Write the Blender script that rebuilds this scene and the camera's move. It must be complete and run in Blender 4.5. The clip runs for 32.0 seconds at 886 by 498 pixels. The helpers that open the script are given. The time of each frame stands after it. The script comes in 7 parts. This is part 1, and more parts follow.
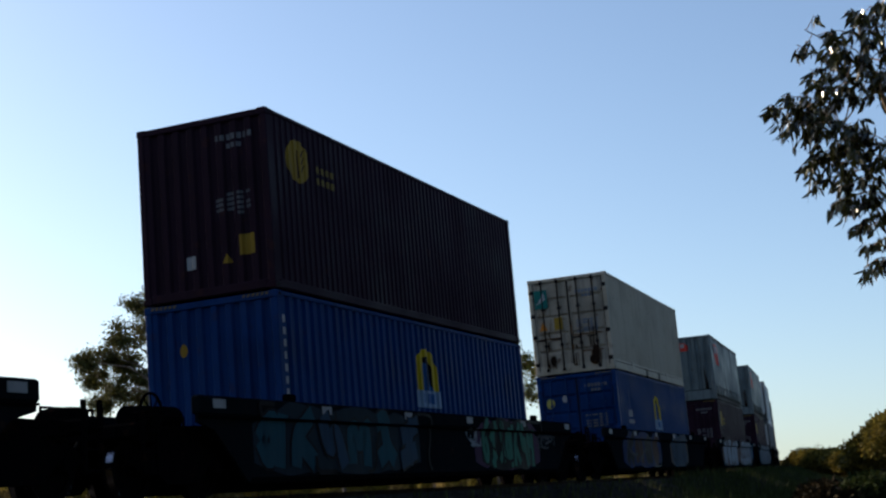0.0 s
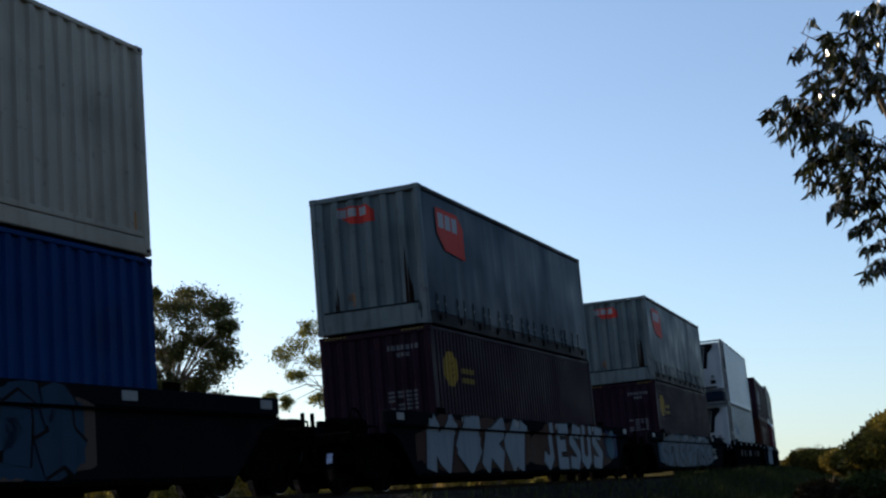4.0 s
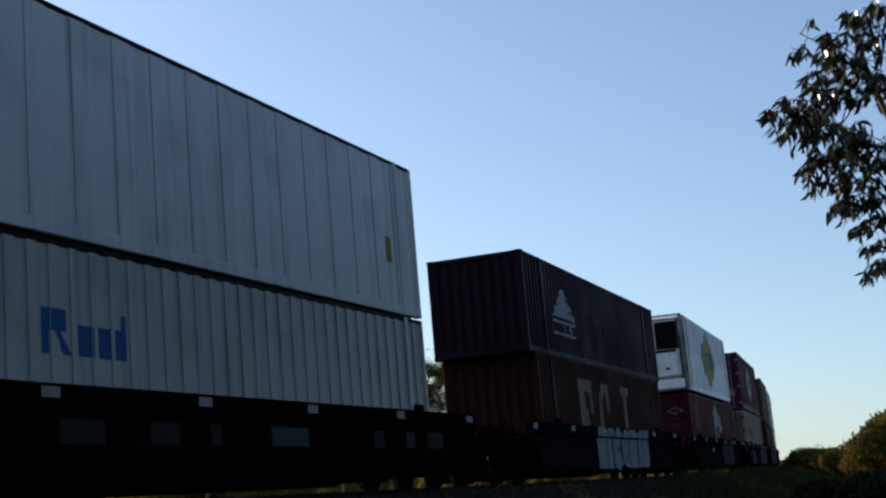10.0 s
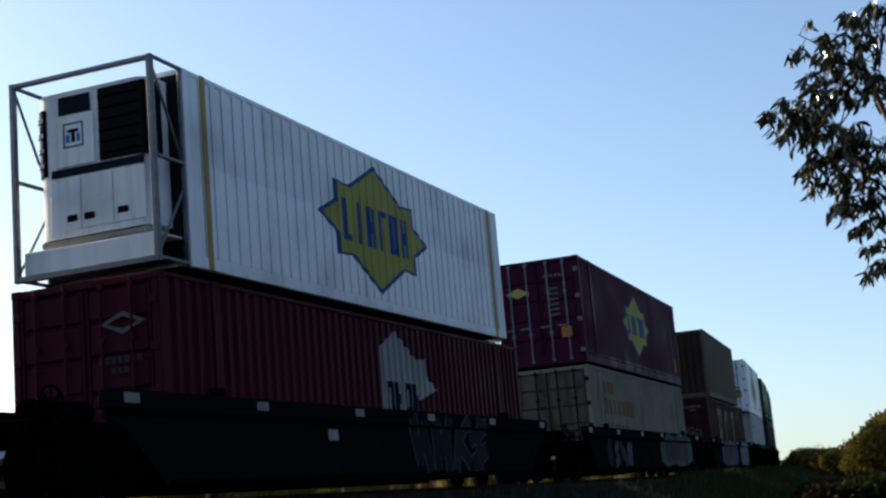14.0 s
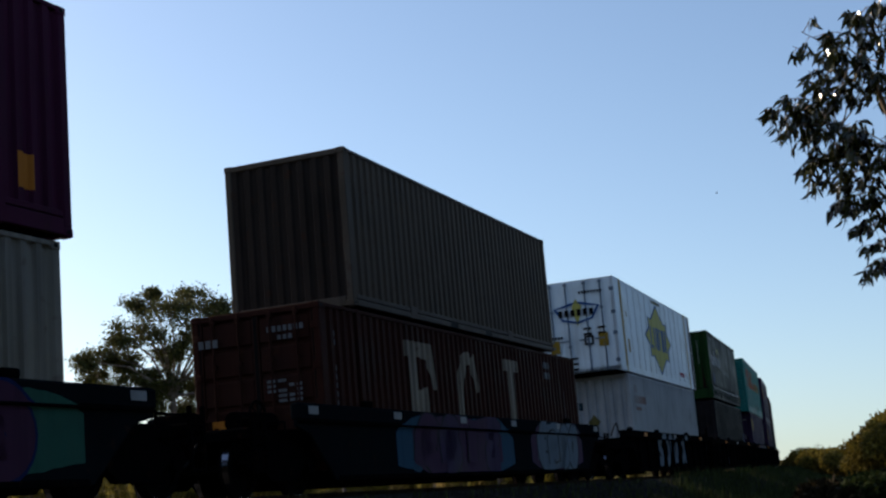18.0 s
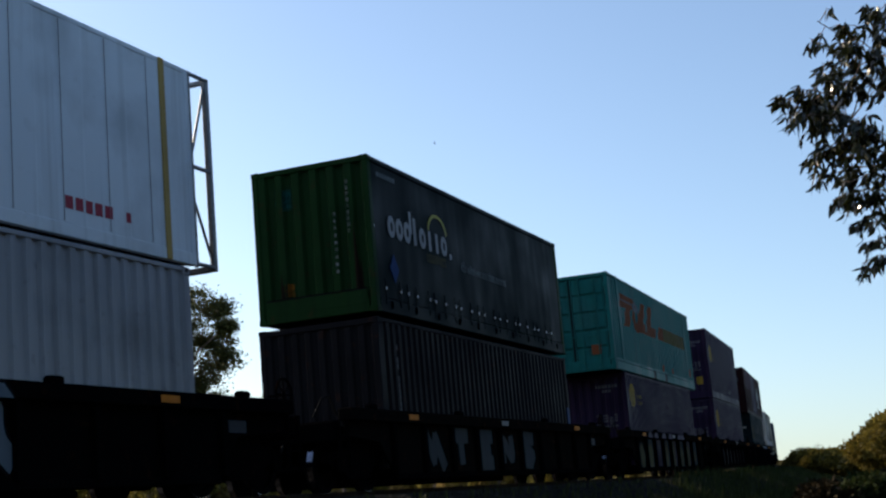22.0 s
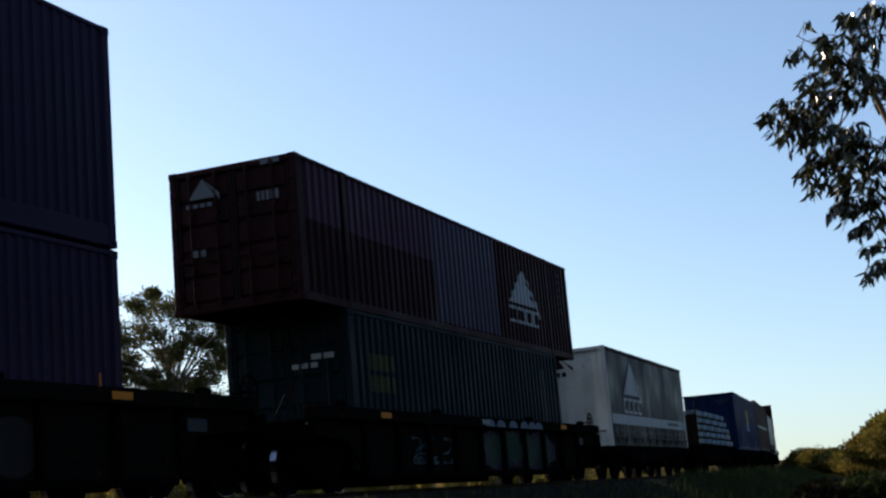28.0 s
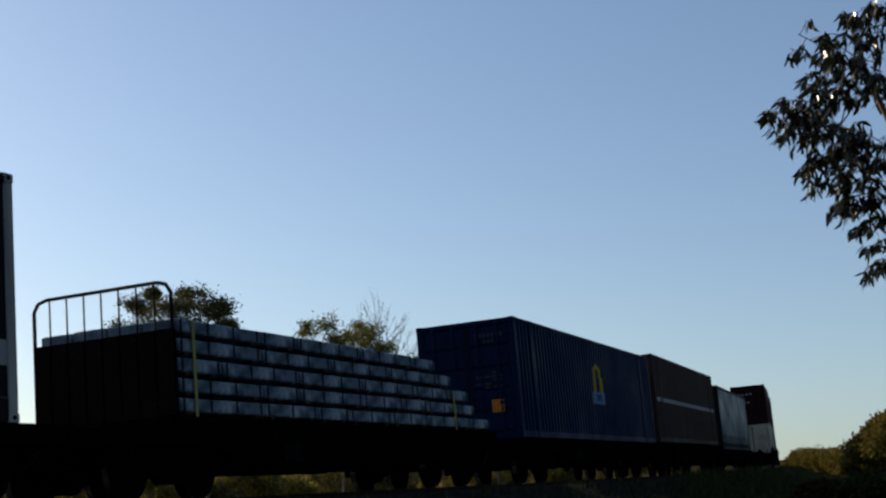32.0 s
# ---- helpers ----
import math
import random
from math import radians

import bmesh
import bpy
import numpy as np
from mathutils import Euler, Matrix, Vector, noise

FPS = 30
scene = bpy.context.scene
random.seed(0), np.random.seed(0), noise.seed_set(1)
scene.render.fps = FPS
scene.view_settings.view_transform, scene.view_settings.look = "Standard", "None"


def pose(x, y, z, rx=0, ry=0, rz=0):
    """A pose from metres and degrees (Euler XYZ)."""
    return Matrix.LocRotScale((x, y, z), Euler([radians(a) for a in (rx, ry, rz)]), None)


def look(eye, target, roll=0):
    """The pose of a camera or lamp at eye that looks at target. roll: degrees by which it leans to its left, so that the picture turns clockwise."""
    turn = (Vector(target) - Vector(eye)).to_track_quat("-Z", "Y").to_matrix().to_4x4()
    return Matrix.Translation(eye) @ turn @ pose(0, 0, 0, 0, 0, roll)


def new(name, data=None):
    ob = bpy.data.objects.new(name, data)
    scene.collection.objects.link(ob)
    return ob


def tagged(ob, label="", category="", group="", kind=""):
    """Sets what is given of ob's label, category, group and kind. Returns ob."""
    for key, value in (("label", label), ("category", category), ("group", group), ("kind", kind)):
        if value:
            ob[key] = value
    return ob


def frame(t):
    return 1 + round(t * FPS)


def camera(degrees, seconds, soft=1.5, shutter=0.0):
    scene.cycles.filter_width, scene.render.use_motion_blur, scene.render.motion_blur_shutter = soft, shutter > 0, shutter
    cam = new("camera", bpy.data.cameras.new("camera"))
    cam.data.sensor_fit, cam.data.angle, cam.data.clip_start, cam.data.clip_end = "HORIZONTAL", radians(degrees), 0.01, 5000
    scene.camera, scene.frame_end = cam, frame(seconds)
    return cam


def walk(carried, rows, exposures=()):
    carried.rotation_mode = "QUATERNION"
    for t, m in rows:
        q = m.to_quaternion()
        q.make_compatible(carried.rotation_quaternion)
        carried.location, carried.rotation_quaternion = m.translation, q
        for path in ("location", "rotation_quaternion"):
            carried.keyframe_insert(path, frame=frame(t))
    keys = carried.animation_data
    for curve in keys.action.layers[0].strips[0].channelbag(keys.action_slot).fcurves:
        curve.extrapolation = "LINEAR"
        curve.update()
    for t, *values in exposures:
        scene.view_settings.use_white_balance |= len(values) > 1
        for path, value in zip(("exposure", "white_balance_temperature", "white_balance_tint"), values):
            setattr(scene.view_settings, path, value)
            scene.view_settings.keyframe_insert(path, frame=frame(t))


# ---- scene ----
# ---------------------------------------------------------------- camera
cam = camera(35.35, 32.0, soft=2.4)
EYE = (0.0, 0.0, 1.6)
AIM = look(EYE, (0.0, 10.0, 1.6 + 10.0 * math.tan(radians(8.794))), roll=-0.805)
EXPO = [(t, e + 0.05, 6830, 11) for t, e in ((0.0, 0.76), (1.0, 0.98), (2.0, 0.68), (3.0, 0.86), (3.5, 0.86), (6.0, 1.02), (7.0, 0.62), (8.0, 1.02), (9.0, 0.52), (10.0, 0.74), (11.0, 0.72), (13.0, 0.98), (14.0, 0.94), (17.0, 0.88), (18.0, 0.72), (19.0, 0.94), (20.0, 0.76), (20.5, 0.72), (22.0, 0.92), (23.0, 1.13), (25.0, 1.08), (28.0, 0.92), (29.0, 0.84), (30.0, 0.64), (32.0, 0.28))]
walk(cam, [(0.0, AIM), (32.0, AIM)], exposures=EXPO)

# ---------------------------------------------------------------- sun and sky
SUN_AZ, SUN_EL = -62.0, 22.0
world = bpy.data.worlds.new("world")
scene.world = world
world.use_nodes = True
wn = world.node_tree.nodes
sky = wn.new("ShaderNodeTexSky")
sky.sky_type = "NISHITA"
sky.sun_disc = False
sky.sun_elevation = radians(SUN_EL)
sky.sun_rotation = radians(SUN_AZ)
sky.air_density = 0.95
sky.dust_density = 1.25
sky.ozone_density = 2.9
wn["Background"].inputs["Strength"].default_value = 0.12
# the haze of the lowest few degrees is left out
way, cut, lift, join = wn.new("ShaderNodeTexCoord"), wn.new("ShaderNodeSeparateXYZ"), wn.new("ShaderNodeMath"), wn.new("ShaderNodeCombineXYZ")
lift.operation = "MULTIPLY_ADD"
lift.inputs[1].default_value, lift.inputs[2].default_value = 0.955, 0.045
world.node_tree.links.new(way.outputs["Generated"], cut.inputs[0])
world.node_tree.links.new(cut.outputs[2], lift.inputs[0])
for k in (0, 1):
    world.node_tree.links.new(cut.outputs[k], join.inputs[k])
world.node_tree.links.new(lift.outputs[0], join.inputs[2])
world.node_tree.links.new(join.outputs[0], sky.inputs["Vector"])
world.node_tree.links.new(sky.outputs[0], wn["Background"].inputs["Color"])
sun_data = bpy.data.lights.new("sun", "SUN")
sun_data.energy = 2.6
sun_data.angle = radians(0.5)
sun_data.color = (1.0, 0.86, 0.66)
sun = new("sun", sun_data)
a, e = radians(SUN_AZ), radians(SUN_EL)
sun.matrix_world = look((0, 0, 60), (-math.sin(a) * math.cos(e) * 10, -math.cos(a) * math.cos(e) * 10, 60 - math.sin(e) * 10))

# ---------------------------------------------------------------- the line of the track
# curvature along the line (metres, 1 / metres); the line bends away to the left
BEND_AT = (-400, -60, -20, 10, 40, 70, 100, 140, 460)
BEND = (0.0, 0.00064, 0.00069, 0.00212, 0.0016, 0.00093, 0.00066, 0.00052, 0.0016)
STEP = 0.5
GRID = np.arange(-420.0, 520.0, STEP)
CURV = np.interp(GRID, BEND_AT, BEND)
TURN = np.concatenate([[0], np.cumsum((CURV[1:] + CURV[:-1]) / 2 * STEP)])
TURN = TURN - np.interp(0, GRID, TURN)
HEAD = radians(21.412) - TURN
LX = np.concatenate([[0], np.cumsum((np.sin(HEAD[1:]) + np.sin(HEAD[:-1])) / 2 * STEP)])
LY = np.concatenate([[0], np.cumsum((np.cos(HEAD[1:]) + np.cos(HEAD[:-1])) / 2 * STEP)])
LX = LX - np.interp(0, GRID, LX)
LY = LY - np.interp(0, GRID, LY) + 31.667
CANT = 4.36
RAIL_Z = 1.6 - 0.535
GRADE = -0.00192


def line(s):
    return (float(np.interp(s, GRID, LX)), float(np.interp(s, GRID, LY)), float(np.interp(s, GRID, HEAD)))


def on_line(s, cant=CANT):
    """Pose on the track: x towards the tail of the train, y away from the camera, z up from the rails."""
    x, y, h = line(s)
    return pose(x, y, RAIL_Z + GRADE * max(-120, min(150, s)), 0, 0, 90 - math.degrees(h)) @ pose(0, 0, 0, -cant, 0, 0)


def gone(t):
    """Metres that the train has run since the start."""
    return 9.29212 * t + 0.019108 * t * t / 2 + 1.946e-05 * t ** 3 / 6


MOVERS = []  # (thing, place in the train)


def rolls(thing, s, z=0.0):
    thing.matrix_world = on_line(s) @ pose(0, 0, z)
    MOVERS.append((thing, s, z))
    return thing


# ---------------------------------------------------------------- mesh tools
class Mesh:
    def __init__(self):
        self.v, self.f = [], []

    def add(self, verts, faces):
        n = len(self.v)
        self.v += verts
        self.f += [tuple(i + n for i in f) for f in faces]
        return self

    def box(self, x0, x1, y0, y1, z0, z1, c=0.0):
        if c <= 0:
            v = [(x, y, z) for x in (x0, x1) for y in (y0, y1) for z in (z0, z1)]
            return self.add(v, [(0, 1, 3, 2), (4, 6, 7, 5), (0, 4, 5, 1), (2, 3, 7, 6), (0, 2, 6, 4), (1, 5, 7, 3)])
        c = min(c, (x1 - x0) * 0.45, (y1 - y0) * 0.45, (z1 - z0) * 0.45)
        ring = [(x0 + c, y0), (x1 - c, y0), (x1, y0 + c), (x1, y1 - c), (x1 - c, y1), (x0 + c, y1), (x0, y1 - c), (x0, y0 + c)]
        mx, my = (x0 + x1) / 2, (y0 + y1) / 2
        hx, hy = (x1 - x0) / 2, (y1 - y0) / 2
        fx, fy = (hx - c) / hx, (hy - c) / hy
        small = [(mx + (x - mx) * fx, my + (y - my) * fy) for x, y in ring]
        v = [(x, y, z0) for x, y in small] + [(x, y, z0 + c) for x, y in ring] + [(x, y, z1 - c) for x, y in ring] + [(x, y, z1) for x, y in small]
        f = [tuple(range(7, -1, -1)), tuple(range(24, 32))]
        for r in range(3):
            for i in range(8):
                j = (i + 1) % 8
                f.append((r * 8 + i, r * 8 + j, r * 8 + 8 + j, r * 8 + 8 + i))
        return self.add(v, f)

    def prism(self, outline, y0, y1, axis="y"):
        """Extrude an outline in x, z along y (or x, y along z, or y, z along x)."""
        n = len(outline)
        put = {"y": lambda a, b, d: (a, d, b), "z": lambda a, b, d: (a, b, d), "x": lambda a, b, d: (d, a, b)}[axis]
        v = [put(a, b, y0) for a, b in outline] + [put(a, b, y1) for a, b in outline]
        f = [tuple(range(n - 1, -1, -1)), tuple(range(n, 2 * n))]
        f += [(i, (i + 1) % n, n + (i + 1) % n, n + i) for i in range(n)]
        return self.add(v, f)

    def disc(self, x, y0, y1, z, r, n=20, hole=0.0):
        """A wheel about the y axis."""
        o = [(x + r * math.cos(2 * math.pi * i / n), z + r * math.sin(2 * math.pi * i / n)) for i in range(n)]
        if hole <= 0:
            return self.prism(o, y0, y1)
        h = [(x + hole * math.cos(2 * math.pi * i / n), z + hole * math.sin(2 * math.pi * i / n)) for i in range(n)]
        v = [(a, y0, b) for a, b in o] + [(a, y1, b) for a, b in o] + [(a, y0, b) for a, b in h] + [(a, y1, b) for a, b in h]
        f = []
        for i in range(n):
            j = (i + 1) % n
            f += [(i, j, n + j, n + i), (2 * n + j, 2 * n + i, 3 * n + i, 3 * n + j), (j, i, 2 * n + i, 2 * n + j), (n + i, n + j, 3 * n + j, 3 * n + i)]
        return self.add(v, f)

    def tube(self, a, b, r, n=8, r2=None):
        a, b = Vector(a), Vector(b)
        d = (b - a).normalized()
        u = d.orthogonal().normalized()
        w = d.cross(u)
        r2 = r if r2 is None else r2
        v = []
        for p, q in ((a, r), (b, r2)):
            v += [tuple(p + (u * math.cos(2 * math.pi * i / n) + w * math.sin(2 * math.pi * i / n)) * q) for i in range(n)]
        f = [tuple(range(n - 1, -1, -1)), tuple(range(n, 2 * n))] + [(i, (i + 1) % n, n + (i + 1) % n, n + i) for i in range(n)]
        return self.add(v, f)

    def path(self, pts, r, n=8):
        for p, q in zip(pts[:-1], pts[1:]):
            self.tube(p, q, r, n)
        return self

    def data(self, name, mat, smooth=False):
        me = bpy.data.meshes.new(name)
        me.from_pydata(self.v, [], self.f)
        me.materials.append(mat)
        if smooth:
            me.shade_smooth()
        me.update()
        return me


def part(name, mesh, mat, parent, label="", smooth=False):
    me = mesh if isinstance(mesh, bpy.types.Mesh) else mesh.data(name, mat, smooth)
    ob = new(name, me)
    ob.parent = parent
    if label:
        ob["label"] = label
    return ob


def thing(name, label, category, group="", kind=""):
    return tagged(new(name), label, category, group, kind)


def solid(name, mesh, mat, label, category, group="", kind="", smooth=False):
    return tagged(new(name, mesh.data(name, mat, smooth)), label, category, group, kind)


# ---------------------------------------------------------------- materials
def material(name, rough=0.6, metal=0.0, gloss=0.0):
    m = bpy.data.materials.new(name)
    m.use_nodes = True
    b = m.node_tree.nodes["Principled BSDF"]
    b.inputs["Roughness"].default_value = rough
    b.inputs["Metallic"].default_value = metal
    b.inputs["Specular IOR Level"].default_value = gloss
    return m, m.node_tree.nodes, m.node_tree.links, b


def noise_node(n, l, scale, detail=4.0, stretch=(1, 1, 1), where="Object"):
    tc = n.new("ShaderNodeTexCoord")
    mp = n.new("ShaderNodeMapping")
    mp.inputs["Scale"].default_value = stretch
    tx = n.new("ShaderNodeTexNoise")
    tx.inputs["Scale"].default_value = scale
    tx.inputs["Detail"].default_value = detail
    l.new(tc.outputs[where], mp.inputs["Vector"])
    l.new(mp.outputs["Vector"], tx.inputs["Vector"])
    return tx


def ramp(n, l, src, stops):
    r = n.new("ShaderNodeValToRGB")
    while len(r.color_ramp.elements) < len(stops):
        r.color_ramp.elements.new(0.5)
    for el, (p, c) in zip(r.color_ramp.elements, stops):
        el.position, el.color = p, (*c, 1)
    l.new(src, r.inputs["Fac"])
    return r


def mix(n, l, fac, a, b, mode="MIX"):
    m = n.new("ShaderNodeMix")
    m.data_type, m.blend_type = "RGBA", mode
    for key, val in (("Factor", fac), ("A", a), ("B", b)):
        sock = [s for s in m.inputs if s.name == key and s.type == ("VALUE" if key == "Factor" else "RGBA")][0]
        if isinstance(val, (int, float)):
            sock.default_value = val
        elif isinstance(val, tuple):
            sock.default_value = (*val, 1)
        else:
            l.new(val, sock)
    return [s for s in m.outputs if s.type == "RGBA"][0]


PAINTS = {}


def paint(name, color, rough=0.55, rust=0.25, fade=0.15, streak=0.5, gloss=0.03):
    """Weathered steel paint: faded patches, rain streaks, specks of rust, fine dents."""
    if name in PAINTS:
        return PAINTS[name]
    m, n, l, b = material(name, rough, 0.0, gloss)
    big = noise_node(n, l, 0.7, 5)
    light = tuple(min(1, c * (1 - fade) + fade * (sum(color) / 3 * 1.4)) for c in color)
    dark = tuple(c * 0.72 for c in color)
    base = ramp(n, l, big.outputs["Fac"], [(0.3, dark), (0.5, color), (0.72, light)])
    run = noise_node(n, l, 2.4, 3, (2.2, 2.2, 0.12))
    runs = ramp(n, l, run.outputs["Fac"], [(0.5, (0, 0, 0)), (0.75, (streak, streak, streak))])
    grime = mix(n, l, runs.outputs["Color"], base.outputs["Color"], tuple(c * 0.4 + 0.002 for c in color))
    spot = noise_node(n, l, 5.0, 8)
    spots = ramp(n, l, spot.outputs["Fac"], [(0.62, (0, 0, 0)), (0.7, (rust, rust, rust))])
    out = mix(n, l, spots.outputs["Color"], grime, (0.05, 0.018, 0.008))
    l.new(out, b.inputs["Base Color"])
    rr = ramp(n, l, big.outputs["Fac"], [(0.3, (rough - 0.1,) * 3), (0.7, (min(1, rough + 0.2),) * 3)])
    l.new(rr.outputs["Color"], b.inputs["Roughness"])
    bump = n.new("ShaderNodeBump")
    bump.inputs["Strength"].default_value = 0.25
    bump.inputs["Distance"].default_value = 0.01
    dent = noise_node(n, l, 3.0, 5)
    l.new(dent.outputs["Fac"], bump.inputs["Height"])
    l.new(bump.outputs["Normal"], b.inputs["Normal"])
    PAINTS[name] = m
    return m


def shiny(name, color, rough=0.3, metal=1.0):
    m, n, l, b = material(name, rough, metal)
    t = noise_node(n, l, 9.0, 4)
    r = ramp(n, l, t.outputs["Fac"], [(0.3, tuple(c * 0.7 for c in color)), (0.7, color)])
    l.new(r.outputs["Color"], b.inputs["Base Color"])
    return m


# wagon colours lowered to near black, with shade held in the paint
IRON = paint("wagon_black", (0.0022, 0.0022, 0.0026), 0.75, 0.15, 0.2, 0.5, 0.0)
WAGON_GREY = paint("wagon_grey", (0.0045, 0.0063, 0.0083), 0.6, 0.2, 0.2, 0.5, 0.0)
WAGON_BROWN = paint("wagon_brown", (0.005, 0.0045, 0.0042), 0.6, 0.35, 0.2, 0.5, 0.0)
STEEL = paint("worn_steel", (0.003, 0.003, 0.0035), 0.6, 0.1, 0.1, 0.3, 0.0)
TREAD = shiny("polished_tread", (0.2, 0.21, 0.25), 0.2)
GALV = shiny("galvanised", (0.15, 0.155, 0.16), 0.5)
RUBBER = paint("rubber", (0.008, 0.008, 0.008), 0.8, 0, 0.1)
WHITE = paint("white_paint", (0.8, 0.8, 0.79), 0.45, 0.12, 0.1, 0.35)
CREAM = paint("cream_paint", (0.33, 0.285, 0.22), 0.5, 0.3, 0.1, 0.4)
WORNCREAM = paint("worn_cream_paint", (0.19, 0.16, 0.125), 0.6, 0.4, 0.2, 0.9)
YELLOW = paint("yellow_paint", (0.22, 0.135, 0.02), 0.5, 0.05, 0.05, 0.2)
SUNYELLOW = paint("sun_yellow", (0.34, 0.25, 0.012), 0.5, 0.05, 0.05, 0.2)
PALEBLUE = paint("pale_blue", (0.12, 0.2, 0.3), 0.5, 0.05, 0.1, 0.3)
PALE_YELLOW = paint("pale_yellow_paint", (0.34, 0.31, 0.08), 0.5, 0.05, 0.05, 0.2)
ORANGE = paint("orange_paint", (0.42, 0.14, 0.02), 0.5, 0.05, 0.05, 0.2)
POSTGOLD = paint("post_gold", (0.38, 0.26, 0.09), 0.5, 0.1, 0.1, 0.4)
RED = paint("red_paint", (0.45, 0.04, 0.03), 0.5, 0.05, 0.05, 0.2)
NAVY = paint("navy_paint", (0.02, 0.07, 0.19), 0.5, 0.02, 0.05, 0.2)
REFL = paint("reflector_white", (0.2, 0.205, 0.215), 0.5, 0.1, 0.1, 0.3)
BLACK = paint("black_paint", (0.004, 0.004, 0.005), 0.5, 0.02, 0.05, 0.2)
LETTER = paint("letter_white", (0.27, 0.275, 0.28), 0.55, 0.05, 0.05, 0.3)


# ---------------------------------------------------------------- ground
def lateral(x, y):
    """Signed distance from the track, positive on the camera's side, and the place along it."""
    sel = slice(400, None, 8)
    dx, dy = x - LX[sel], y - LY[sel]
    i = int(np.argmin(dx * dx + dy * dy))
    h = HEAD[sel][i]
    return dx[i] * math.cos(h) - dy[i] * math.sin(h), GRID[sel][i]


def ground_z(x, y):
    d, s = lateral(x, y)
    rail = RAIL_Z + GRADE * max(-120, min(150, s))
    ad = abs(d)
    if d > 0:
        bank = np.interp(d, (0, 1.5, 2.1, 2.7, 4.2, 6, 14, 60), (-0.24, -0.17, 0.0, 0.01, -0.6, -0.97, -1.05, -1.1))
    else:
        bank = np.interp(ad, (0, 1.6, 3.1, 4.6, 9, 14, 60), (-0.24, -0.38, -0.95, -1.0, -1.0, -1.05, -1.1))
    roll = 0.0 if ad < 3.2 else 0.12 * noise.noise((x * 0.09, y * 0.09, 0.3)) + 0.05 * noise.noise((x * 0.5, y * 0.5, 2.1))
    return rail + bank + roll


def make_ground():
    us = np.concatenate([np.linspace(-2500, -160, 10), np.linspace(-140, -32, 28), np.linspace(-30, 60, 150), np.linspace(62, 200, 50), np.linspace(240, 2500, 10)])
    vs = np.concatenate([np.linspace(-2500, -60, 8), np.linspace(-50, 0, 20), np.linspace(1, 110, 180), np.linspace(112, 260, 50), np.linspace(300, 3500, 10)])
    m = Mesh()
    verts = []
    for v in vs:
        for u in us:
            near = -200 < u < 300 and -100 < v < 400
            verts.append((float(u), float(v), float(ground_z(u, v)) if near else -0.15))
    w = len(us)
    faces = [(j * w + i, j * w + i + 1, (j + 1) * w + i + 1, (j + 1) * w + i) for j in range(len(vs) - 1) for i in range(w - 1)]
    m.add(verts, faces)
    mat, n, l, b = material("dry_ground", 0.95)
    g1 = noise_node(n, l, 0.25, 6)
    g2 = noise_node(n, l, 6.0, 6)
    c1 = ramp(n, l, g1.outputs["Fac"], [(0.35, (0.04, 0.04, 0.014)), (0.55, (0.08, 0.06, 0.028)), (0.7, (0.035, 0.045, 0.012))])
    c2 = ramp(n, l, g2.outputs["Fac"], [(0.3, (0.45, 0.45, 0.45)), (0.7, (1, 1, 1))])
    l.new(mix(n, l, 1.0, c1.outputs["Color"], c2.outputs["Color"], "MULTIPLY"), b.inputs["Base Color"])
    bp = n.new("ShaderNodeBump")
    bp.inputs["Strength"].default_value = 0.8
    bp.inputs["Distance"].default_value = 0.08
    l.new(g2.outputs["Fac"], bp.inputs["Height"])
    l.new(bp.outputs["Normal"], b.inputs["Normal"])
    solid("ground", m, mat, "dry grassy ground with low scrub beside the railway", "ground", kind="structure", smooth=True)


make_ground()


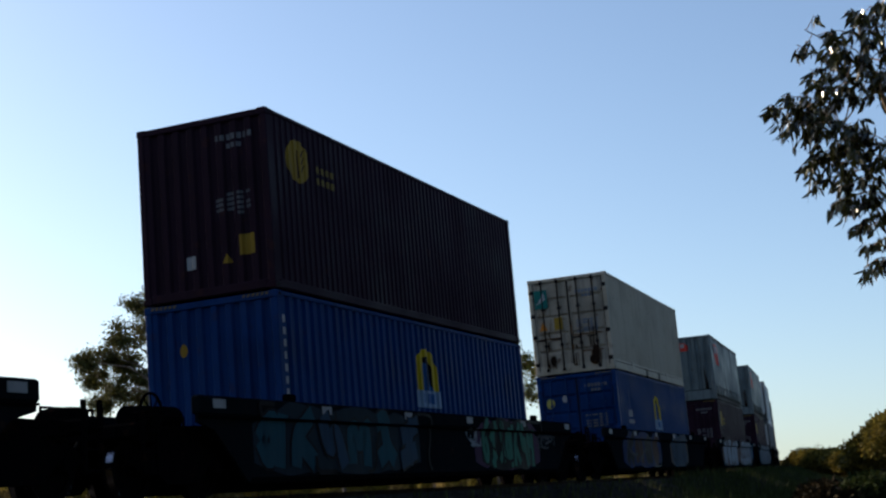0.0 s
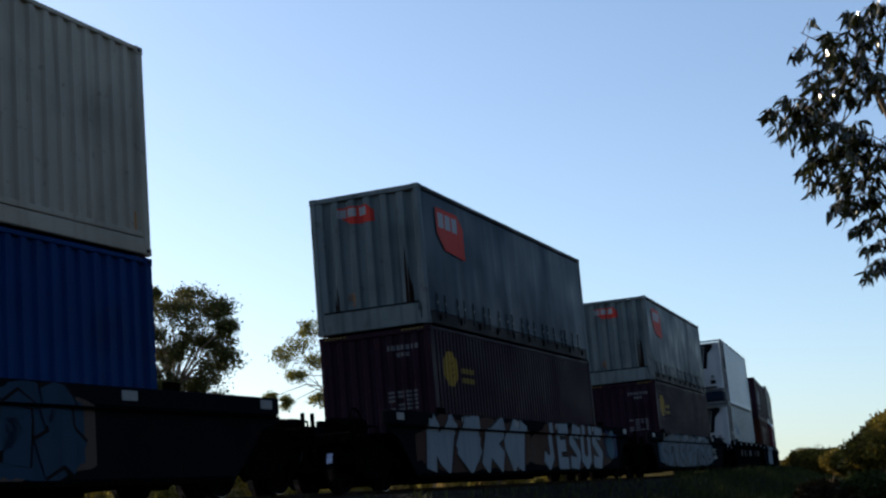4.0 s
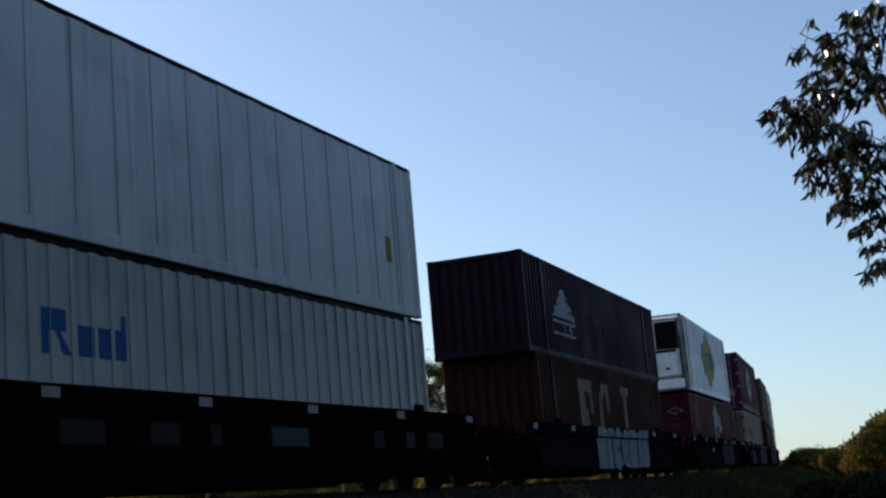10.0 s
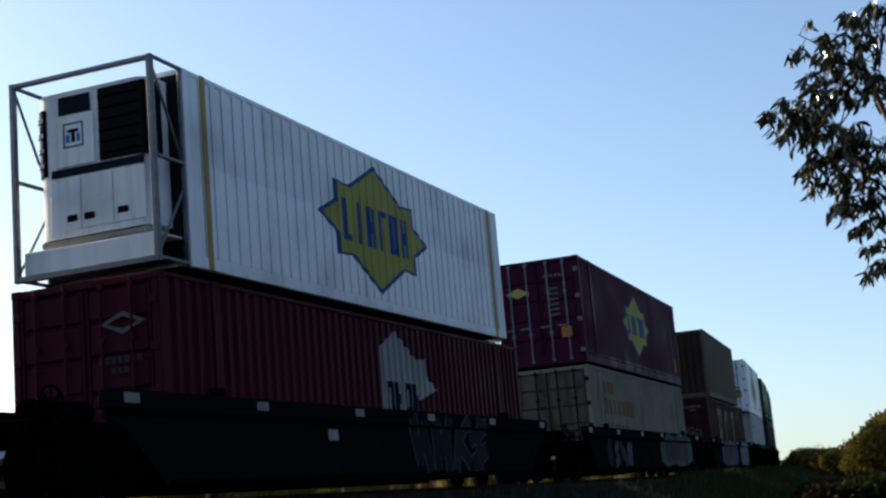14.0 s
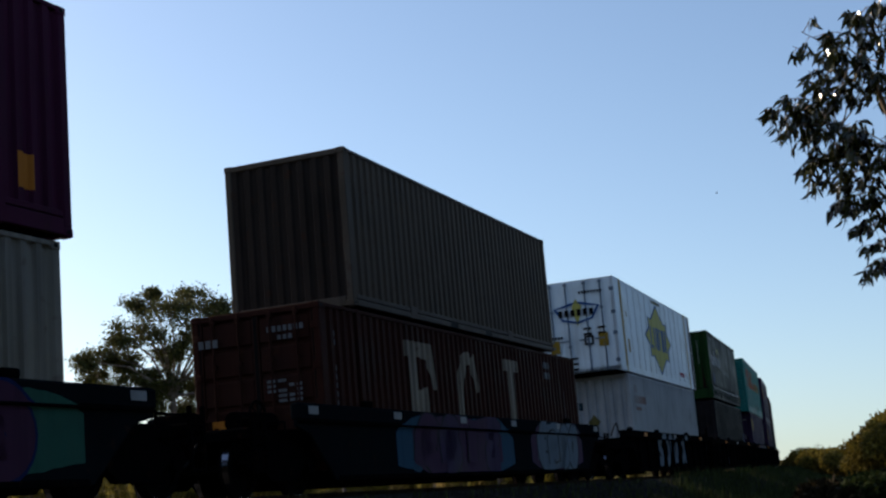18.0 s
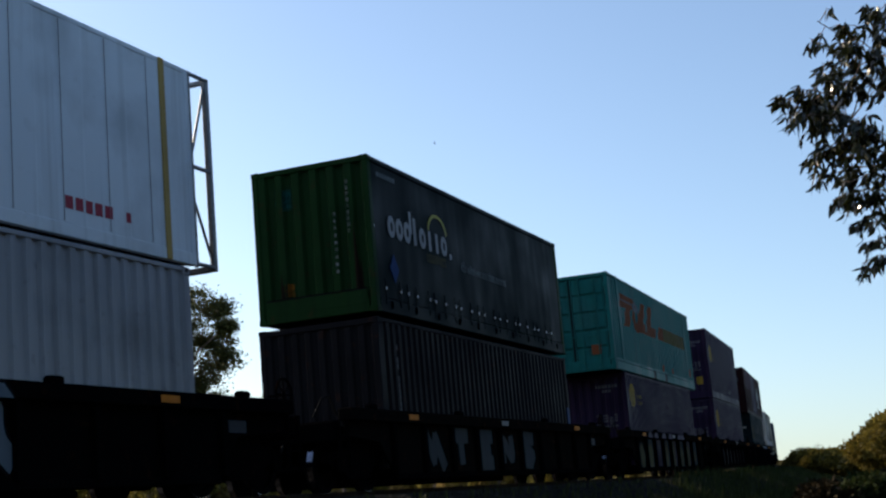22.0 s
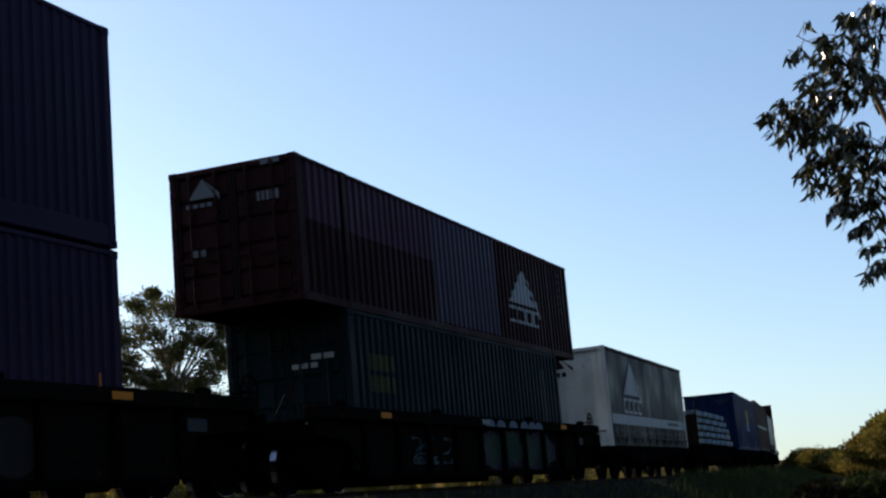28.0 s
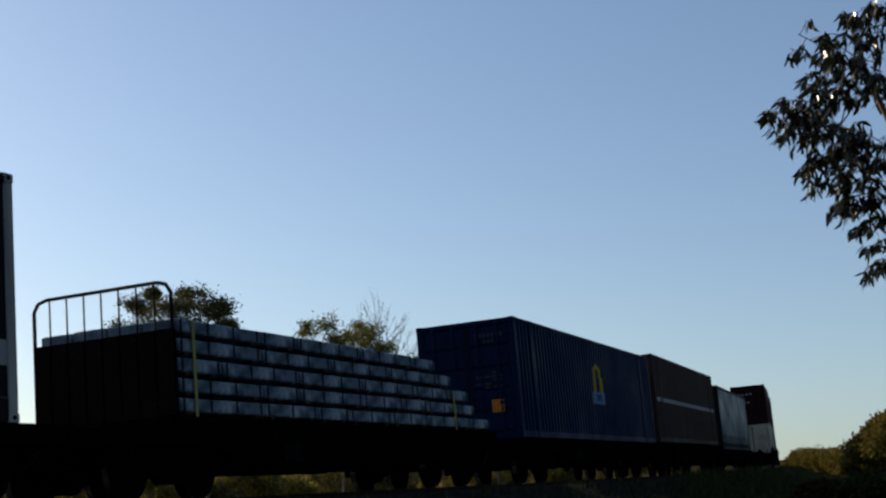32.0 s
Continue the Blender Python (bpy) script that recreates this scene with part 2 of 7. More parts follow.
def make_track():
    mat, n, l, b = material("ballast_stone", 0.95)
    vo = n.new("ShaderNodeTexVoronoi")
    vo.inputs["Scale"].default_value = 16.0
    tc = n.new("ShaderNodeTexCoord")
    l.new(tc.outputs["Object"], vo.inputs["Vector"])
    c = ramp(n, l, vo.outputs["Color"], [(0.2, (0.01, 0.0095, 0.009)), (0.8, (0.032, 0.03, 0.027))])
    l.new(c.outputs["Color"], b.inputs["Base Color"])
    bp = n.new("ShaderNodeBump")
    bp.inputs["Distance"].default_value = 0.05
    l.new(vo.outputs["Distance"], bp.inputs["Height"])
    l.new(bp.outputs["Normal"], b.inputs["Normal"])
    m = Mesh()
    prof = [(-4.2, -0.9), (-2.7, -0.16), (-2.1, -0.125), (-1.7, -0.18), (-1.0, -0.17), (1.0, -0.17), (1.9, -0.2), (3.3, -0.8)]
    ss = np.arange(-90, 330, 3.0)
    for s in ss:
        p = on_line(float(s))
        m.v += [tuple(p @ Vector((0, a, z + 0.02 * noise.noise((s, a, 0))))) for a, z in prof]
    k = len(prof)
    m.f += [(i * k + j, i * k + k + j, i * k + k + j + 1, i * k + j + 1) for i in range(len(ss) - 1) for j in range(k - 1)]
    solid("ballast", m, mat, "grey crushed stone ballast under the railway track", "ballast", kind="structure", smooth=True)
    rail_prof = [(-0.07, -0.155), (-0.07, -0.14), (-0.012, -0.12), (-0.012, -0.045), (-0.036, -0.035), (-0.036, -0.006), (-0.028, 0), (0.028, 0), (0.036, -0.006), (0.036, -0.035), (0.012, -0.045), (0.012, -0.12), (0.07, -0.14), (0.07, -0.155)]
    track = thing("railway_track", "single railway track of steel rails on concrete sleepers", "railway track", kind="structure")
    for side in (-1, 1):
        m = Mesh()
        k = len(rail_prof)
        for s in ss:
            p = on_line(float(s))
            m.v += [tuple(p @ Vector((0, side * 0.7535 + a, z))) for a, z in rail_prof]
        m.f += [(i * k + j, i * k + k + j, i * k + k + (j + 1) % k, i * k + (j + 1) % k) for i in range(len(ss) - 1) for j in range(k)]
        part("rail", m, RAILSTEEL, track, "dark worn steel rail")
    me = Mesh().box(-0.125, 0.125, -1.25, 1.25, -0.36, -0.152, 0.02).data("sleeper", CONCRETE)
    for i in range(260):
        ob = part("sleeper", me, CONCRETE, track)
        ob.matrix_world = on_line(-25 + i * 0.66)


RAILSTEEL = paint("rail_steel", (0.03, 0.022, 0.018), 0.7, 0.4, 0.2, 0.5, 0.0)
CONCRETE = paint("sleeper_concrete", (0.07, 0.065, 0.06), 0.9, 0.1, 0.1, 0.5, 0.0)
make_track()


# ---------------------------------------------------------------- shapes on the panels
def oval(cx, cz, rx, rz, n=28):
    return [(cx + rx * math.cos(2 * math.pi * i / n), cz + rz * math.sin(2 * math.pi * i / n)) for i in range(n)]


def rect(x0, x1, z0, z1):
    return [(x0, z0), (x1, z0), (x1, z1), (x0, z1)]


def star8(cx, cz, rx, rz):
    """An oblong with a long point on each side."""
    quarter = ((1.0, 0.0), (0.72, 0.25), (0.72, 0.56), (0.48, 0.53), (0.0, 1.0))
    ring = [(a, b) for a, b in quarter[:-1]] + [(-a, b) for a, b in quarter[:0:-1]] + [(-a, -b) for a, b in quarter[:-1]] + [(a, -b) for a, b in quarter[:0:-1]]
    return [(cx + rx * a, cz + rz * b) for a, b in ring]


def scan(polys, x):
    cuts = []
    for p in polys:
        for (xa, za), (xb, zb) in zip(p, p[1:] + p[:1]):
            if (xa <= x) != (xb <= x):
                cuts.append(za + (zb - za) * (x - xa) / (xb - xa))
    cuts.sort()
    return cuts


def decal_mesh(polys, prof, breaks, proud):
    """A painted shape that follows a ribbed panel. polys in (along, up); even-odd fill."""
    lo = min(p[0] for q in polys for p in q)
    hi = max(p[0] for q in polys for p in q)
    xs = sorted({round(p[0], 5) for q in polys for p in q} | {round(b, 5) for b in breaks if lo < b < hi})
    m, seen = Mesh(), {}
    for xa, xb in zip(xs[:-1], xs[1:]):
        if xb - xa < 0.002:
            continue
        e = (xb - xa) * 1e-3
        ca, cb = scan(polys, xa + e), scan(polys, xb - e)
        if len(ca) != len(cb):
            continue
        ya, yb = prof(xa) - proud, prof(xb) - proud
        for k in range(0, len(ca) - 1, 2):
            ids = []
            for v in ((xa, ya, ca[k]), (xb, yb, cb[k]), (xb, yb, cb[k + 1]), (xa, ya, ca[k + 1])):
                key = (round(v[0], 3), round(v[2] / 0.006))
                if key not in seen:
                    seen[key] = len(m.v)
                    m.v.append(v)
                ids.append(seen[key])
            if len(set(ids)) == 4:
                m.f.append(tuple(ids))
            elif len(set(ids)) == 3:
                m.f.append(tuple(dict.fromkeys(ids)))
    return m


class Ribs:
    """The outer face of a ribbed panel: y for x."""

    def __init__(self, x0, x1, y, pitch=0.28, depth=0.06, flat=0.37):
        n = max(1, round((x1 - x0) / pitch))
        self.p = (x1 - x0) / n
        self.x0, self.x1, self.y, self.d = x0, x1, y, depth
        self.breaks = []
        for i in range(n):
            a = x0 + i * self.p
            self.breaks += [a, a + self.p * flat, a + self.p * 0.5, a + self.p * (0.5 + flat)]
        self.breaks.append(x1)
        self.flat = flat

    def __call__(self, x):
        u = ((x - self.x0) / self.p) % 1.0
        f, g = self.flat, 0.5 - self.flat
        if u < f:
            k = 0.0
        elif u < 0.5:
            k = (u - f) / g
        elif u < 0.5 + f:
            k = 1.0
        else:
            k = 1.0 - (u - 0.5 - f) / g
        return self.y + k * self.d

    def sheet(self, z0, z1, flip=1):
        v = [(x, self(min(x, self.x1 - 1e-6)) * flip, z) for x in self.breaks for z in (z0, z1)]
        return Mesh().add(v, [(2 * i, 2 * i + 2, 2 * i + 3, 2 * i + 1) for i in range(len(self.breaks) - 1)])


def to_end(m, x):
    """Turn a panel drawn along x (seen from -y) so that it faces the front of the train at x."""
    m.v = [(x + y, -u, z) for u, y, z in m.v]
    return m


def decal(parent, name, polys, mat, ribs, label="", proud=0.005):
    ob = part(name, decal_mesh(polys, ribs, ribs.breaks, proud), mat, parent, label)
    return tagged(ob, kind="stuff") if name.endswith("_marking") else ob


def decal_end(parent, name, polys, mat, x, ribs=None, label="", proud=0.005):
    r = ribs or (lambda u: 0.0)
    br = ribs.breaks if ribs else []
    ob = part(name, to_end(decal_mesh(polys, r, br, proud), x), mat, parent, label)
    return tagged(ob, kind="stuff") if name.endswith("_marking") else ob


def text_on(parent, name, body, size, mat, m, label="", bold=0.0, wide=1.0):
    cu = bpy.data.curves.new(name, "FONT")
    cu.body, cu.size, cu.align_x, cu.align_y = body, size, "CENTER", "CENTER"
    cu.offset = bold
    tmp = bpy.data.objects.new(name, cu)
    me = bpy.data.meshes.new_from_object(tmp)
    bpy.data.objects.remove(tmp)
    me.materials.clear()
    me.materials.append(mat)
    me.transform(m @ pose(0, 0, 0, 90, 0, 0) @ Matrix.Diagonal((wide, 1, 1, 1)))
    return part(name, me, mat, parent, label)


def bars(x, z, n, w, h, gap, rows=1, rgap=0.1, rng=None):
    """Rows of plain bars in the place of small writing."""
    out = []
    for r in range(rows):
        for i in range(n):
            if rng and rng.random() < 0.15:
                continue
            xx = x + i * (w + gap)
            out.append(rect(xx, xx + w, z - r * (h + rgap) - h, z - r * (h + rgap)))
    return out


RUSTSTAIN = paint("rust_stain", (0.016, 0.009, 0.006), 0.8, 0.3, 0.2, 0.6)


# ---------------------------------------------------------------- containers
W2 = 1.25


def frame_parts(c, L, H, mat, posts=(), y=W2, post=0.16, low=0.16, rail=None, pockets=False):
    rail = rail or mat
    for sx in (-1, 1):
        for sy in (-1, 1):
            x0, x1 = sorted((sx * L / 2, sx * (L / 2 - post)))
            y0, y1 = sorted((sy * y, sy * (y - 0.13)))
            part("corner_post", Mesh().box(x0, x1, y0, y1, 0.11, H - 0.11, 0.015), mat, c)
            for z0 in (0.0, H - 0.118):
                m = Mesh().box(min(sx * (L / 2 + 0.006), sx * (L / 2 - 0.178)), max(sx * (L / 2 + 0.006), sx * (L / 2 - 0.178)), min(sy * (y + 0.006), sy * (y - 0.162)), max(sy * (y + 0.006), sy * (y - 0.162)), z0, z0 + 0.118, 0.012)
                cast = part("corner_casting", m, mat, c)
                # a black disc painted for the dark inside of the casting's hole
                hole = Mesh().prism(oval(sx * (L / 2 - 0.09), z0 + 0.06, 0.04, 0.028, 10), sy * (y + 0.009) - 0.001, sy * (y + 0.009) + 0.001)
                part("hole_disc", hole, BLACK, cast)
        part("end_rail", Mesh().box(min(sx * L / 2, sx * (L / 2 - 0.1)), max(sx * L / 2, sx * (L / 2 - 0.1)), -y + 0.16, y - 0.16, H - 0.12, H - 0.01, 0.012), mat, c)
        part("end_sill", Mesh().box(min(sx * L / 2, sx * (L / 2 - 0.1)), max(sx * L / 2, sx * (L / 2 - 0.1)), -y + 0.16, y - 0.16, 0.01, low, 0.012), mat, c)
    for sy in (-1, 1):
        y0, y1 = sorted((sy * y, sy * (y - 0.08)))
        part("top_rail", Mesh().box(-L / 2 + 0.17, L / 2 - 0.17, y0, y1, H - 0.075, H - 0.008, 0.01), rail, c)
        if pockets:
            # the rail steps out under the panel and is broken by two lifting pockets
            for xa, xb in ((-L / 2 + 0.17, -1.3), (-0.88, 0.86), (1.28, L / 2 - 0.17)):
                part("bottom_rail", Mesh().box(xa, xb, *sorted((sy * (y + 0.012), sy * (y - 0.06))), 0.012, low - 0.07, 0.01), rail, c)
            part("rail_ledge", Mesh().box(-L / 2 + 0.17, L / 2 - 0.17, y0, y1, low - 0.05, low + 0.03, 0.008), rail, c)
            # each pocket's shaded inside is a solid black block
            for xa, xb in ((-1.3, -0.88), (0.86, 1.28)):
                part("pocket_block", Mesh().box(xa, xb, y0, y1, 0.02, low - 0.05), BLACK, c)
            for xx in (-3.3, 2.6):
                part("gusset", Mesh().box(xx - 0.16, xx + 0.16, *sorted((sy * (y + 0.02), sy * (y - 0.06))), 0.0, low + 0.06, 0.012), rail, c)
        else:
            part("bottom_rail", Mesh().box(-L / 2 + 0.17, L / 2 - 0.17, y0, y1, 0.012, low, 0.012), rail, c)
        for px in posts:
            part("lifting_post", Mesh().box(px - 0.09, px + 0.09, *sorted((sy * (y + 0.01), sy * (y - 0.1))), 0.0, H, 0.015), mat, c)
    part("floor", Mesh().box(-L / 2 + 0.1, L / 2 - 0.1, -y + 0.08, y - 0.08, 0.05, 0.14), IRON, c)


def roof_part(c, L, H, mat, y=W2):
    r = Ribs(-L / 2 + 0.1, L / 2 - 0.1, 0, 0.42, 0.02)
    v = [(x, sy * (y - 0.05), H - 0.012 - r(min(x, L / 2 - 0.101))) for x in r.breaks for sy in (-1, 1)]
    part("roof", Mesh().add(v, [(2 * i, 2 * i + 2, 2 * i + 3, 2 * i + 1) for i in range(len(r.breaks) - 1)]), mat, c)


def doors(c, L, H, mat, sx=-1, bar_mat=None, ribs=5, y=W2, door_mat=None):
    """Two hinged doors with pressed panels, locking bars, keepers and handles."""
    bar_mat = bar_mat or mat
    x = sx * L / 2
    for side in (-1, 1):
        u0, u1 = sorted((side * 0.012, side * (y - 0.14)))
        m = Mesh()
        zs = np.linspace(0.17, H - 0.13, ribs + 1)
        m.box(*sorted((x - sx * 0.07, x - sx * 0.095)), u0, u1, 0.17, H - 0.13)
        d = part("door", m, door_mat or mat, c)
        for uu in (u0, u1 - 0.05):
            part("door_stile", Mesh().box(*sorted((x - sx * 0.012, x - sx * 0.07)), uu, uu + 0.05, 0.17, H - 0.13), door_mat or mat, d)
        for a, b in zip(zs[:-1], zs[1:]):
            part("door_panel", Mesh().box(*sorted((x - sx * 0.02, x - sx * 0.08)), u0 + 0.055, u1 - 0.055, a + 0.035, b - 0.035, 0.03), door_mat or mat, d)
        seal = Mesh().box(*sorted((x - sx * 0.008, x - sx * 0.03)), *sorted((side * 0.002, side * 0.03)), 0.17, H - 0.13)
        seal.box(*sorted((x - sx * 0.008, x - sx * 0.03)), *sorted((side * (y - 0.14), side * (y - 0.155))), 0.17, H - 0.13)
        part("door_seal", seal, RUBBER, d)
        for k in (0.28, 0.74):
            u = u0 + (u1 - u0) * k
            b = Mesh().tube((x + sx * 0.022, u, 0.1), (x + sx * 0.022, u, H - 0.06), 0.024, 8)
            for z in (0.14, H * 0.3, H * 0.68, H - 0.13):
                b.box(*sorted((x + sx * 0.045, x - sx * 0.02)), u - 0.05, u + 0.05, z - 0.035, z + 0.035)
            b.box(*sorted((x + sx * 0.05, x + sx * 0.02)), u - 0.02, u + side * 0.0 + 0.3, H * 0.36 - 0.02, H * 0.36 + 0.02)
            part("locking_bar", b, bar_mat, d)
        for z in (0.35, H * 0.4, H * 0.62, H - 0.4):
            part("hinge", Mesh().box(*sorted((x + sx * 0.02, x - sx * 0.03)), *sorted((side * (y - 0.02), side * (y - 0.16))), z - 0.06, z + 0.06, 0.01), bar_mat, d)


def end_wall(c, L, H, mat, sx, pitch=0.27, y=W2, depth=0.045):
    r = Ribs(-y + 0.13, y - 0.13, 0.02, pitch, depth)
    m = r.sheet(0.14, H - 0.1)
    to_end(m, -L / 2)
    if sx > 0:
        m.v = [(-a, b, z) for a, b, z in m.v]
    part("front_wall" if sx < 0 else "rear_wall", m, mat, c)
    return r


def steel_container(label, L, H, mat, s, z, front="wall", posts=(), pitch=0.28, depth=0.046, low=0.16, bar_mat=None, group="containers on the train", door_mat=None, end_mat=None, rail=None, pockets=False):
    c = thing("shipping_container", label, "container", group)
    frame_parts(c, L, H, mat, posts, low=low, rail=rail, pockets=pockets)
    c_ribs = Ribs(-L / 2 + 0.16, L / 2 - 0.16, -W2 + 0.014, pitch, depth)
    part("side_wall", c_ribs.sheet(low - 0.01, H - 0.06), mat, c)
    part("side_wall", c_ribs.sheet(low - 0.01, H - 0.06, -1), mat, c)
    roof_part(c, L, H, mat)
    e_ribs = None
    if front == "door":
        doors(c, L, H, mat, -1, bar_mat, door_mat=door_mat)
        end_wall(c, L, H, mat, 1)
    else:
        e_ribs = end_wall(c, L, H, end_mat or mat, -1)
        doors(c, L, H, mat, 1, bar_mat)
    rolls(c, s, z)
    return c, c_ribs, e_ribs


def curtain_mesh(L, z0, z1, y, seed, amp=0.018):
    """A taut tarpaulin with faint vertical folds."""
    nx, nz = int(L / 0.12), 10
    v = []
    for i in range(nx + 1):
        for j in range(nz + 1):
            x = -L / 2 + L * i / nx
            q = j / nz
            d = amp * noise.noise((x * 2.2 + seed, q * 0.8, seed)) * (1.1 - q) + amp * 0.5 * noise.noise((x * 6 + seed, q * 1.5, 3))
            v.append((x, y + d, z0 + (z1 - z0) * q))
    k = nz + 1
    return Mesh().add(v, [(i * k + j, i * k + k + j, i * k + k + j + 1, i * k + j + 1) for i in range(nx) for j in range(nz)])


def curtain_container(label, L, H, steel, cloth, s, z, seed=1, step=0.62, end_mat=None, end_pitch=0.4, strap_mat=None, name="curtain_side_container", rail=None, stain=True, buckle=None):
    c = thing(name, label, "container", "containers on the train")
    frame_parts(c, L, H, steel, low=0.28, rail=rail)
    rail = rail or steel
    for i in range(int(L / 1.2)):
        x = -L / 2 + 0.7 + i * 1.2
        part("rope_hook", Mesh().box(x - 0.03, x + 0.03, -W2 - 0.03, -W2 - 0.002, 0.1, 0.24, 0.008), IRON, c)
    for sy in (-1, 1):
        m = curtain_mesh(L - 0.34, 0.3, H - 0.1, -W2 + 0.012, seed)
        m.v = [(x, y if sy < 0 else -y, q) for x, y, q in m.v]
        cur = part("curtain", m, cloth, c, "taut tarpaulin curtain", True)
        if sy < 0:
            near = cur
    n = int((L - 0.8) / step)
    for i in range(n):
        x = -L / 2 + 0.55 + i * step + 0.11 * math.sin(i * 2.3 + seed)
        strap = part("strap", Mesh().box(x - 0.024, x + 0.024, -W2 - 0.016, -W2 - 0.004, 0.16, 0.66), strap_mat or BLACK, near)
        part("buckle", Mesh().box(x - 0.02, x + 0.02, -W2 - 0.03, -W2 - 0.012, 0.44, 0.5, 0.008), buckle or GALV, near)
    part("gutter", Mesh().box(-L / 2 + 0.16, L / 2 - 0.16, -W2 - 0.02, -W2 + 0.06, H - 0.13, H - 0.04, 0.015), rail, c)
    roof_part(c, L, H, steel)
    r = end_wall(c, L, H, end_mat or steel, -1, end_pitch, depth=0.075)
    part("kick_panel", Mesh().box(-L / 2 - 0.004, -L / 2 + 0.03, -1.06, 1.06, 0.16, 0.44, 0.012), end_mat or steel, c)
    part("kick_seam", Mesh().box(-L / 2 - 0.002, -L / 2 + 0.02, -1.07, 1.07, 0.44, 0.475), BLACK, c)
    if stain:
        rr = random.Random(seed)
        for _ in range(9):
            u = rr.choice((0.86, 0.9, -0.72)) + rr.gauss(0, 0.05)
            ln, wd = rr.uniform(0.4, 1.7) * (1.0 if u > 0 else 0.6), rr.uniform(0.012, 0.035)
            decal_end(c, "rust_stain", [[(u - wd, 0.2), (u + wd, 0.2), (u + wd * 0.9, 0.2 + ln * 0.6), (u, 0.2 + ln), (u - wd * 0.7, 0.2 + ln * 0.7)]], RUSTSTAIN, -L / 2, r, "dark rust streak", rr.uniform(0.002, 0.006))
    doors(c, L, H, steel, 1)
    rolls(c, s, z)
    flat = Ribs(-L / 2 + 0.17, L / 2 - 0.17, -W2 - 0.008, 0.4, 0.0)
    return c, flat, r


def bowed(f, x, y0, y1, r):
    """Plan of a moulded casing with rounded front corners."""
    out = [(x, y0)]
    for k in range(6):
        t = math.pi / 2 * k / 5
        out.append((f + r - r * math.sin(t), y0 + r - r * math.cos(t)))
    for k in range(6):
        t = math.pi / 2 * k / 5
        out.append((f + r - r * math.cos(t), y1 - r + r * math.sin(t)))
    return out + [(x, y1)]


def fridge_unit(c, x, H, style, y=W2):
    """A cooling unit on the front wall, its face at x - 0.55."""
    f = x - 0.55
    white = WHITE
    part("bulkhead", Mesh().box(x - 0.03, x - 0.004, -y + 0.1, y - 0.1, 0.1, H - 0.1), CHARCOAL_UNIT, c)
    if style == "grille":
        f = x - 1.0
        u = part("cooling_unit", Mesh().prism(bowed(f, x, -1.08, 0.99, 0.3), 0.74, H - 0.14, "z"), UNITGREY, c, "pale grey moulded cooling unit", False)
        part("surround", Mesh().prism([(-0.4, H - 1.34), (0.66, H - 1.34), (0.68, H - 0.16), (-0.78, H - 0.16), (-0.78, H - 0.34), (-0.52, H - 0.6)], f - 0.03, f - 0.004, "x"), BLACK, u)
        part("grille_frame", Mesh().prism([(-0.24, H - 1.24), (0.6, H - 1.24), (0.67, H - 0.28), (-0.4, H - 0.28)], f - 0.045, f - 0.028, "x"), GALV, u)
        part("grille_back", Mesh().prism([(-0.2, H - 1.19), (0.57, H - 1.19), (0.63, H - 0.33), (-0.36, H - 0.33)], f - 0.06, f - 0.04, "x"), BLACK, u)
        for i in range(9):
            z = H - 1.14 + i * 0.09
            k = 0.014 * i
            part("slat", Mesh().box(f - 0.085, f - 0.055, -0.21 - k, 0.58 + k * 0.5, z, z + 0.026, 0.008), GALV, u)
        part("black_band", Mesh().box(f - 0.02, f - 0.002, -0.78, 0.69, 0.76, 0.86, 0.008), BLACK, u)
        for a, b in ((-0.38, 0.14), (0.16, 0.68)):
            part("service_door", Mesh().box(f - 0.03, f - 0.002, a, b, 0.92, H - 1.42, 0.03), UNITGREY, u)
            part("door_panel", Mesh().box(f - 0.042, f - 0.028, a + 0.07, b - 0.07, 1.0, H - 1.52, 0.012), UNITGREY, u)
        part("latch", Mesh().box(f - 0.06, f - 0.03, 0.04, 0.26, 1.12, 1.16, 0.01), BLACK, u)
        part("control_box", Mesh().box(f - 0.05, f - 0.01, -0.76, -0.5, 0.98, 1.16, 0.015), BLACK, u)
        part("gauge_plate", Mesh().box(f - 0.04, f - 0.01, -0.72, -0.55, 1.22, 1.4, 0.015), GALV, u)
        part("battery_box", Mesh().box(f - 0.12, x, -y + 0.2, y - 0.12, 0.16, 0.62, 0.05), DEEPNAVY, c, "dark blue metal box under the cooling unit")
        part("box_lid", Mesh().box(f - 0.13, x, -y + 0.18, y - 0.1, 0.6, 0.66, 0.015), GALV, c)
        part("label_plate", Mesh().box(f - 0.128, f - 0.12, 0.02, 0.18, 0.3, 0.5), LETTER, c)
        # cream colour stands in for low sun on this post
        part("inner_post", Mesh().box(f + 0.1, f + 0.18, 1.06, 1.11, 0.1, H - 0.1, 0.012), CREAM, c)
    else:
        u = part("cooling_unit", Mesh().prism(bowed(f, x, -0.98, 1.0, 0.24), 0.62, H - 0.2, "z"), white, c, "white moulded cooling unit")
        part("black_grille", Mesh().prism(bowed(f - 0.015, x - 0.2, -0.99, -0.08, 0.1), H - 1.36, H - 0.26, "z"), BLACK, u)
        for i in range(6):
            part("slat", Mesh().box(f - 0.035, f - 0.012, -0.82, -0.14, H - 1.26 + i * 0.17, H - 1.24 + i * 0.17), IRON, u)
        lou = part("side_louvre", Mesh().prism(bowed(f - 0.012, x - 0.1, 0.66, 1.012, 0.2), H - 1.44, H - 0.42, "z"), BLACK, u, "black louvred corner")
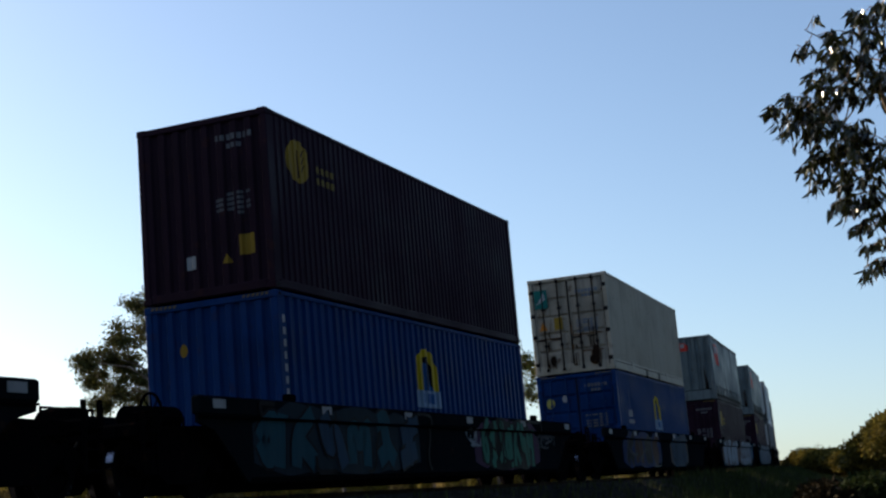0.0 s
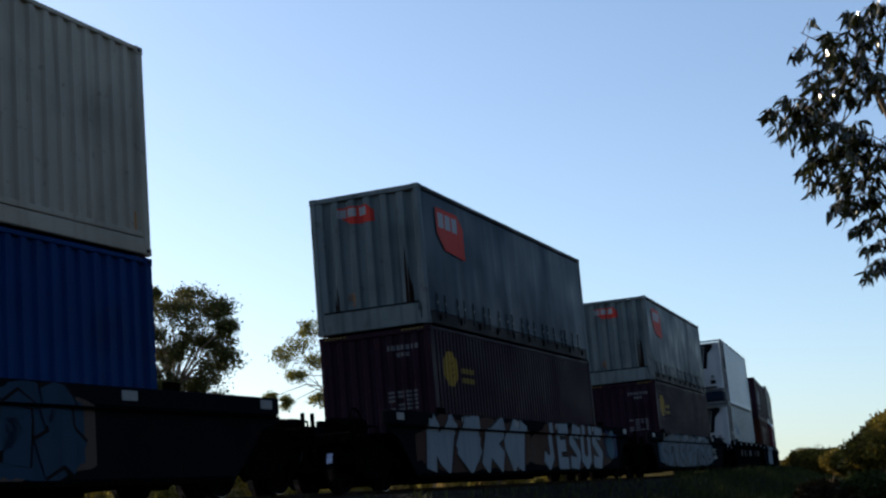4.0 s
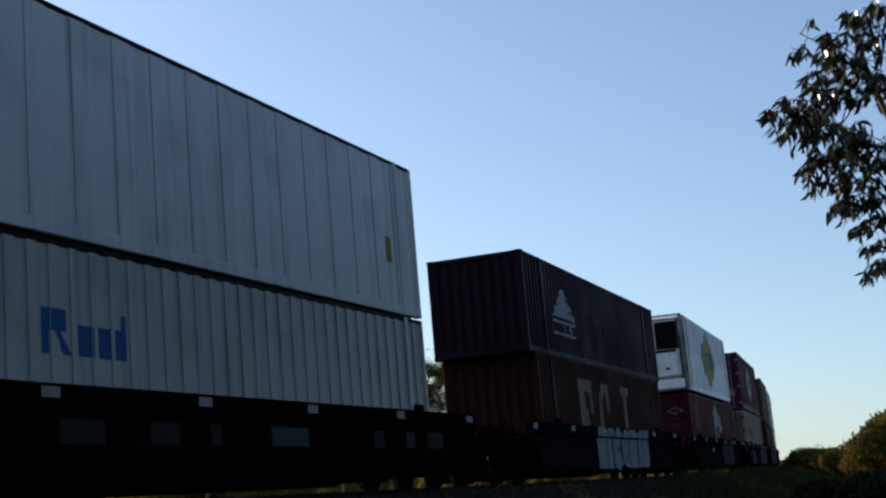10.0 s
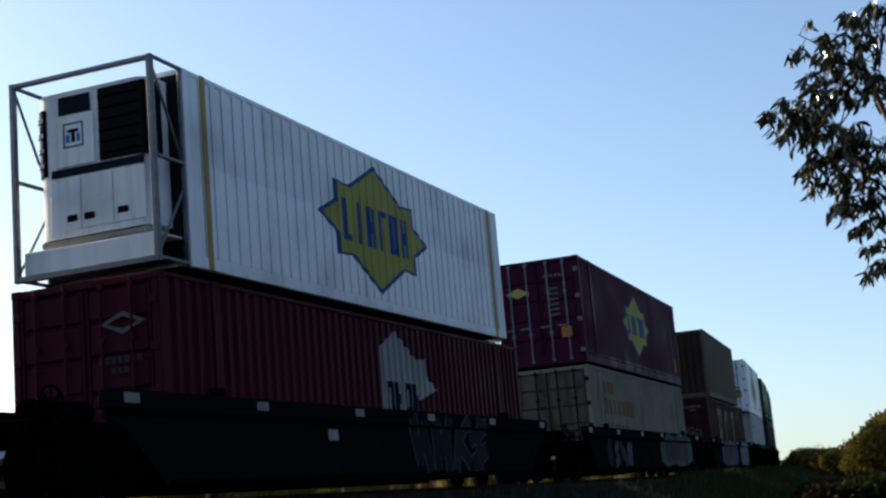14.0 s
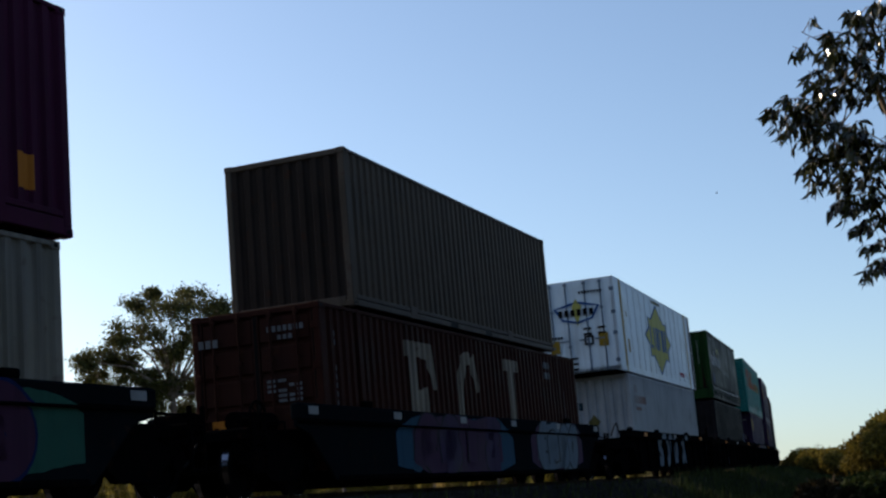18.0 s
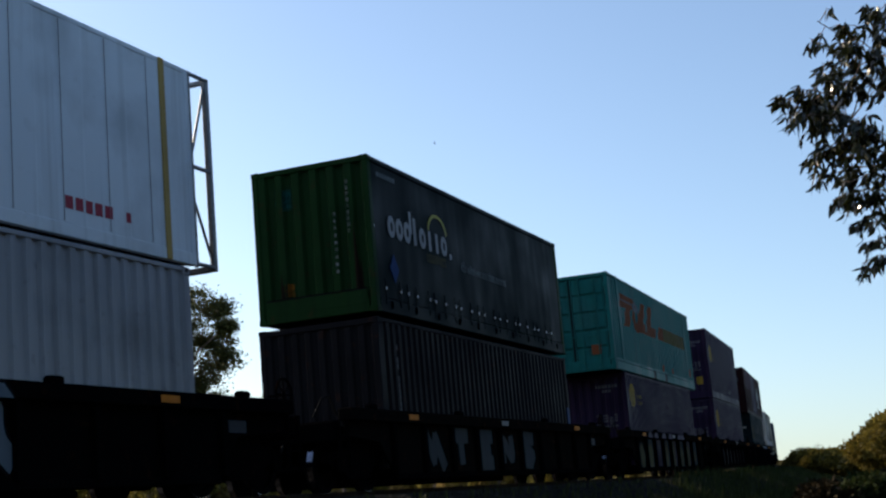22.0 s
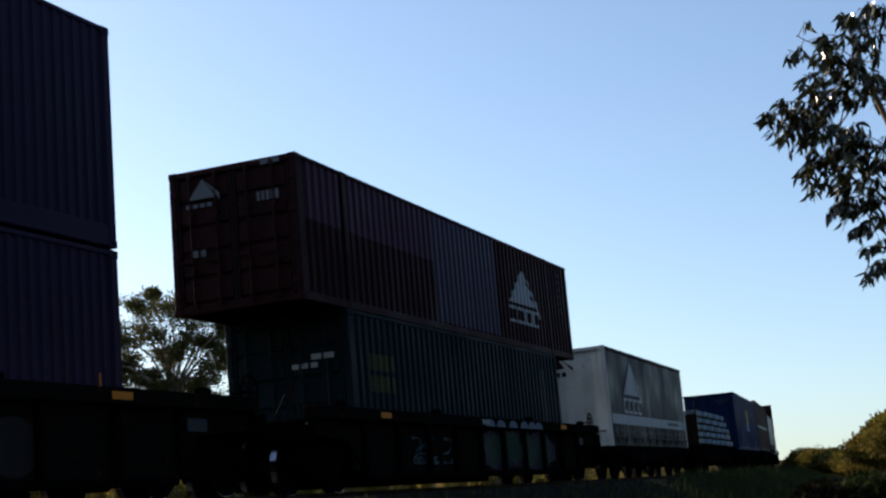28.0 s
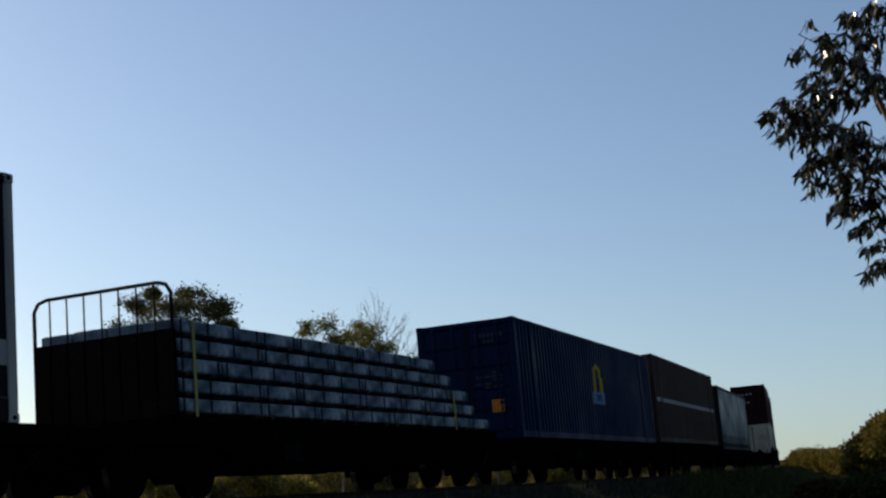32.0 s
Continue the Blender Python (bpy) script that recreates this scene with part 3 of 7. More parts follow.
        # white bands painted on the black louvre for its glints
        for i in range(4):
            part("louvre_glint", Mesh().prism(bowed(f - 0.024, x - 0.12, 0.74, 1.02, 0.18), H - 1.3 + i * 0.23, H - 1.24 + i * 0.23, "z"), white, lou)
        part("vent_panel", Mesh().box(f - 0.03, f - 0.004, 0.0, 0.56, H - 0.56, H - 0.28, 0.02), DEEPNAVY, u)
        part("emblem_panel", Mesh().box(f - 0.025, f - 0.004, -0.06, 0.62, H - 1.36, H - 0.6, 0.02), white, u)
        decal_end(u, "emblem_frame", [rect(-0.48, -0.12, H - 1.08, H - 0.7), rect(-0.45, -0.15, H - 1.05, H - 0.73)], SLATEGREY, f - 0.026)
        decal_end(u, "emblem_bar", [[(-0.4, H - 0.8), (-0.2, H - 0.8), (-0.2, H - 0.85), (-0.27, H - 0.85), (-0.27, H - 1.0), (-0.33, H - 1.0), (-0.33, H - 0.85), (-0.4, H - 0.85)]], BLACK, f - 0.026)
        decal_end(u, "emblem_mark", [rect(-0.43, -0.36, H - 1.0, H - 0.88)], SKYSIGN, f - 0.026)
        decal_end(u, "emblem_mark", [rect(-0.24, -0.18, H - 1.0, H - 0.88)], SKYSIGN, f - 0.026)
        part("band", Mesh().box(f - 0.02, f - 0.002, -0.9, 0.72, H - 1.5, H - 1.38, 0.01), DEEPNAVY, u)
        for a, b in ((-0.9, -0.36), (-0.34, 0.2), (0.22, 0.74)):
            part("service_door", Mesh().box(f - 0.016, f - 0.002, a, b, 0.72, H - 1.54, 0.012), white, u)
        for a in (-0.6, -0.02, 0.28):
            part("latch", Mesh().box(f - 0.035, f - 0.012, a, a + 0.18, 0.84, 0.94, 0.01), BLACK, u)
        # the tan is sunlight on the tray's underside, put into its colour
        part("drip_tray", Mesh().box(f + 0.02, x, -0.9, 0.98, 0.5, 0.62, 0.03), CREAM, c, "drip tray with its sunlit underside painted tan")
        part("tank_panel", Mesh().box(f - 0.16, f - 0.06, -y + 0.1, y - 0.1, 0.08, 0.46, 0.02), white, c, "white panel below the cooling unit")
        part("tank_top", Mesh().box(f - 0.15, x, -y + 0.12, y - 0.12, 0.43, 0.458), white, c)
    return u


UNITGREY = paint("unit_grey", (0.3, 0.31, 0.32), 0.45, 0.05, 0.1, 0.35)
DEEPNAVY = paint("deep_navy", (0.005, 0.011, 0.022), 0.5, 0.05, 0.1, 0.3)
CHARCOAL_UNIT = paint("unit_charcoal", (0.012, 0.012, 0.013), 0.6, 0.1, 0.1, 0.3)
SEAM = paint("seam_groove_grey", (0.22, 0.225, 0.23), 0.7, 0.2, 0.1, 0.5)
SLATEGREY = paint("emblem_grey", (0.12, 0.15, 0.19), 0.5, 0, 0.05, 0.1)
SKYSIGN = paint("emblem_blue", (0.03, 0.18, 0.5), 0.5, 0, 0.05, 0.1)


def reefer(label, L, H, s, z, cage="front", style="grille", pitch=0.9, cage_len=0.72, body_mat=None, rib_depth=0.012, bands=None, door_front=False, band_mat=None, seam=0.006):
    c = thing("refrigerated_container", label, "container", "containers on the train")
    body = body_mat or WHITE
    x0 = -L / 2 + (cage_len if cage == "front" else 0)
    x1 = L / 2 - (cage_len if cage == "rear" else 0)
    r = Ribs(x0 + 0.12, x1 - 0.12, -W2 + 0.006, pitch, rib_depth, 0.45)
    part("side_wall", r.sheet(0.2, H - 0.07), body, c)
    part("side_wall", r.sheet(0.2, H - 0.07, -1), body, c)
    # grey strips drawn for panel joints and for the shade in rib grooves
    k = max(1, round((x1 - x0 - 0.24) / pitch))
    for i in range(1, k):
        xs = x0 + 0.12 + (x1 - x0 - 0.24) * i / k
        part("panel_seam", Mesh().box(xs - seam, xs + seam, -W2 + 0.001, -W2 + 0.02, 0.22, H - 0.09), SEAM, c)
    part("roof", Mesh().box(x0, x1, -W2 + 0.03, W2 - 0.03, H - 0.04, H - 0.004, 0.01), body, c)
    part("floor", Mesh().box(x0, x1, -W2 + 0.03, W2 - 0.03, 0.05, 0.18), IRON, c)
    for sy in (-1, 1):
        part("top_rail", Mesh().box(x0, x1, *sorted((sy * W2, sy * (W2 - 0.09))), H - 0.08, H, 0.012), BLACK if not bands or band_mat else body, c)
        part("bottom_rail", Mesh().box(x0, x1, *sorted((sy * (W2 + 0.003), sy * (W2 - 0.09))), 0.02, 0.2, 0.012), body, c)
        for xa in (x0, x1 - 0.13):
            part("corner_post", Mesh().box(xa, xa + 0.13, *sorted((sy * (W2 + 0.002), sy * (W2 - 0.13))), 0.02, H, 0.015), body, c)
        for bx in (bands or ()):
            part("lifting_post", Mesh().box(bx - 0.07, bx + 0.07, *sorted((sy * (W2 + 0.014), sy * (W2 - 0.05))), 0.02, H + 0.004, 0.012), band_mat or POSTGOLD, c, "lifting post")
    part("end_wall", Mesh().box(x0, x0 + 0.06, -W2 + 0.05, W2 - 0.05, 0.05, H - 0.03), body, c)
    part("end_wall", Mesh().box(x1 - 0.06, x1, -W2 + 0.05, W2 - 0.05, 0.05, H - 0.03), body, c)
    if cage:
        sx = -1 if cage == "front" else 1
        xe, xi = sx * L / 2, (x0 if cage == "front" else x1)
        for sy in (-1, 1):
            yy = sy * (W2 - 0.05)
            part("cage_post", Mesh().box(*sorted((xe, xe - sx * 0.09)), *sorted((sy * W2, sy * (W2 - 0.09))), 0.0, H, 0.012), GALV, c)
            part("cage_post", Mesh().box(*sorted((xi, xi + sx * 0.06)), *sorted((sy * W2, sy * (W2 - 0.06))), 0.0, H, 0.012), GALV, c)
            for z0 in (0.03, H * 0.5, H - 0.06):
                part("cage_rail", Mesh().box(*sorted((xe, xi)), *sorted((sy * W2, sy * (W2 - 0.05))), z0, z0 + 0.055, 0.01), GALV, c)
            part("cage_brace", Mesh().tube((xe - sx * 0.05, yy, H - 0.06), (xi, yy, H * 0.5), 0.022), GALV, c)
            part("cage_brace", Mesh().tube((xe - sx * 0.05, yy, 0.1), (xi, yy, H * 0.4), 0.022), GALV, c)
        part("cage_rail", Mesh().box(*sorted((xe, xe - sx * 0.08)), -W2 + 0.09, W2 - 0.09, H - 0.08, H - 0.01, 0.01), GALV, c)
        part("cage_rail", Mesh().box(*sorted((xe, xe - sx * 0.1)), -W2 + 0.09, W2 - 0.09, 0.0, 0.09, 0.01), GALV, c)
        if cage == "front":
            fridge_unit(c, x0, H, style)
    if door_front:
        doors(c, L, H, body, -1, SLATEGREY, 1)
    rolls(c, s, z)
    return c, r


# ---------------------------------------------------------------- wagons
WHEELSETS = []  # (wheelset, pose in its bogie, place in the train)


def bogie(wagon, x, s, wheel_r=0.46):
    """Three-piece bogie: side frames, bolster, springs, two wheelsets."""
    b = part("bogie", Mesh().box(-0.22, 0.22, -1.0, 1.0, 0.42, 0.72, 0.04), IRON, wagon, "black cast steel bogie")
    b.location = (x, 0, 0)
    for sy in (-1, 1):
        y0, y1 = sorted((sy * 0.93, sy * 1.07))
        out = [(-1.2, 0.5), (-1.12, 0.66), (-0.6, 0.74), (-0.3, 0.84), (0.3, 0.84), (0.6, 0.74), (1.12, 0.66), (1.2, 0.5), (1.05, 0.4), (0.72, 0.46), (0.4, 0.22), (-0.4, 0.22), (-0.72, 0.46), (-1.05, 0.4)]
        part("side_frame", Mesh().prism(out, y0, y1), IRON, b)
        m = Mesh()
        for k in (-0.2, -0.07, 0.07, 0.2):
            m.tube((k, sy * 1.0, 0.26), (k, sy * 1.0, 0.5), 0.05, 8)
        part("spring", m, IRON, b)
        for k in (-0.875, 0.875):
            part("axle_box", Mesh().disc(k, *sorted((sy * 1.04, sy * 1.14)), 0.46, 0.12, 12), IRON, b)
    for k in (-0.875, 0.875):
        m = Mesh()
        for sy in (-1, 1):
            m.disc(0, *sorted((sy * 0.72, sy * 0.85)), 0, wheel_r, 28, 0.36)
            m.disc(0, *sorted((sy * 0.69, sy * 0.72)), 0, wheel_r + 0.03, 28, 0.36)
            m.disc(0, *sorted((sy * 0.75, sy * 0.79)), 0, 0.365, 20)
            m.disc(0, *sorted((sy * 0.72, sy * 0.88)), 0, 0.11, 12)
        m.tube((0, -1.0, 0), (0, 1.0, 0), 0.08, 10)
        w = part("wheelset", m, STEEL, b, "dark steel wheels on an axle")
        for sy in (-1, 1):
            part("tread", Mesh().disc(0, *sorted((sy * 0.735, sy * 0.845)), 0, wheel_r + 0.004, 32, wheel_r - 0.01), TREAD, w, "polished tread")
        w.location = (k, 0, wheel_r)
        WHEELSETS.append((w, k, wheel_r, s + x + k))
    return b


def coupler(wagon, x, sx):
    m = Mesh().box(*sorted((x - sx * 0.9, x - sx * 0.18)), -0.08, 0.08, 0.78, 0.98, 0.02)
    m.box(*sorted((x - sx * 0.22, x + sx * 0.05)), -0.15, 0.15, 0.74, 1.02, 0.04)
    part("coupler", m, IRON, wagon)
    part("brake_hose", Mesh().path([(x - sx * 0.35, -0.4, 0.85), (x - sx * 0.1, -0.42, 0.6), (x + sx * 0.06, -0.4, 0.5)], 0.022), RUBBER, wagon)


def handwheel(wagon, x, y, z, r=0.27):
    m = Mesh().disc(x, y - 0.015, y + 0.015, z, r, 22, r - 0.03)
    for k in range(4):
        a = k * math.pi / 4
        m.tube((x - math.cos(a) * r, y, z - math.sin(a) * r), (x + math.cos(a) * r, y, z + math.sin(a) * r), 0.012, 6)
    m.tube((x, y, z), (x, y + 0.3, z), 0.02, 6)
    part("hand_brake_wheel", m, IRON, wagon, "spoked hand brake wheel")


def stroke(pts, w):
    """A fat ribbon outline round a polyline."""
    left, right = [], []
    for i, (x, z) in enumerate(pts):
        a = pts[max(0, i - 1)]
        b = pts[min(len(pts) - 1, i + 1)]
        d = math.hypot(b[0] - a[0], b[1] - a[1]) or 1
        nx, nz = -(b[1] - a[1]) / d * w, (b[0] - a[0]) / d * w
        left.append((x + nx, z + nz))
        right.append((x - nx, z - nz))
    return left + right[::-1]


def ribbon(m, pts, w, y):
    n = len(m.v)
    o = stroke(pts, w)
    k = len(pts)
    m.v += [(x, y, z) for x, z in o]
    m.f += [(n + i, n + i + 1, n + 2 * k - 2 - i, n + 2 * k - 1 - i) for i in range(k - 1)]


def smooth_line(pts):
    for _ in range(2):
        out = [pts[0]]
        for a, b in zip(pts[:-1], pts[1:]):
            out += [(a[0] * 0.75 + b[0] * 0.25, a[1] * 0.75 + b[1] * 0.25), (a[0] * 0.25 + b[0] * 0.75, a[1] * 0.25 + b[1] * 0.75)]
        pts = out + [pts[-1]]
    return pts


def blob(x0, x1, z0, z1, rng, k=34, rough=0.16):
    """Uneven column tops and bottoms of a sprayed patch."""
    cols = []
    f1, f2 = rng.uniform(0, 6), rng.uniform(0, 6)
    for i in range(k + 1):
        q = i / k
        ends = min(1.0, 4.5 * min(q, 1 - q) + 0.25)
        top = z1 - (z1 - z0) * (rough * (0.5 + 0.5 * math.sin(q * 17 + f1)) * rng.uniform(0.3, 1) + 0.35 * (1 - ends))
        bot = z0 + (z1 - z0) * (rough * 0.7 * (0.5 + 0.5 * math.sin(q * 13 + f2)) * rng.uniform(0.3, 1) + 0.22 * (1 - ends))
        cols.append((x0 + (x1 - x0) * q + rng.uniform(-0.03, 0.03), bot, top))
    return cols


def swirl(rng, x0, x1, z0, z1, n=7):
    """A looping line inside a box."""
    w, h = x1 - x0, z1 - z0
    x, z = rng.uniform(x0, x1), rng.uniform(z0, z1)
    a = rng.uniform(0, 6.28)
    turn = rng.choice((-1, 1)) * rng.uniform(0.35, 0.8)
    pts = [(x, z)]
    for i in range(n):
        if rng.random() < 0.3:
            turn = -turn * rng.uniform(0.6, 1.3)
        a += turn
        x = max(x0, min(x1, x + math.cos(a) * 0.22 * w))
        z = max(z0, min(z1, z + math.sin(a) * 0.26 * h))
        pts.append((x, z))
    return smooth_line(pts)


def scrawl(wagon, x0, x1, z0, z1, n, mat, y, seed):
    """Thin sprayed scribbles on a wagon's side, the line swelling and thinning."""
    rng = random.Random(seed)
    low, high, split = (-1.364, -1.419, 1.155) if y < -1.4 else (-1.304, -1.464, 1.195)

    def draw(m, pts, w0, w1, lift):
        k = len(pts)
        o = stroke(pts, 1.0)
        base = len(m.v)
        f = rng.uniform(0, 6)
        for i in range(k):
            w = w0 + (w1 - w0) * (0.5 + 0.5 * math.sin(i * 0.55 + f))
            (xl, zl), (xr, zr) = o[i], o[2 * k - 1 - i]
            x, z = pts[i]
            for xx, zz in ((x + (xl - x) * w, z + (zl - z) * w), (x + (xr - x) * w, z + (zr - z) * w)):
                zz = max(z0 - 0.02, min(z1 + 0.02, zz))
                m.v.append((xx, (low if zz < split else high) - lift, zz))
        m.f += [(base + 2 * i, base + 2 * i + 2, base + 2 * i + 3, base + 2 * i + 1) for i in range(k - 1)]

    step = (x1 - x0) / n
    for i in range(n):
        a, b = max(x0 + step * (i - 0.25), x0), min(x0 + step * (i + 1.25), x1)
        m = Mesh()
        for _ in range(4):
            draw(m, swirl(rng, a - 0.2, b + 0.2, z0 + 0.06, z1 - 0.06, rng.randrange(6, 12)), 0.008, 0.03, 0.0035 + 0.0012 * (i % 4))
        tagged(part("graffiti_scrawl", m, mat, wagon), kind="stuff")


# letters as strokes in a unit box; the numbered ones are plain strokes that spell nothing
STROKES = {
    "1": (((0.1, 0.85), (0.5, 1), (0.55, 0.4), (0.95, 0.1)), ((0.08, 0.1), (0.5, 0.3))),
    "2": (((0.1, 0), (0.3, 0.6), (0.92, 0.95)), ((0.3, 0.5), (0.92, 0.08))),
    "3": (((0.9, 1), (0.4, 0.85), (0.15, 0.4), (0.6, 0.05), (0.92, 0.4), (0.5, 0.62)),),
    "4": (((0.05, 0.95), (0.38, 0.2), (0.6, 0.78), (0.95, 0)),),
    "5": (((0.55, 1), (0.45, 0)), ((0.08, 0.6), (0.92, 0.88)), ((0.08, 0.08), (0.92, 0.3))),
    "6": (((0.1, 0.05), (0.12, 0.85), (0.5, 0.35), (0.9, 0.92), (0.78, 0)),),
    "7": (((0.15, 0.5), (0.45, 0.92), (0.75, 0.5), (0.45, 0.1), (0.15, 0.5)), ((0.88, 0.95), (0.85, 0))),
    "A": (((0.05, 0), (0.45, 1), (0.95, 0)), ((0.25, 0.34), (0.78, 0.34))),
    "B": (((0.2, 0.05), (0.2, 0.95), (0.75, 0.86), (0.7, 0.6), (0.25, 0.52), (0.86, 0.4), (0.8, 0.12), (0.2, 0.05)),),
    "C": (((0.88, 0.85), (0.45, 0.97), (0.14, 0.6), (0.2, 0.15), (0.6, 0.03), (0.92, 0.15)),),
    "D": (((0.2, 0.05), (0.2, 0.95), (0.65, 0.88), (0.9, 0.5), (0.65, 0.1), (0.2, 0.05)),),
    "E": (((0.92, 0.95), (0.2, 0.95), (0.2, 0.05), (0.92, 0.05)), ((0.2, 0.5), (0.78, 0.52))),
    "G": (((0.85, 0.88), (0.4, 0.97), (0.12, 0.6), (0.2, 0.15), (0.6, 0.03), (0.88, 0.2), (0.86, 0.45), (0.55, 0.45)),),
    "I": (((0.5, 0), (0.5, 1)),),
    "J": (((0.75, 1), (0.72, 0.25), (0.45, 0.06), (0.12, 0.2)),),
    "K": (((0.2, 0), (0.2, 1)), ((0.9, 1), (0.25, 0.5), (0.92, 0))),
    "L": (((0.2, 1), (0.2, 0.05), (0.92, 0.05)),),
    "M": (((0.08, 0), (0.15, 1), (0.5, 0.38), (0.85, 1), (0.92, 0)),),
    "N": (((0.12, 0), (0.15, 1), (0.85, 0), (0.88, 1)),),
    "O": (((0.5, 1.0), (0.1, 0.75), (0.1, 0.25), (0.5, 0.0), (0.9, 0.25), (0.9, 0.75), (0.5, 1.0)),),
    "P": (((0.2, 0), (0.2, 0.95), (0.82, 0.88), (0.82, 0.55), (0.2, 0.48)),),
    "R": (((0.2, 0), (0.2, 0.95), (0.82, 0.88), (0.8, 0.58), (0.25, 0.5), (0.95, 0)),),
    "S": (((0.88, 0.9), (0.3, 0.96), (0.14, 0.7), (0.5, 0.52), (0.86, 0.3), (0.7, 0.05), (0.1, 0.1)),),
    "T": (((0.02, 0.95), (0.98, 0.95)), ((0.5, 0.95), (0.5, 0))),
    "U": (((0.15, 1), (0.16, 0.2), (0.5, 0.04), (0.84, 0.2), (0.85, 1)),),
    "V": (((0.1, 1), (0.48, 0.02), (0.9, 1)),),
    "Y": (((0.1, 1), (0.5, 0.5), (0.9, 1)), ((0.5, 0.55), (0.45, 0))),
    "Z": (((0.1, 0.95), (0.9, 0.95), (0.12, 0.05), (0.95, 0.05)),),
}


def block_letters(wagon, word, x0, x1, z0, z1, fat, fill, edge, ribbed=False, seed=0, cloud=None, spill=0.4, body=None, soft=True, rim=0.05, label="spray-painted letter", flow=0, chord=True):
    """A row of fat sprayed letters packed side by side, each over its own dark rim; flow adds sweeping lines over them."""
    rng = random.Random(seed)
    low, high, split = (-1.304, -1.464, 1.195) if ribbed else (-1.364, -1.419, 1.155)

    def cell(m, q, lift):
        for lo, hi, y in ((z0 - 0.01, split - 0.012, low), (split + 0.008, z1 + 0.01, high))[:2 if chord else 1]:
            zs = [min(hi, max(lo, b)) for a, b in q]
            if max(zs) - min(zs) > 0.002:
                m.add([(a, y - lift, z) for (a, b), z in zip(q, zs)], [(0, 1, 2, 3)])

    def band(m, pts, w, lift):
        fine = [pts[0]]
        for a, b in zip(pts[:-1], pts[1:]):
            k = max(1, int(math.hypot(b[0] - a[0], b[1] - a[1]) / 0.07))
            fine += [(a[0] + (b[0] - a[0]) * i / k, a[1] + (b[1] - a[1]) * i / k) for i in range(1, k + 1)]
        n = len(fine)
        o = stroke(fine, w)
        for i in range(n - 1):
            la, lb, ra, rb = o[i], o[i + 1], o[2 * n - 1 - i], o[2 * n - 2 - i]
            for j in range(5):
                u, v = j / 5, (j + 1) / 5
                cell(m, [(p[0] + (r[0] - p[0]) * t, p[1] + (r[1] - p[1]) * t) for p, r, t in ((la, ra, u), (lb, rb, u), (lb, rb, v), (la, ra, v))], lift)

    def sheet(cols, lift):
        m = Mesh()
        for (xa, ba, ta), (xb, bb, tb) in zip(cols[:-1], cols[1:]):
            for j in range(24):
                u, v = j / 24, (j + 1) / 24
                cell(m, [(xa, ba + (ta - ba) * u), (xb, bb + (tb - bb) * u), (xb, bb + (tb - bb) * v), (xa, ba + (ta - ba) * v)], lift)
        return m

    if cloud:
        part("graffiti_cloud", sheet(blob(x0 - spill, x1 + spill, z0, z1, rng, 40), 0.0), cloud, wagon, "sprayed background")
    if body:
        part("graffiti_body", sheet(blob(x0, x1, z0, z1, rng, 40, 0.1), 0.001), body, wagon)
    step = (x1 - x0) / len(word)
    for i, ch in enumerate(word):
        lift = 0.002 + 0.0085 * (i % 3)
        rimmed, filled, layer = Mesh(), Mesh(), 0.0
        lean, dz = rng.uniform(-0.1, 0.1), rng.uniform(-0.05, 0.05)
        for line_ in STROKES[ch]:
            pts = [(x0 + step * (i + 0.1 + 0.8 * q + lean * (r - 0.5)) + rng.uniform(-0.03, 0.03), z0 + fat * 0.8 + (z1 - z0 - fat * 1.6) * min(1, max(0, r + dz * rng.uniform(0, 1)))) for q, r in line_]
            pts = smooth_line(pts) if soft else pts
            runs = [pts] if soft else [(a, b) for a, b in zip(pts[:-1], pts[1:])]
            for run in runs:
                if not soft:
                    (xa, za), (xb, zb) = run
                    d = math.hypot(xb - xa, zb - za) or 1
                    ex, ez = (xb - xa) / d * fat * 0.7, (zb - za) / d * fat * 0.7
                    run = [(xa - ex, za - ez), (xb + ex, zb + ez)]
                band(rimmed, run, fat + rim, lift + layer)
                band(filled, run, fat, lift + 0.004 + layer)
                layer += 0.0004
        part("graffiti_outline", rimmed, edge, wagon)
        part("graffiti_letter", filled, fill[i % len(fill)], wagon, label)
    for i in range(flow):
        m = Mesh()
        a = x0 + (x1 - x0) * (i + 0.1) / flow
        band(m, swirl(rng, a, a + (x1 - x0) / flow * 1.3, z0 + 0.05, z1 - 0.05, rng.randrange(6, 10)), rng.uniform(0.025, 0.055), 0.032 + 0.0004 * i)
        part("graffiti_line", m, edge, wagon)


def spray(name, color):
    return paint("spray_" + name, color, 0.6, 0.1, 0.2, 0.4)


SILVER = spray("silver", (0.075, 0.105, 0.14))
SKYBLUE = spray("sky", (0.02, 0.065, 0.1))
PALETAG = spray("pale", (0.13, 0.16, 0.195))
DIM = spray("dim_silver", (0.03, 0.035, 0.045))
DUSKBLUE, DEEPTEAL, MAUVE, TAN = spray("dusk_blue", (0.014, 0.034, 0.062)), spray("deep_teal", (0.005, 0.04, 0.06)), spray("mauve", (0.034, 0.014, 0.04)), spray("tan", (0.06, 0.042, 0.035))
BOTTLETAG, SLATETAG, DUSKINK = spray("bottle", (0.01, 0.026, 0.018)), spray("slate", (0.006, 0.014, 0.022)), spray("ink", (0.006, 0.009, 0.013))
ROSE = spray("rose", (0.04, 0.015, 0.034))
GREENTAG, LILACTAG, DUSKSKY, MAUVEDIM = spray("sea", (0.016, 0.066, 0.05)), spray("lilac_dim", (0.03, 0.018, 0.05)), spray("dusk_sky", (0.01, 0.045, 0.085)), spray("mauve_dim", (0.014, 0.008, 0.02))
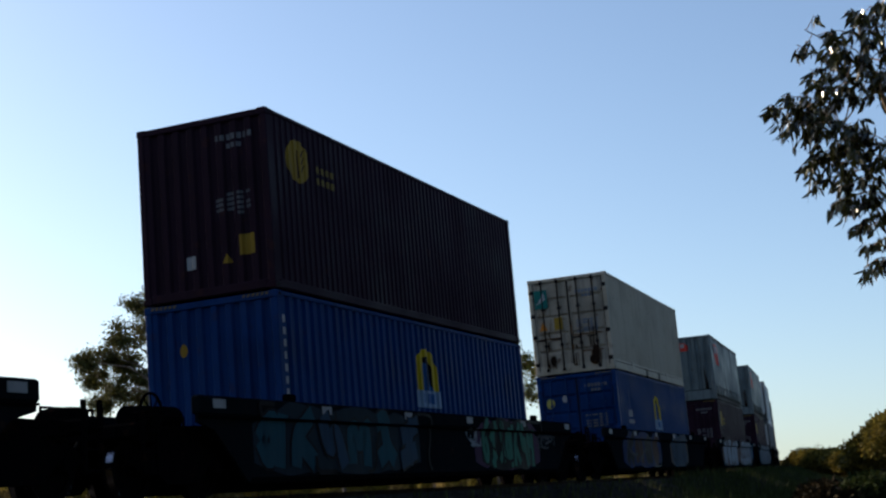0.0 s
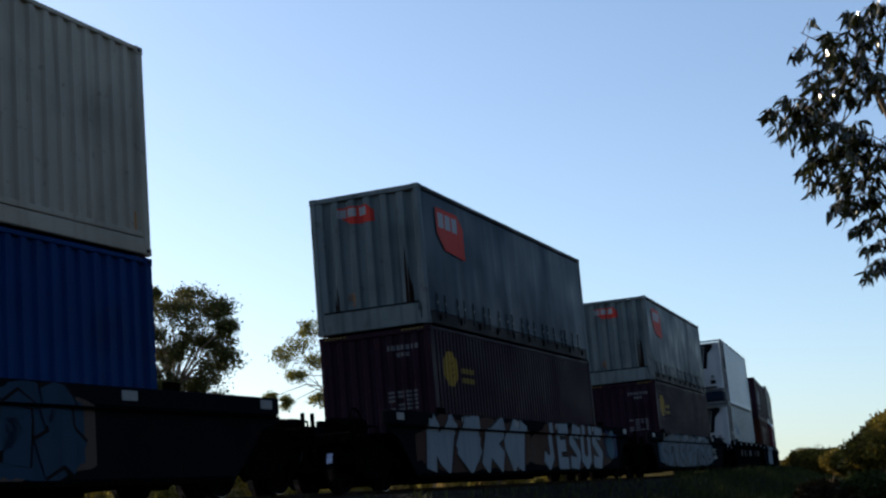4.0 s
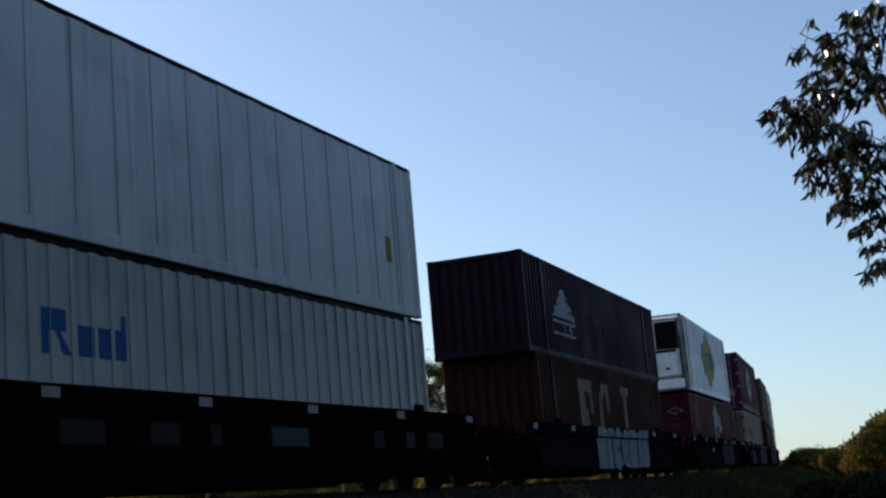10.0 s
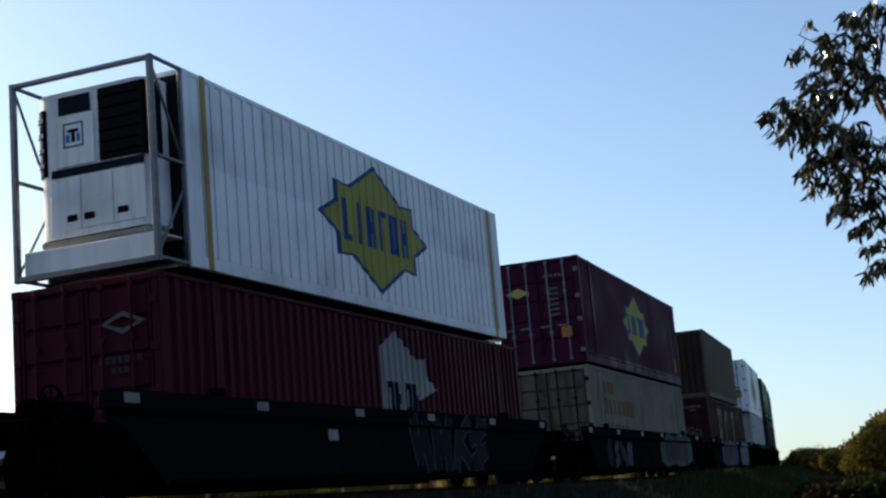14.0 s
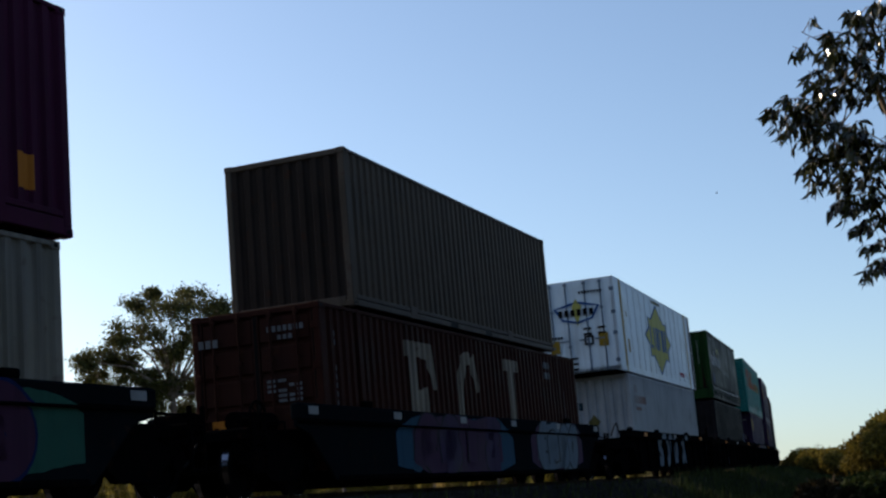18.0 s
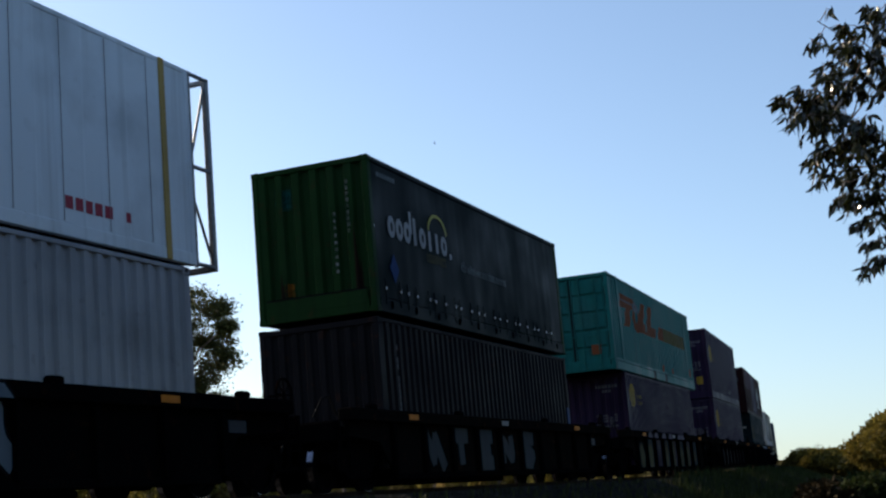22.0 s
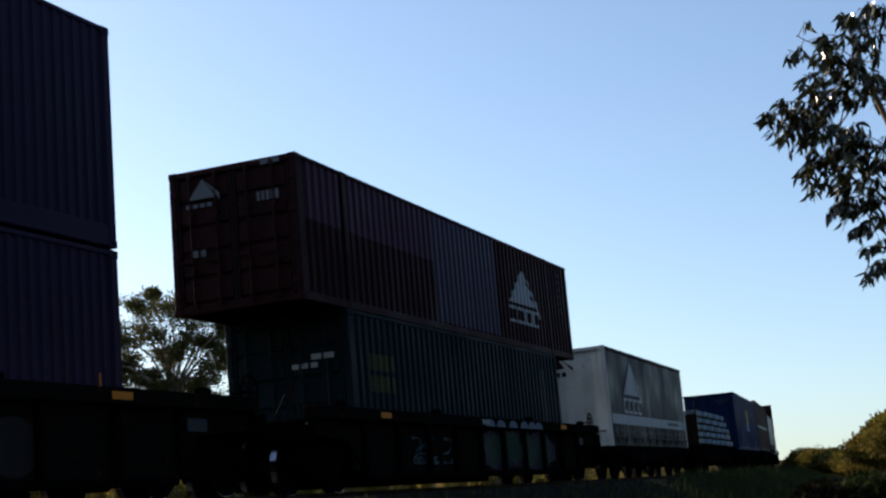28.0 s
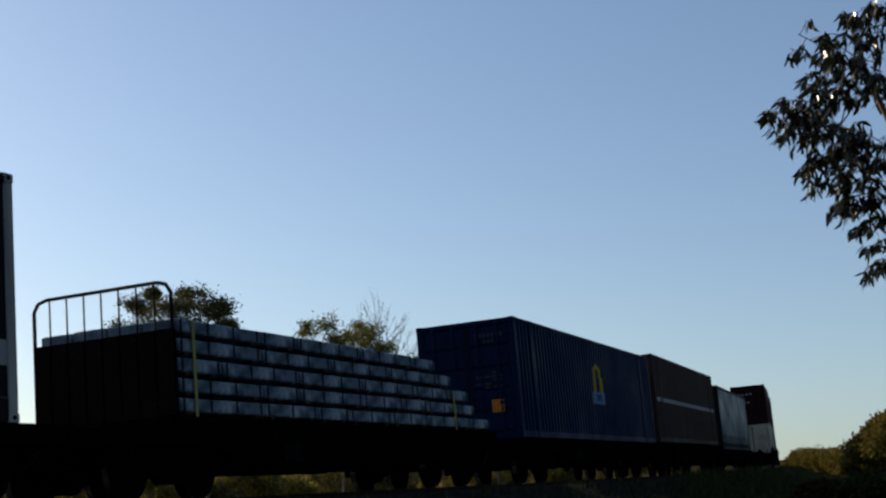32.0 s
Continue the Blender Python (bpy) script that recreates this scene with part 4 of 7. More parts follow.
MINT, RUSTRED, STRAW, DEEP = spray("mint", (0.02, 0.1, 0.075)), spray("rust", (0.035, 0.014, 0.01)), spray("straw", (0.1, 0.085, 0.03)), spray("deep_blue", (0.004, 0.012, 0.06))


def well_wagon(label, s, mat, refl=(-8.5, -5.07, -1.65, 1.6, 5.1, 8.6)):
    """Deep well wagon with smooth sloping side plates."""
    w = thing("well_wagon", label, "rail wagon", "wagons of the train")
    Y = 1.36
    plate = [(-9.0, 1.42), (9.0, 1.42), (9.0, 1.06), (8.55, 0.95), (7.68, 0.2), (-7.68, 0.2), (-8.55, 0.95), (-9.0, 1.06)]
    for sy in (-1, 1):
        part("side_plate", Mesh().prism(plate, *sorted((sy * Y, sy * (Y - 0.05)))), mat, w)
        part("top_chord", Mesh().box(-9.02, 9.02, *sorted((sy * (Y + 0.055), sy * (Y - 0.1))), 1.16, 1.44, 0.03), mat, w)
        # dark strip for the seam and for the shade under the top chord
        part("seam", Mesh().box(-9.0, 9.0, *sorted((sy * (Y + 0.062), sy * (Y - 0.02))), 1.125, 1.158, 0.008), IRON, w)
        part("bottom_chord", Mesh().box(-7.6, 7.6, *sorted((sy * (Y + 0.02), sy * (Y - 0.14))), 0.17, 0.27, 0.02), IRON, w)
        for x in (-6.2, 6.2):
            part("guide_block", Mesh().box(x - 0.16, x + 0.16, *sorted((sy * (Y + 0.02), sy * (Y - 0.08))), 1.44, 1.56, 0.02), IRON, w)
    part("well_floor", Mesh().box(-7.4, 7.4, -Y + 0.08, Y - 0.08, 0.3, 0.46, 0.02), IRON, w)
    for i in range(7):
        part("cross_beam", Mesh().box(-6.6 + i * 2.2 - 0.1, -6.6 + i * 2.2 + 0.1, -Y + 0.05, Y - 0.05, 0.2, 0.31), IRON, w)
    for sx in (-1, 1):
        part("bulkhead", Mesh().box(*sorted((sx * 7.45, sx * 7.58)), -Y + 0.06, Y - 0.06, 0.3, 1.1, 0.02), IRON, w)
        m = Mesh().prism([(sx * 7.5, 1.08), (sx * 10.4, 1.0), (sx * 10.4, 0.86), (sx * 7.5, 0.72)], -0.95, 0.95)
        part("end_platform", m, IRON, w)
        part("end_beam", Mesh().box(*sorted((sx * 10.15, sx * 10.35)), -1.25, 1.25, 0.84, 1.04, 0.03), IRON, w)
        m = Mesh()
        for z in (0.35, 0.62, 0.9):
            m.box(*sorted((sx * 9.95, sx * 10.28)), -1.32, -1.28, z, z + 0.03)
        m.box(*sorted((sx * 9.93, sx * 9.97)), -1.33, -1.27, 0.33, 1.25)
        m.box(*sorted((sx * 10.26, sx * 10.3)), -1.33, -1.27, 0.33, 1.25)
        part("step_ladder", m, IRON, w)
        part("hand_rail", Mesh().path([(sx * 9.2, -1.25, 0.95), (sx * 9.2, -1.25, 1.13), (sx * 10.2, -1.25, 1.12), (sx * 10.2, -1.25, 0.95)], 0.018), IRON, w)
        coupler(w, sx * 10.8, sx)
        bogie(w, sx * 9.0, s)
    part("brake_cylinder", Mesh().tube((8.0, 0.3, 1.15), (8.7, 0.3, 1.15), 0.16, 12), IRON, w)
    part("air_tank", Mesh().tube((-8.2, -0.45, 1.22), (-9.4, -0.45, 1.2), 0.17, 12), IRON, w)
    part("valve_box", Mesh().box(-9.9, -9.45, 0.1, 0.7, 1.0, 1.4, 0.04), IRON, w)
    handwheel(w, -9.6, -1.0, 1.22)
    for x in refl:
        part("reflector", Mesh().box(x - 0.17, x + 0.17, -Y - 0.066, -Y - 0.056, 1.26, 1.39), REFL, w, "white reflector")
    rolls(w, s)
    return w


def ribbed_wagon(label, s, mat, orange=True, seed=0):
    """Well wagon with an overhanging top sill and upright stiffeners between its panels."""
    w = thing("well_wagon", label, "rail wagon", "wagons of the train")
    Y = 1.3
    for sy in (-1, 1):
        plate = [(-8.6, 1.22), (8.6, 1.22), (8.6, 0.95), (7.2, 0.85), (6.5, 0.2), (-6.5, 0.2), (-7.2, 0.85), (-8.6, 0.95)]
        part("side_plate", Mesh().prism(plate, *sorted((sy * Y, sy * (Y - 0.04)))), mat, w)
        part("top_chord", Mesh().box(-8.65, 8.65, *sorted((sy * (Y + 0.16), sy * (Y - 0.1))), 1.2, 1.42, 0.02), mat, w)
        part("bottom_chord", Mesh().box(-6.6, 6.6, *sorted((sy * (Y + 0.05), sy * (Y - 0.14))), 0.16, 0.28, 0.02), IRON, w)
        for i in range(10):
            x = -6.66 + i * 1.48
            part("stiffener", Mesh().box(x - 0.06, x + 0.06, *sorted((sy * (Y + 0.11), sy * Y)), 0.26, 1.21, 0.01), IRON, w)
        for x in (-7.4, -3.0, 3.0, 7.4):
            part("locking_pin", Mesh().box(x - 0.14, x + 0.14, *sorted((sy * (Y + 0.05), sy * (Y - 0.1))), 1.42, 1.53, 0.03), IRON, w)
    part("well_floor", Mesh().box(-6.5, 6.5, -Y + 0.08, Y - 0.08, 0.3, 0.46, 0.02), IRON, w)
    for sx in (-1, 1):
        part("bulkhead", Mesh().box(*sorted((sx * 6.55, sx * 6.7)), -Y + 0.06, Y - 0.06, 0.3, 1.2, 0.02), IRON, w)
        part("end_platform", Mesh().box(*sorted((sx * 6.7, sx * 9.0)), -1.2, 1.2, 0.86, 1.12, 0.03), IRON, w)
        part("end_beam", Mesh().box(*sorted((sx * 8.85, sx * 9.05)), -1.3, 1.3, 0.84, 1.2, 0.03), IRON, w)
        m = Mesh()
        for z in (0.35, 0.62, 0.9):
            m.box(*sorted((sx * 8.6, sx * 8.95)), -1.36, -1.32, z, z + 0.03)
        m.box(*sorted((sx * 8.58, sx * 8.62)), -1.37, -1.31, 0.33, 1.2)
        m.box(*sorted((sx * 8.93, sx * 8.97)), -1.37, -1.31, 0.33, 1.2)
        part("step_ladder", m, IRON, w)
        coupler(w, sx * 9.55, sx)
        bogie(w, sx * 7.7, s)
    handwheel(w, 8.9, -1.15, 1.55)
    part("air_hose", Mesh().path([(-8.7, -1.2, 1.3), (-9.0, -1.22, 1.62), (-9.25, -1.2, 1.55), (-9.4, -1.1, 1.25)], 0.02), RUBBER, w)
    for i, x in enumerate((-5.9, -0.6, 5.2)):
        part("reflector", Mesh().box(x - 0.22, x + 0.22, -Y - 0.172, -Y - 0.164, 1.26, 1.36), ORANGE if orange and i != 1 else REFL, w, "square reflector")
    part("number_plate_panel", Mesh().box(6.9, 7.4, -Y - 0.012, -Y - 0.004, 0.9, 1.08), DIM, w)
    rolls(w, s)
    return w


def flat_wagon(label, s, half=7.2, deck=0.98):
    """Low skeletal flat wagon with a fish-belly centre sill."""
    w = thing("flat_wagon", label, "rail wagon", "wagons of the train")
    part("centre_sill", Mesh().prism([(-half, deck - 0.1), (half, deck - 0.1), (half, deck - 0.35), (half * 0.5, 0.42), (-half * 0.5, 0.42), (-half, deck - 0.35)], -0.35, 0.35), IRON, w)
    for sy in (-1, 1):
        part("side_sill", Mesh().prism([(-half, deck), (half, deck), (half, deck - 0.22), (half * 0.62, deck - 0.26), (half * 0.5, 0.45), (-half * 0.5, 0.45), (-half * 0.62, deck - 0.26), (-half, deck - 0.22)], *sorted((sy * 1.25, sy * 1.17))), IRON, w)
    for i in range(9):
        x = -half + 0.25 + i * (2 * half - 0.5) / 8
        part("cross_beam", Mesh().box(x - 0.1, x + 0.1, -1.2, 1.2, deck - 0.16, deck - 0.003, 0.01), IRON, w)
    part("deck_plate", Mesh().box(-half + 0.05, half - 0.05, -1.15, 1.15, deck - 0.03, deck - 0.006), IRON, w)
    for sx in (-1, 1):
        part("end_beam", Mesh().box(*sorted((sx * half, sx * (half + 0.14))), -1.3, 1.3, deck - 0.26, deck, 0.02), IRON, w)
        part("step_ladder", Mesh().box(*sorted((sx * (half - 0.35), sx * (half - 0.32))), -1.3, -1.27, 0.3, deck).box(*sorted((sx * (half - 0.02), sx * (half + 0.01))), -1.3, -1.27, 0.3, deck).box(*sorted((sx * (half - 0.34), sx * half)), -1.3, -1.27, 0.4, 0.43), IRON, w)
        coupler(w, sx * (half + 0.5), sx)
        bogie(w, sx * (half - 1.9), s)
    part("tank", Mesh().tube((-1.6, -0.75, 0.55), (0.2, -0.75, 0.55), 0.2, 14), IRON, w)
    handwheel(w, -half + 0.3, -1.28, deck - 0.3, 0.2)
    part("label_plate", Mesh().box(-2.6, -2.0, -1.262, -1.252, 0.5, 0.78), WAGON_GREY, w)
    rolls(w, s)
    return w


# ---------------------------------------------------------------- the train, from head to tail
# dark body colours sit below their real tone, shade being put into them
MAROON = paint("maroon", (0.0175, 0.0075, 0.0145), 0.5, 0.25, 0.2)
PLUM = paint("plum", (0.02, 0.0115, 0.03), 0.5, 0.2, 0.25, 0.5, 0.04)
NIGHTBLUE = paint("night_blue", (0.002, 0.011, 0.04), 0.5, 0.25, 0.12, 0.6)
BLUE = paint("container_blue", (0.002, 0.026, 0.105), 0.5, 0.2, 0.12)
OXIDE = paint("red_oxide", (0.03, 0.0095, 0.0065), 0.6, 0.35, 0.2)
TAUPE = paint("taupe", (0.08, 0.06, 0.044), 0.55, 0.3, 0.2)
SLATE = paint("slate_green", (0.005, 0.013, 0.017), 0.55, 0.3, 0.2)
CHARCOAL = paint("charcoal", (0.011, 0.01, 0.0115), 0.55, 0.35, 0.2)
TOLLGREEN = paint("sea_green", (0.01, 0.118, 0.105), 0.45, 0.2, 0.15, 0.5, 0.04)
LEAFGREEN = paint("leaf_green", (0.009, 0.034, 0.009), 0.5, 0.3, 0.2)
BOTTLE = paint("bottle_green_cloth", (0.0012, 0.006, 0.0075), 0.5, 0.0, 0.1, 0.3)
GREYSTEEL = paint("grey_steel", (0.1, 0.125, 0.13), 0.5, 0.3, 0.2, 0.7)
SLATEBLUE = paint("slate_blue_cloth", (0.0065, 0.026, 0.041), 0.4, 0.0, 0.15, 0.4)
GREYCLOTH = paint("grey_cloth", (0.015, 0.034, 0.05), 0.4, 0.0, 0.15, 0.4)
WINE = paint("wine", (0.055, 0.0065, 0.014), 0.5, 0.2, 0.15)
DUSK = paint("dusk_cloth", (0.008, 0.0065, 0.0125), 0.45, 0.0, 0.15, 0.4)
BROWN = paint("box_brown", (0.04, 0.024, 0.018), 0.6, 0.35, 0.2)
DARKRED = paint("dark_red", (0.02, 0.006, 0.0065), 0.55, 0.3, 0.2)
CLOUD = paint("cloud_white", (0.55, 0.605, 0.64), 0.4, 0.06, 0.05, 0.4, 0.1)
ICE = paint("ice_white", (0.8, 0.81, 0.8), 0.4, 0.06, 0.05, 0.3)
TOLLORANGE = paint("faded_orange", (0.16, 0.05, 0.02), 0.55, 0.1, 0.1, 0.3)
MAGENTA = paint("magenta", (0.05, 0.008, 0.026), 0.5, 0.15, 0.15)
REEFER = paint("dusty_white", (0.42, 0.44, 0.44), 0.4, 0.08, 0.1, 0.5, 0.2)
DOORCREAM = paint("stained_cream", (0.29, 0.245, 0.19), 0.6, 0.6, 0.2, 0.9)
# shaded copy of the reefer white: the lower box's shade is painted in
REEFERSHADE = paint("dusty_white_shaded", (0.27, 0.285, 0.28), 0.4, 0.1, 0.1, 0.5, 0.2)
WHITEST = paint("fresh_white", (0.88, 0.89, 0.87), 0.4, 0.03, 0.02, 0.2)
# dirtier, darker copy of the taupe with the end wall's shade in its colour
TAUPEFRONT = paint("taupe_grimy_shaded", (0.032, 0.022, 0.017), 0.6, 0.4, 0.2, 0.9)
TAUPERAIL = paint("taupe_rail", (0.08, 0.066, 0.056), 0.55, 0.3, 0.2)
RUSTLINE = paint("rust_line", (0.1, 0.045, 0.015), 0.8, 0.3, 0.2, 0.6)
UP, LOW = 3.3, 0.37
HC = 2.896


def sun_emblem(c, ribs, x, z, k=1.0):
    """Yellow oval with a slanted leaf cut out, and two lines of plain bars beside it."""
    def at(*pts):
        return [(x + k * a, z + k * b) for a, b in pts]
    leaf = [oval(x, z, 0.46 * k, 0.42 * k), at((-0.02, -0.34), (0.06, -0.3), (0.04, 0.24), (-0.06, 0.2))]
    for i in range(3):
        h = -0.2 + i * 0.15
        leaf.append(at((0.08, h), (0.22, h + 0.06), (0.3, h + 0.19), (0.16, h + 0.1)))
    decal(c, "emblem", leaf, YELLOW, ribs, "yellow oval emblem")
    decal(c, "writing_marking", bars(x + 0.75 * k, z + 0.05, 4, 0.16 * k, 0.13 * k, 0.05, 2, 0.09), DASH, ribs)


MARKS = paint("mark_grey", (0.1, 0.105, 0.115), 0.6, 0.1, 0.1, 0.4)


def end_marks(c, L, H, ribs=None, seed=0, mat=None):
    """Plain bars where the end of a container carries numbers and notices."""
    rng = random.Random(seed)
    mat = mat or MARKS
    x = -L / 2 - (0.03 if ribs is None else 0)
    decal_end(c, "number_marking", bars(0.25, H - 0.34, 7, 0.07, 0.1, 0.035, 1), mat, x, ribs)
    decal_end(c, "number_marking", bars(0.45, H - 0.5, 3, 0.07, 0.08, 0.035, 1), mat, x, ribs)
    decal_end(c, "weight_marking", bars(0.2, H * 0.56, 2, 0.16, 0.05, 0.05, 5, 0.035, rng) + bars(0.62, H * 0.56, 2, 0.1, 0.05, 0.05, 5, 0.035, rng), mat, x, ribs)


def hazard(c, L, H, x=0.0):
    """Short slanted yellow dashes along the top corners of an end."""
    for u in (-1.12, 0.62):
        for k in range(6):
            a = u + k * 0.085
            decal_end(c, "hazard_dash", [[(a, H - 0.065), (a + 0.045, H - 0.065), (a + 0.07, H - 0.02), (a + 0.025, H - 0.02)]], DASH, -L / 2 - 0.008 + x)


DASH = paint("dash_yellow", (0.14, 0.1, 0.025), 0.6, 0.2, 0.1, 0.4)


def dark_box(c, L, H, ribs):
    x = -L / 2 + (0 if ribs else -0.03)
    decal_end(c, "notice", [rect(-0.42, -0.22, 0.5, 0.72)], LETTER, x, ribs)
    decal_end(c, "notice", [rect(0.62, 0.9, 0.62, 0.96)], YELLOW, x, ribs)
    decal_end(c, "warning_sign", [[(0.28, 0.52), (0.46, 0.52), (0.37, 0.68)]], YELLOW, x, ribs)


def arch_emblem(c, ribs, x, z0, z1):
    """Yellow arch over a white block."""
    h, r = z1 - z0, 0.55
    out = [(x - r, z0 + 0.3)] + [(x + r * math.cos(math.pi - math.pi * i / 12), z1 - 0.5 + 0.5 * math.sin(math.pi * i / 12)) for i in range(13)] + [(x + r, z0 + 0.3)]
    inn = [(x - r * 0.45, z0 + 0.3)] + [(x + r * 0.45 * math.cos(math.pi - math.pi * i / 10), z1 - 0.45 + 0.3 * math.sin(math.pi * i / 10)) for i in range(11)] + [(x + r * 0.45, z0 + 0.3)]
    decal(c, "emblem_field", [inn], BLACK, ribs, "dark field inside the arch")
    decal(c, "arch_emblem", [out, inn], SUNYELLOW, ribs, "yellow arch emblem", 0.008)
    decal(c, "sail_mark", [[(x - r * 0.42, z0 + 0.32), (x - r * 0.1, z0 + 0.32), (x - r * 0.05, z1 - 0.3), (x - r * 0.25, z1 - 0.26)]], NAVY, ribs, "", 0.012)
    decal(c, "sail_mark", [[(x - r * 0.02, z0 + 0.32), (x + r * 0.5, z0 + 0.32), (x + r * 0.1, z0 + 0.7)]], NAVY, ribs, "", 0.012)
    decal(c, "base_block", [rect(x - 0.62, x + 0.62, z0, z0 + 0.34)], PALEBLUE, ribs, "pale blue block", 0.014)
    decal(c, "base_marking", bars(x - 0.5, z0 + 0.28, 5, 0.1, 0.2, 0.12), NAVY, ribs, "", 0.018)


def red_badge(c, ribs, x, z, k=1.0):
    """Red badge with a cut corner and three white bars."""
    shape = [(x, z), (x + 1.5 * k, z), (x + 1.9 * k, z - 0.3 * k), (x + 1.9 * k, z - 1.15 * k), (x + 0.5 * k, z - 1.05 * k), (x, z - 0.65 * k)]
    decal(c, "badge", [shape], RED, ribs, "red badge")
    lets = [rect(x + 0.12 * k + i * 0.48 * k, x + (0.5 + i * 0.48) * k, z - 0.5 * k, z - 0.12 * k) for i in range(3)]
    decal(c, "badge_writing", lets, LETTER, ribs, proud=0.009)


def star_badge(c, ribs, x, z, rx, rz, word=True, fill=None, word_mat=None):
    """Eight-pointed yellow star with a dark border and a row of dark bars."""
    decal(c, "star_border", [star8(x, z, rx * 1.09, rz * 1.08)], NAVY if fill is None else fill, ribs)
    decal(c, "star_badge", [star8(x, z, rx, rz)], PALE_YELLOW if fill is None else fill, ribs, "yellow star badge", 0.009)
    if word:
        t, h, g = rx * 0.075, rz * 0.34, rx * 0.225
        for i in range(6):
            xa, wide = x - rx * 0.66 + i * g, g * 0.74
            zt, zb = z + h, z - h
            if i == 1:
                mark = [rect(xa + t * 0.5, xa + t * 1.6, zb, zt)]
            elif i == 4:
                mark = [rect(xa, xa + wide, zb, zt), rect(xa + t, xa + wide - t, zb + h * 0.3, zt - h * 0.3)]
            elif i in (0, 3):
                mark = [rect(xa, xa + t, zb, zt), rect(xa + t, xa + wide, *((zb, zb + h * 0.3) if i == 0 else (zt - h * 0.3, zt)))]
            else:
                mark = [rect(xa, xa + t, zb, zt), rect(xa + wide - t, xa + wide, zb, zt), rect(xa + t, xa + wide - t, z - h * 0.3, z + h * 0.3)]
            decal(c, "star_mark", mark, word_mat or NAVY, ribs, proud=0.013)


def peak_badge(c, ribs, x, z, k, mat=None):
    """White peak with a slit flank over a row of plain bars."""
    m = mat or LETTER
    a = [(x - 1.22 * k, z), (x, z + k), (x + 0.85 * k, z)]
    b = [(x + 0.16 * k, z + 0.9 * k), (x + 1.28 * k, z - 0.04 * k), (x + 1.3 * k, z - 0.28 * k), (x + 0.78 * k, z + 0.2 * k)]
    decal(c, "peak_badge", [a], m, ribs, "white peak badge")
    decal(c, "peak_badge", [b], m, ribs)
    for i in range(4):
        xa = x - 1.3 * k + i * 0.64 * k
        t, h = 0.1 * k, 0.44 * k
        z1 = z - 0.1 * k
        decal(c, "badge_writing", [rect(xa, xa + t, z1 - h, z1), rect(xa + t, xa + 0.5 * k, z1 - h, z1 - h + t * 0.8), rect(xa + t, xa + 0.5 * k, z1 - t * 0.8, z1)], m, ribs)


def tall_marks(c, ribs, xs, z0, z1, mat):
    """Three tall painted marks where a big worn name stands."""
    shapes = []
    for i, x in enumerate(xs):
        if i == 0:
            shapes = [[(x - 0.14, z0), (x + 0.36, z0), (x + 0.36, z0 + 0.55), (x + 0.5, z0 + 0.62), (x + 0.56, z0 + 0.3), (x + 0.78, z0 + 0.3), (x + 0.74, z0 + 1.1), (x + 0.36, z0 + 1.02), (x + 0.36, z1 - 0.3), (x + 0.74, z1 - 0.34), (x + 0.92, z1 - 0.52), (x + 1.04, z1 - 0.92), (x + 1.24, z1 - 0.92), (x + 1.2, z1), (x - 0.32, z1), (x - 0.32, z1 - 0.3), (x - 0.14, z1 - 0.32)]]
        elif i == 1:
            shapes = [[(x + 0.04, z0), (x + 0.02, z0 + 0.5), (x + 0.08, z1 - 0.75), (x + 0.24, z1 - 0.34), (x + 0.52, z1 - 0.04), (x + 0.84, z1), (x + 1.04, z1 - 0.12), (x + 1.14, z1 - 0.02), (x + 1.3, z1 - 0.02), (x + 1.36, z1 - 0.85), (x + 1.16, z1 - 0.9), (x + 1.04, z1 - 0.5), (x + 0.86, z1 - 0.28), (x + 0.66, z1 - 0.32), (x + 0.5, z1 - 0.6), (x + 0.42, z0 + 0.5), (x + 0.44, z0)]]
        else:
            shapes = [[(x + 0.18, z0), (x + 0.62, z0), (x + 0.62, z1 - 0.28), (x + 0.94, z1 - 0.26), (x + 0.94, z1), (x - 0.12, z1), (x - 0.12, z1 - 0.26), (x + 0.18, z1 - 0.28)]]
        decal(c, "tall_mark", shapes, mat, ribs, "worn cream painted mark")


# leading wagon
well_wagon("black well wagon with plain sides ahead in the train", -24.95, WAGON_GREY)

# 1: plum over blue
S = -3.7
w = well_wagon("dark well wagon with teal graffiti on its side", S + 0.15, WAGON_GREY)
block_letters(w, "724615", -7.5, -1.1, 0.27, 1.42, 0.17, (DEEPTEAL, DEEPTEAL, DUSKBLUE), BLACK, seed=3, body=SLATETAG, flow=5)
block_letters(w, "3517246", 2.3, 5.9, 0.27, 1.42, 0.085, (MINT,), BLACK, seed=5, cloud=MAUVE, rim=0.06, flow=3, body=BLACK)
scrawl(w, 1.5, 2.1, 0.75, 1.2, 2, PALETAG, -1.42, 6)
scrawl(w, 6.1, 7.4, 0.72, 1.12, 4, DIM, -1.42, 8)
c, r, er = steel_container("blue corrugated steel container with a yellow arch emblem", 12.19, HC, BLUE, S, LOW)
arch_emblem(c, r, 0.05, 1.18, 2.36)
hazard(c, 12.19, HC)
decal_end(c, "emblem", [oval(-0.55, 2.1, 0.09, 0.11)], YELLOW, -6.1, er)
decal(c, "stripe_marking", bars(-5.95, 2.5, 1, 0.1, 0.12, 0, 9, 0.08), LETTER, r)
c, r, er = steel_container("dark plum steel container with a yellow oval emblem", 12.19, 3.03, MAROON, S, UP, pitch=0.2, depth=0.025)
sun_emblem(c, r, -5.0, 2.3, 0.9)
end_marks(c, 12.19, 3.03, er, 1)
dark_box(c, 12.19, 3.03, er)

SMUDGE = spray("smudge", (0.013, 0.012, 0.013))

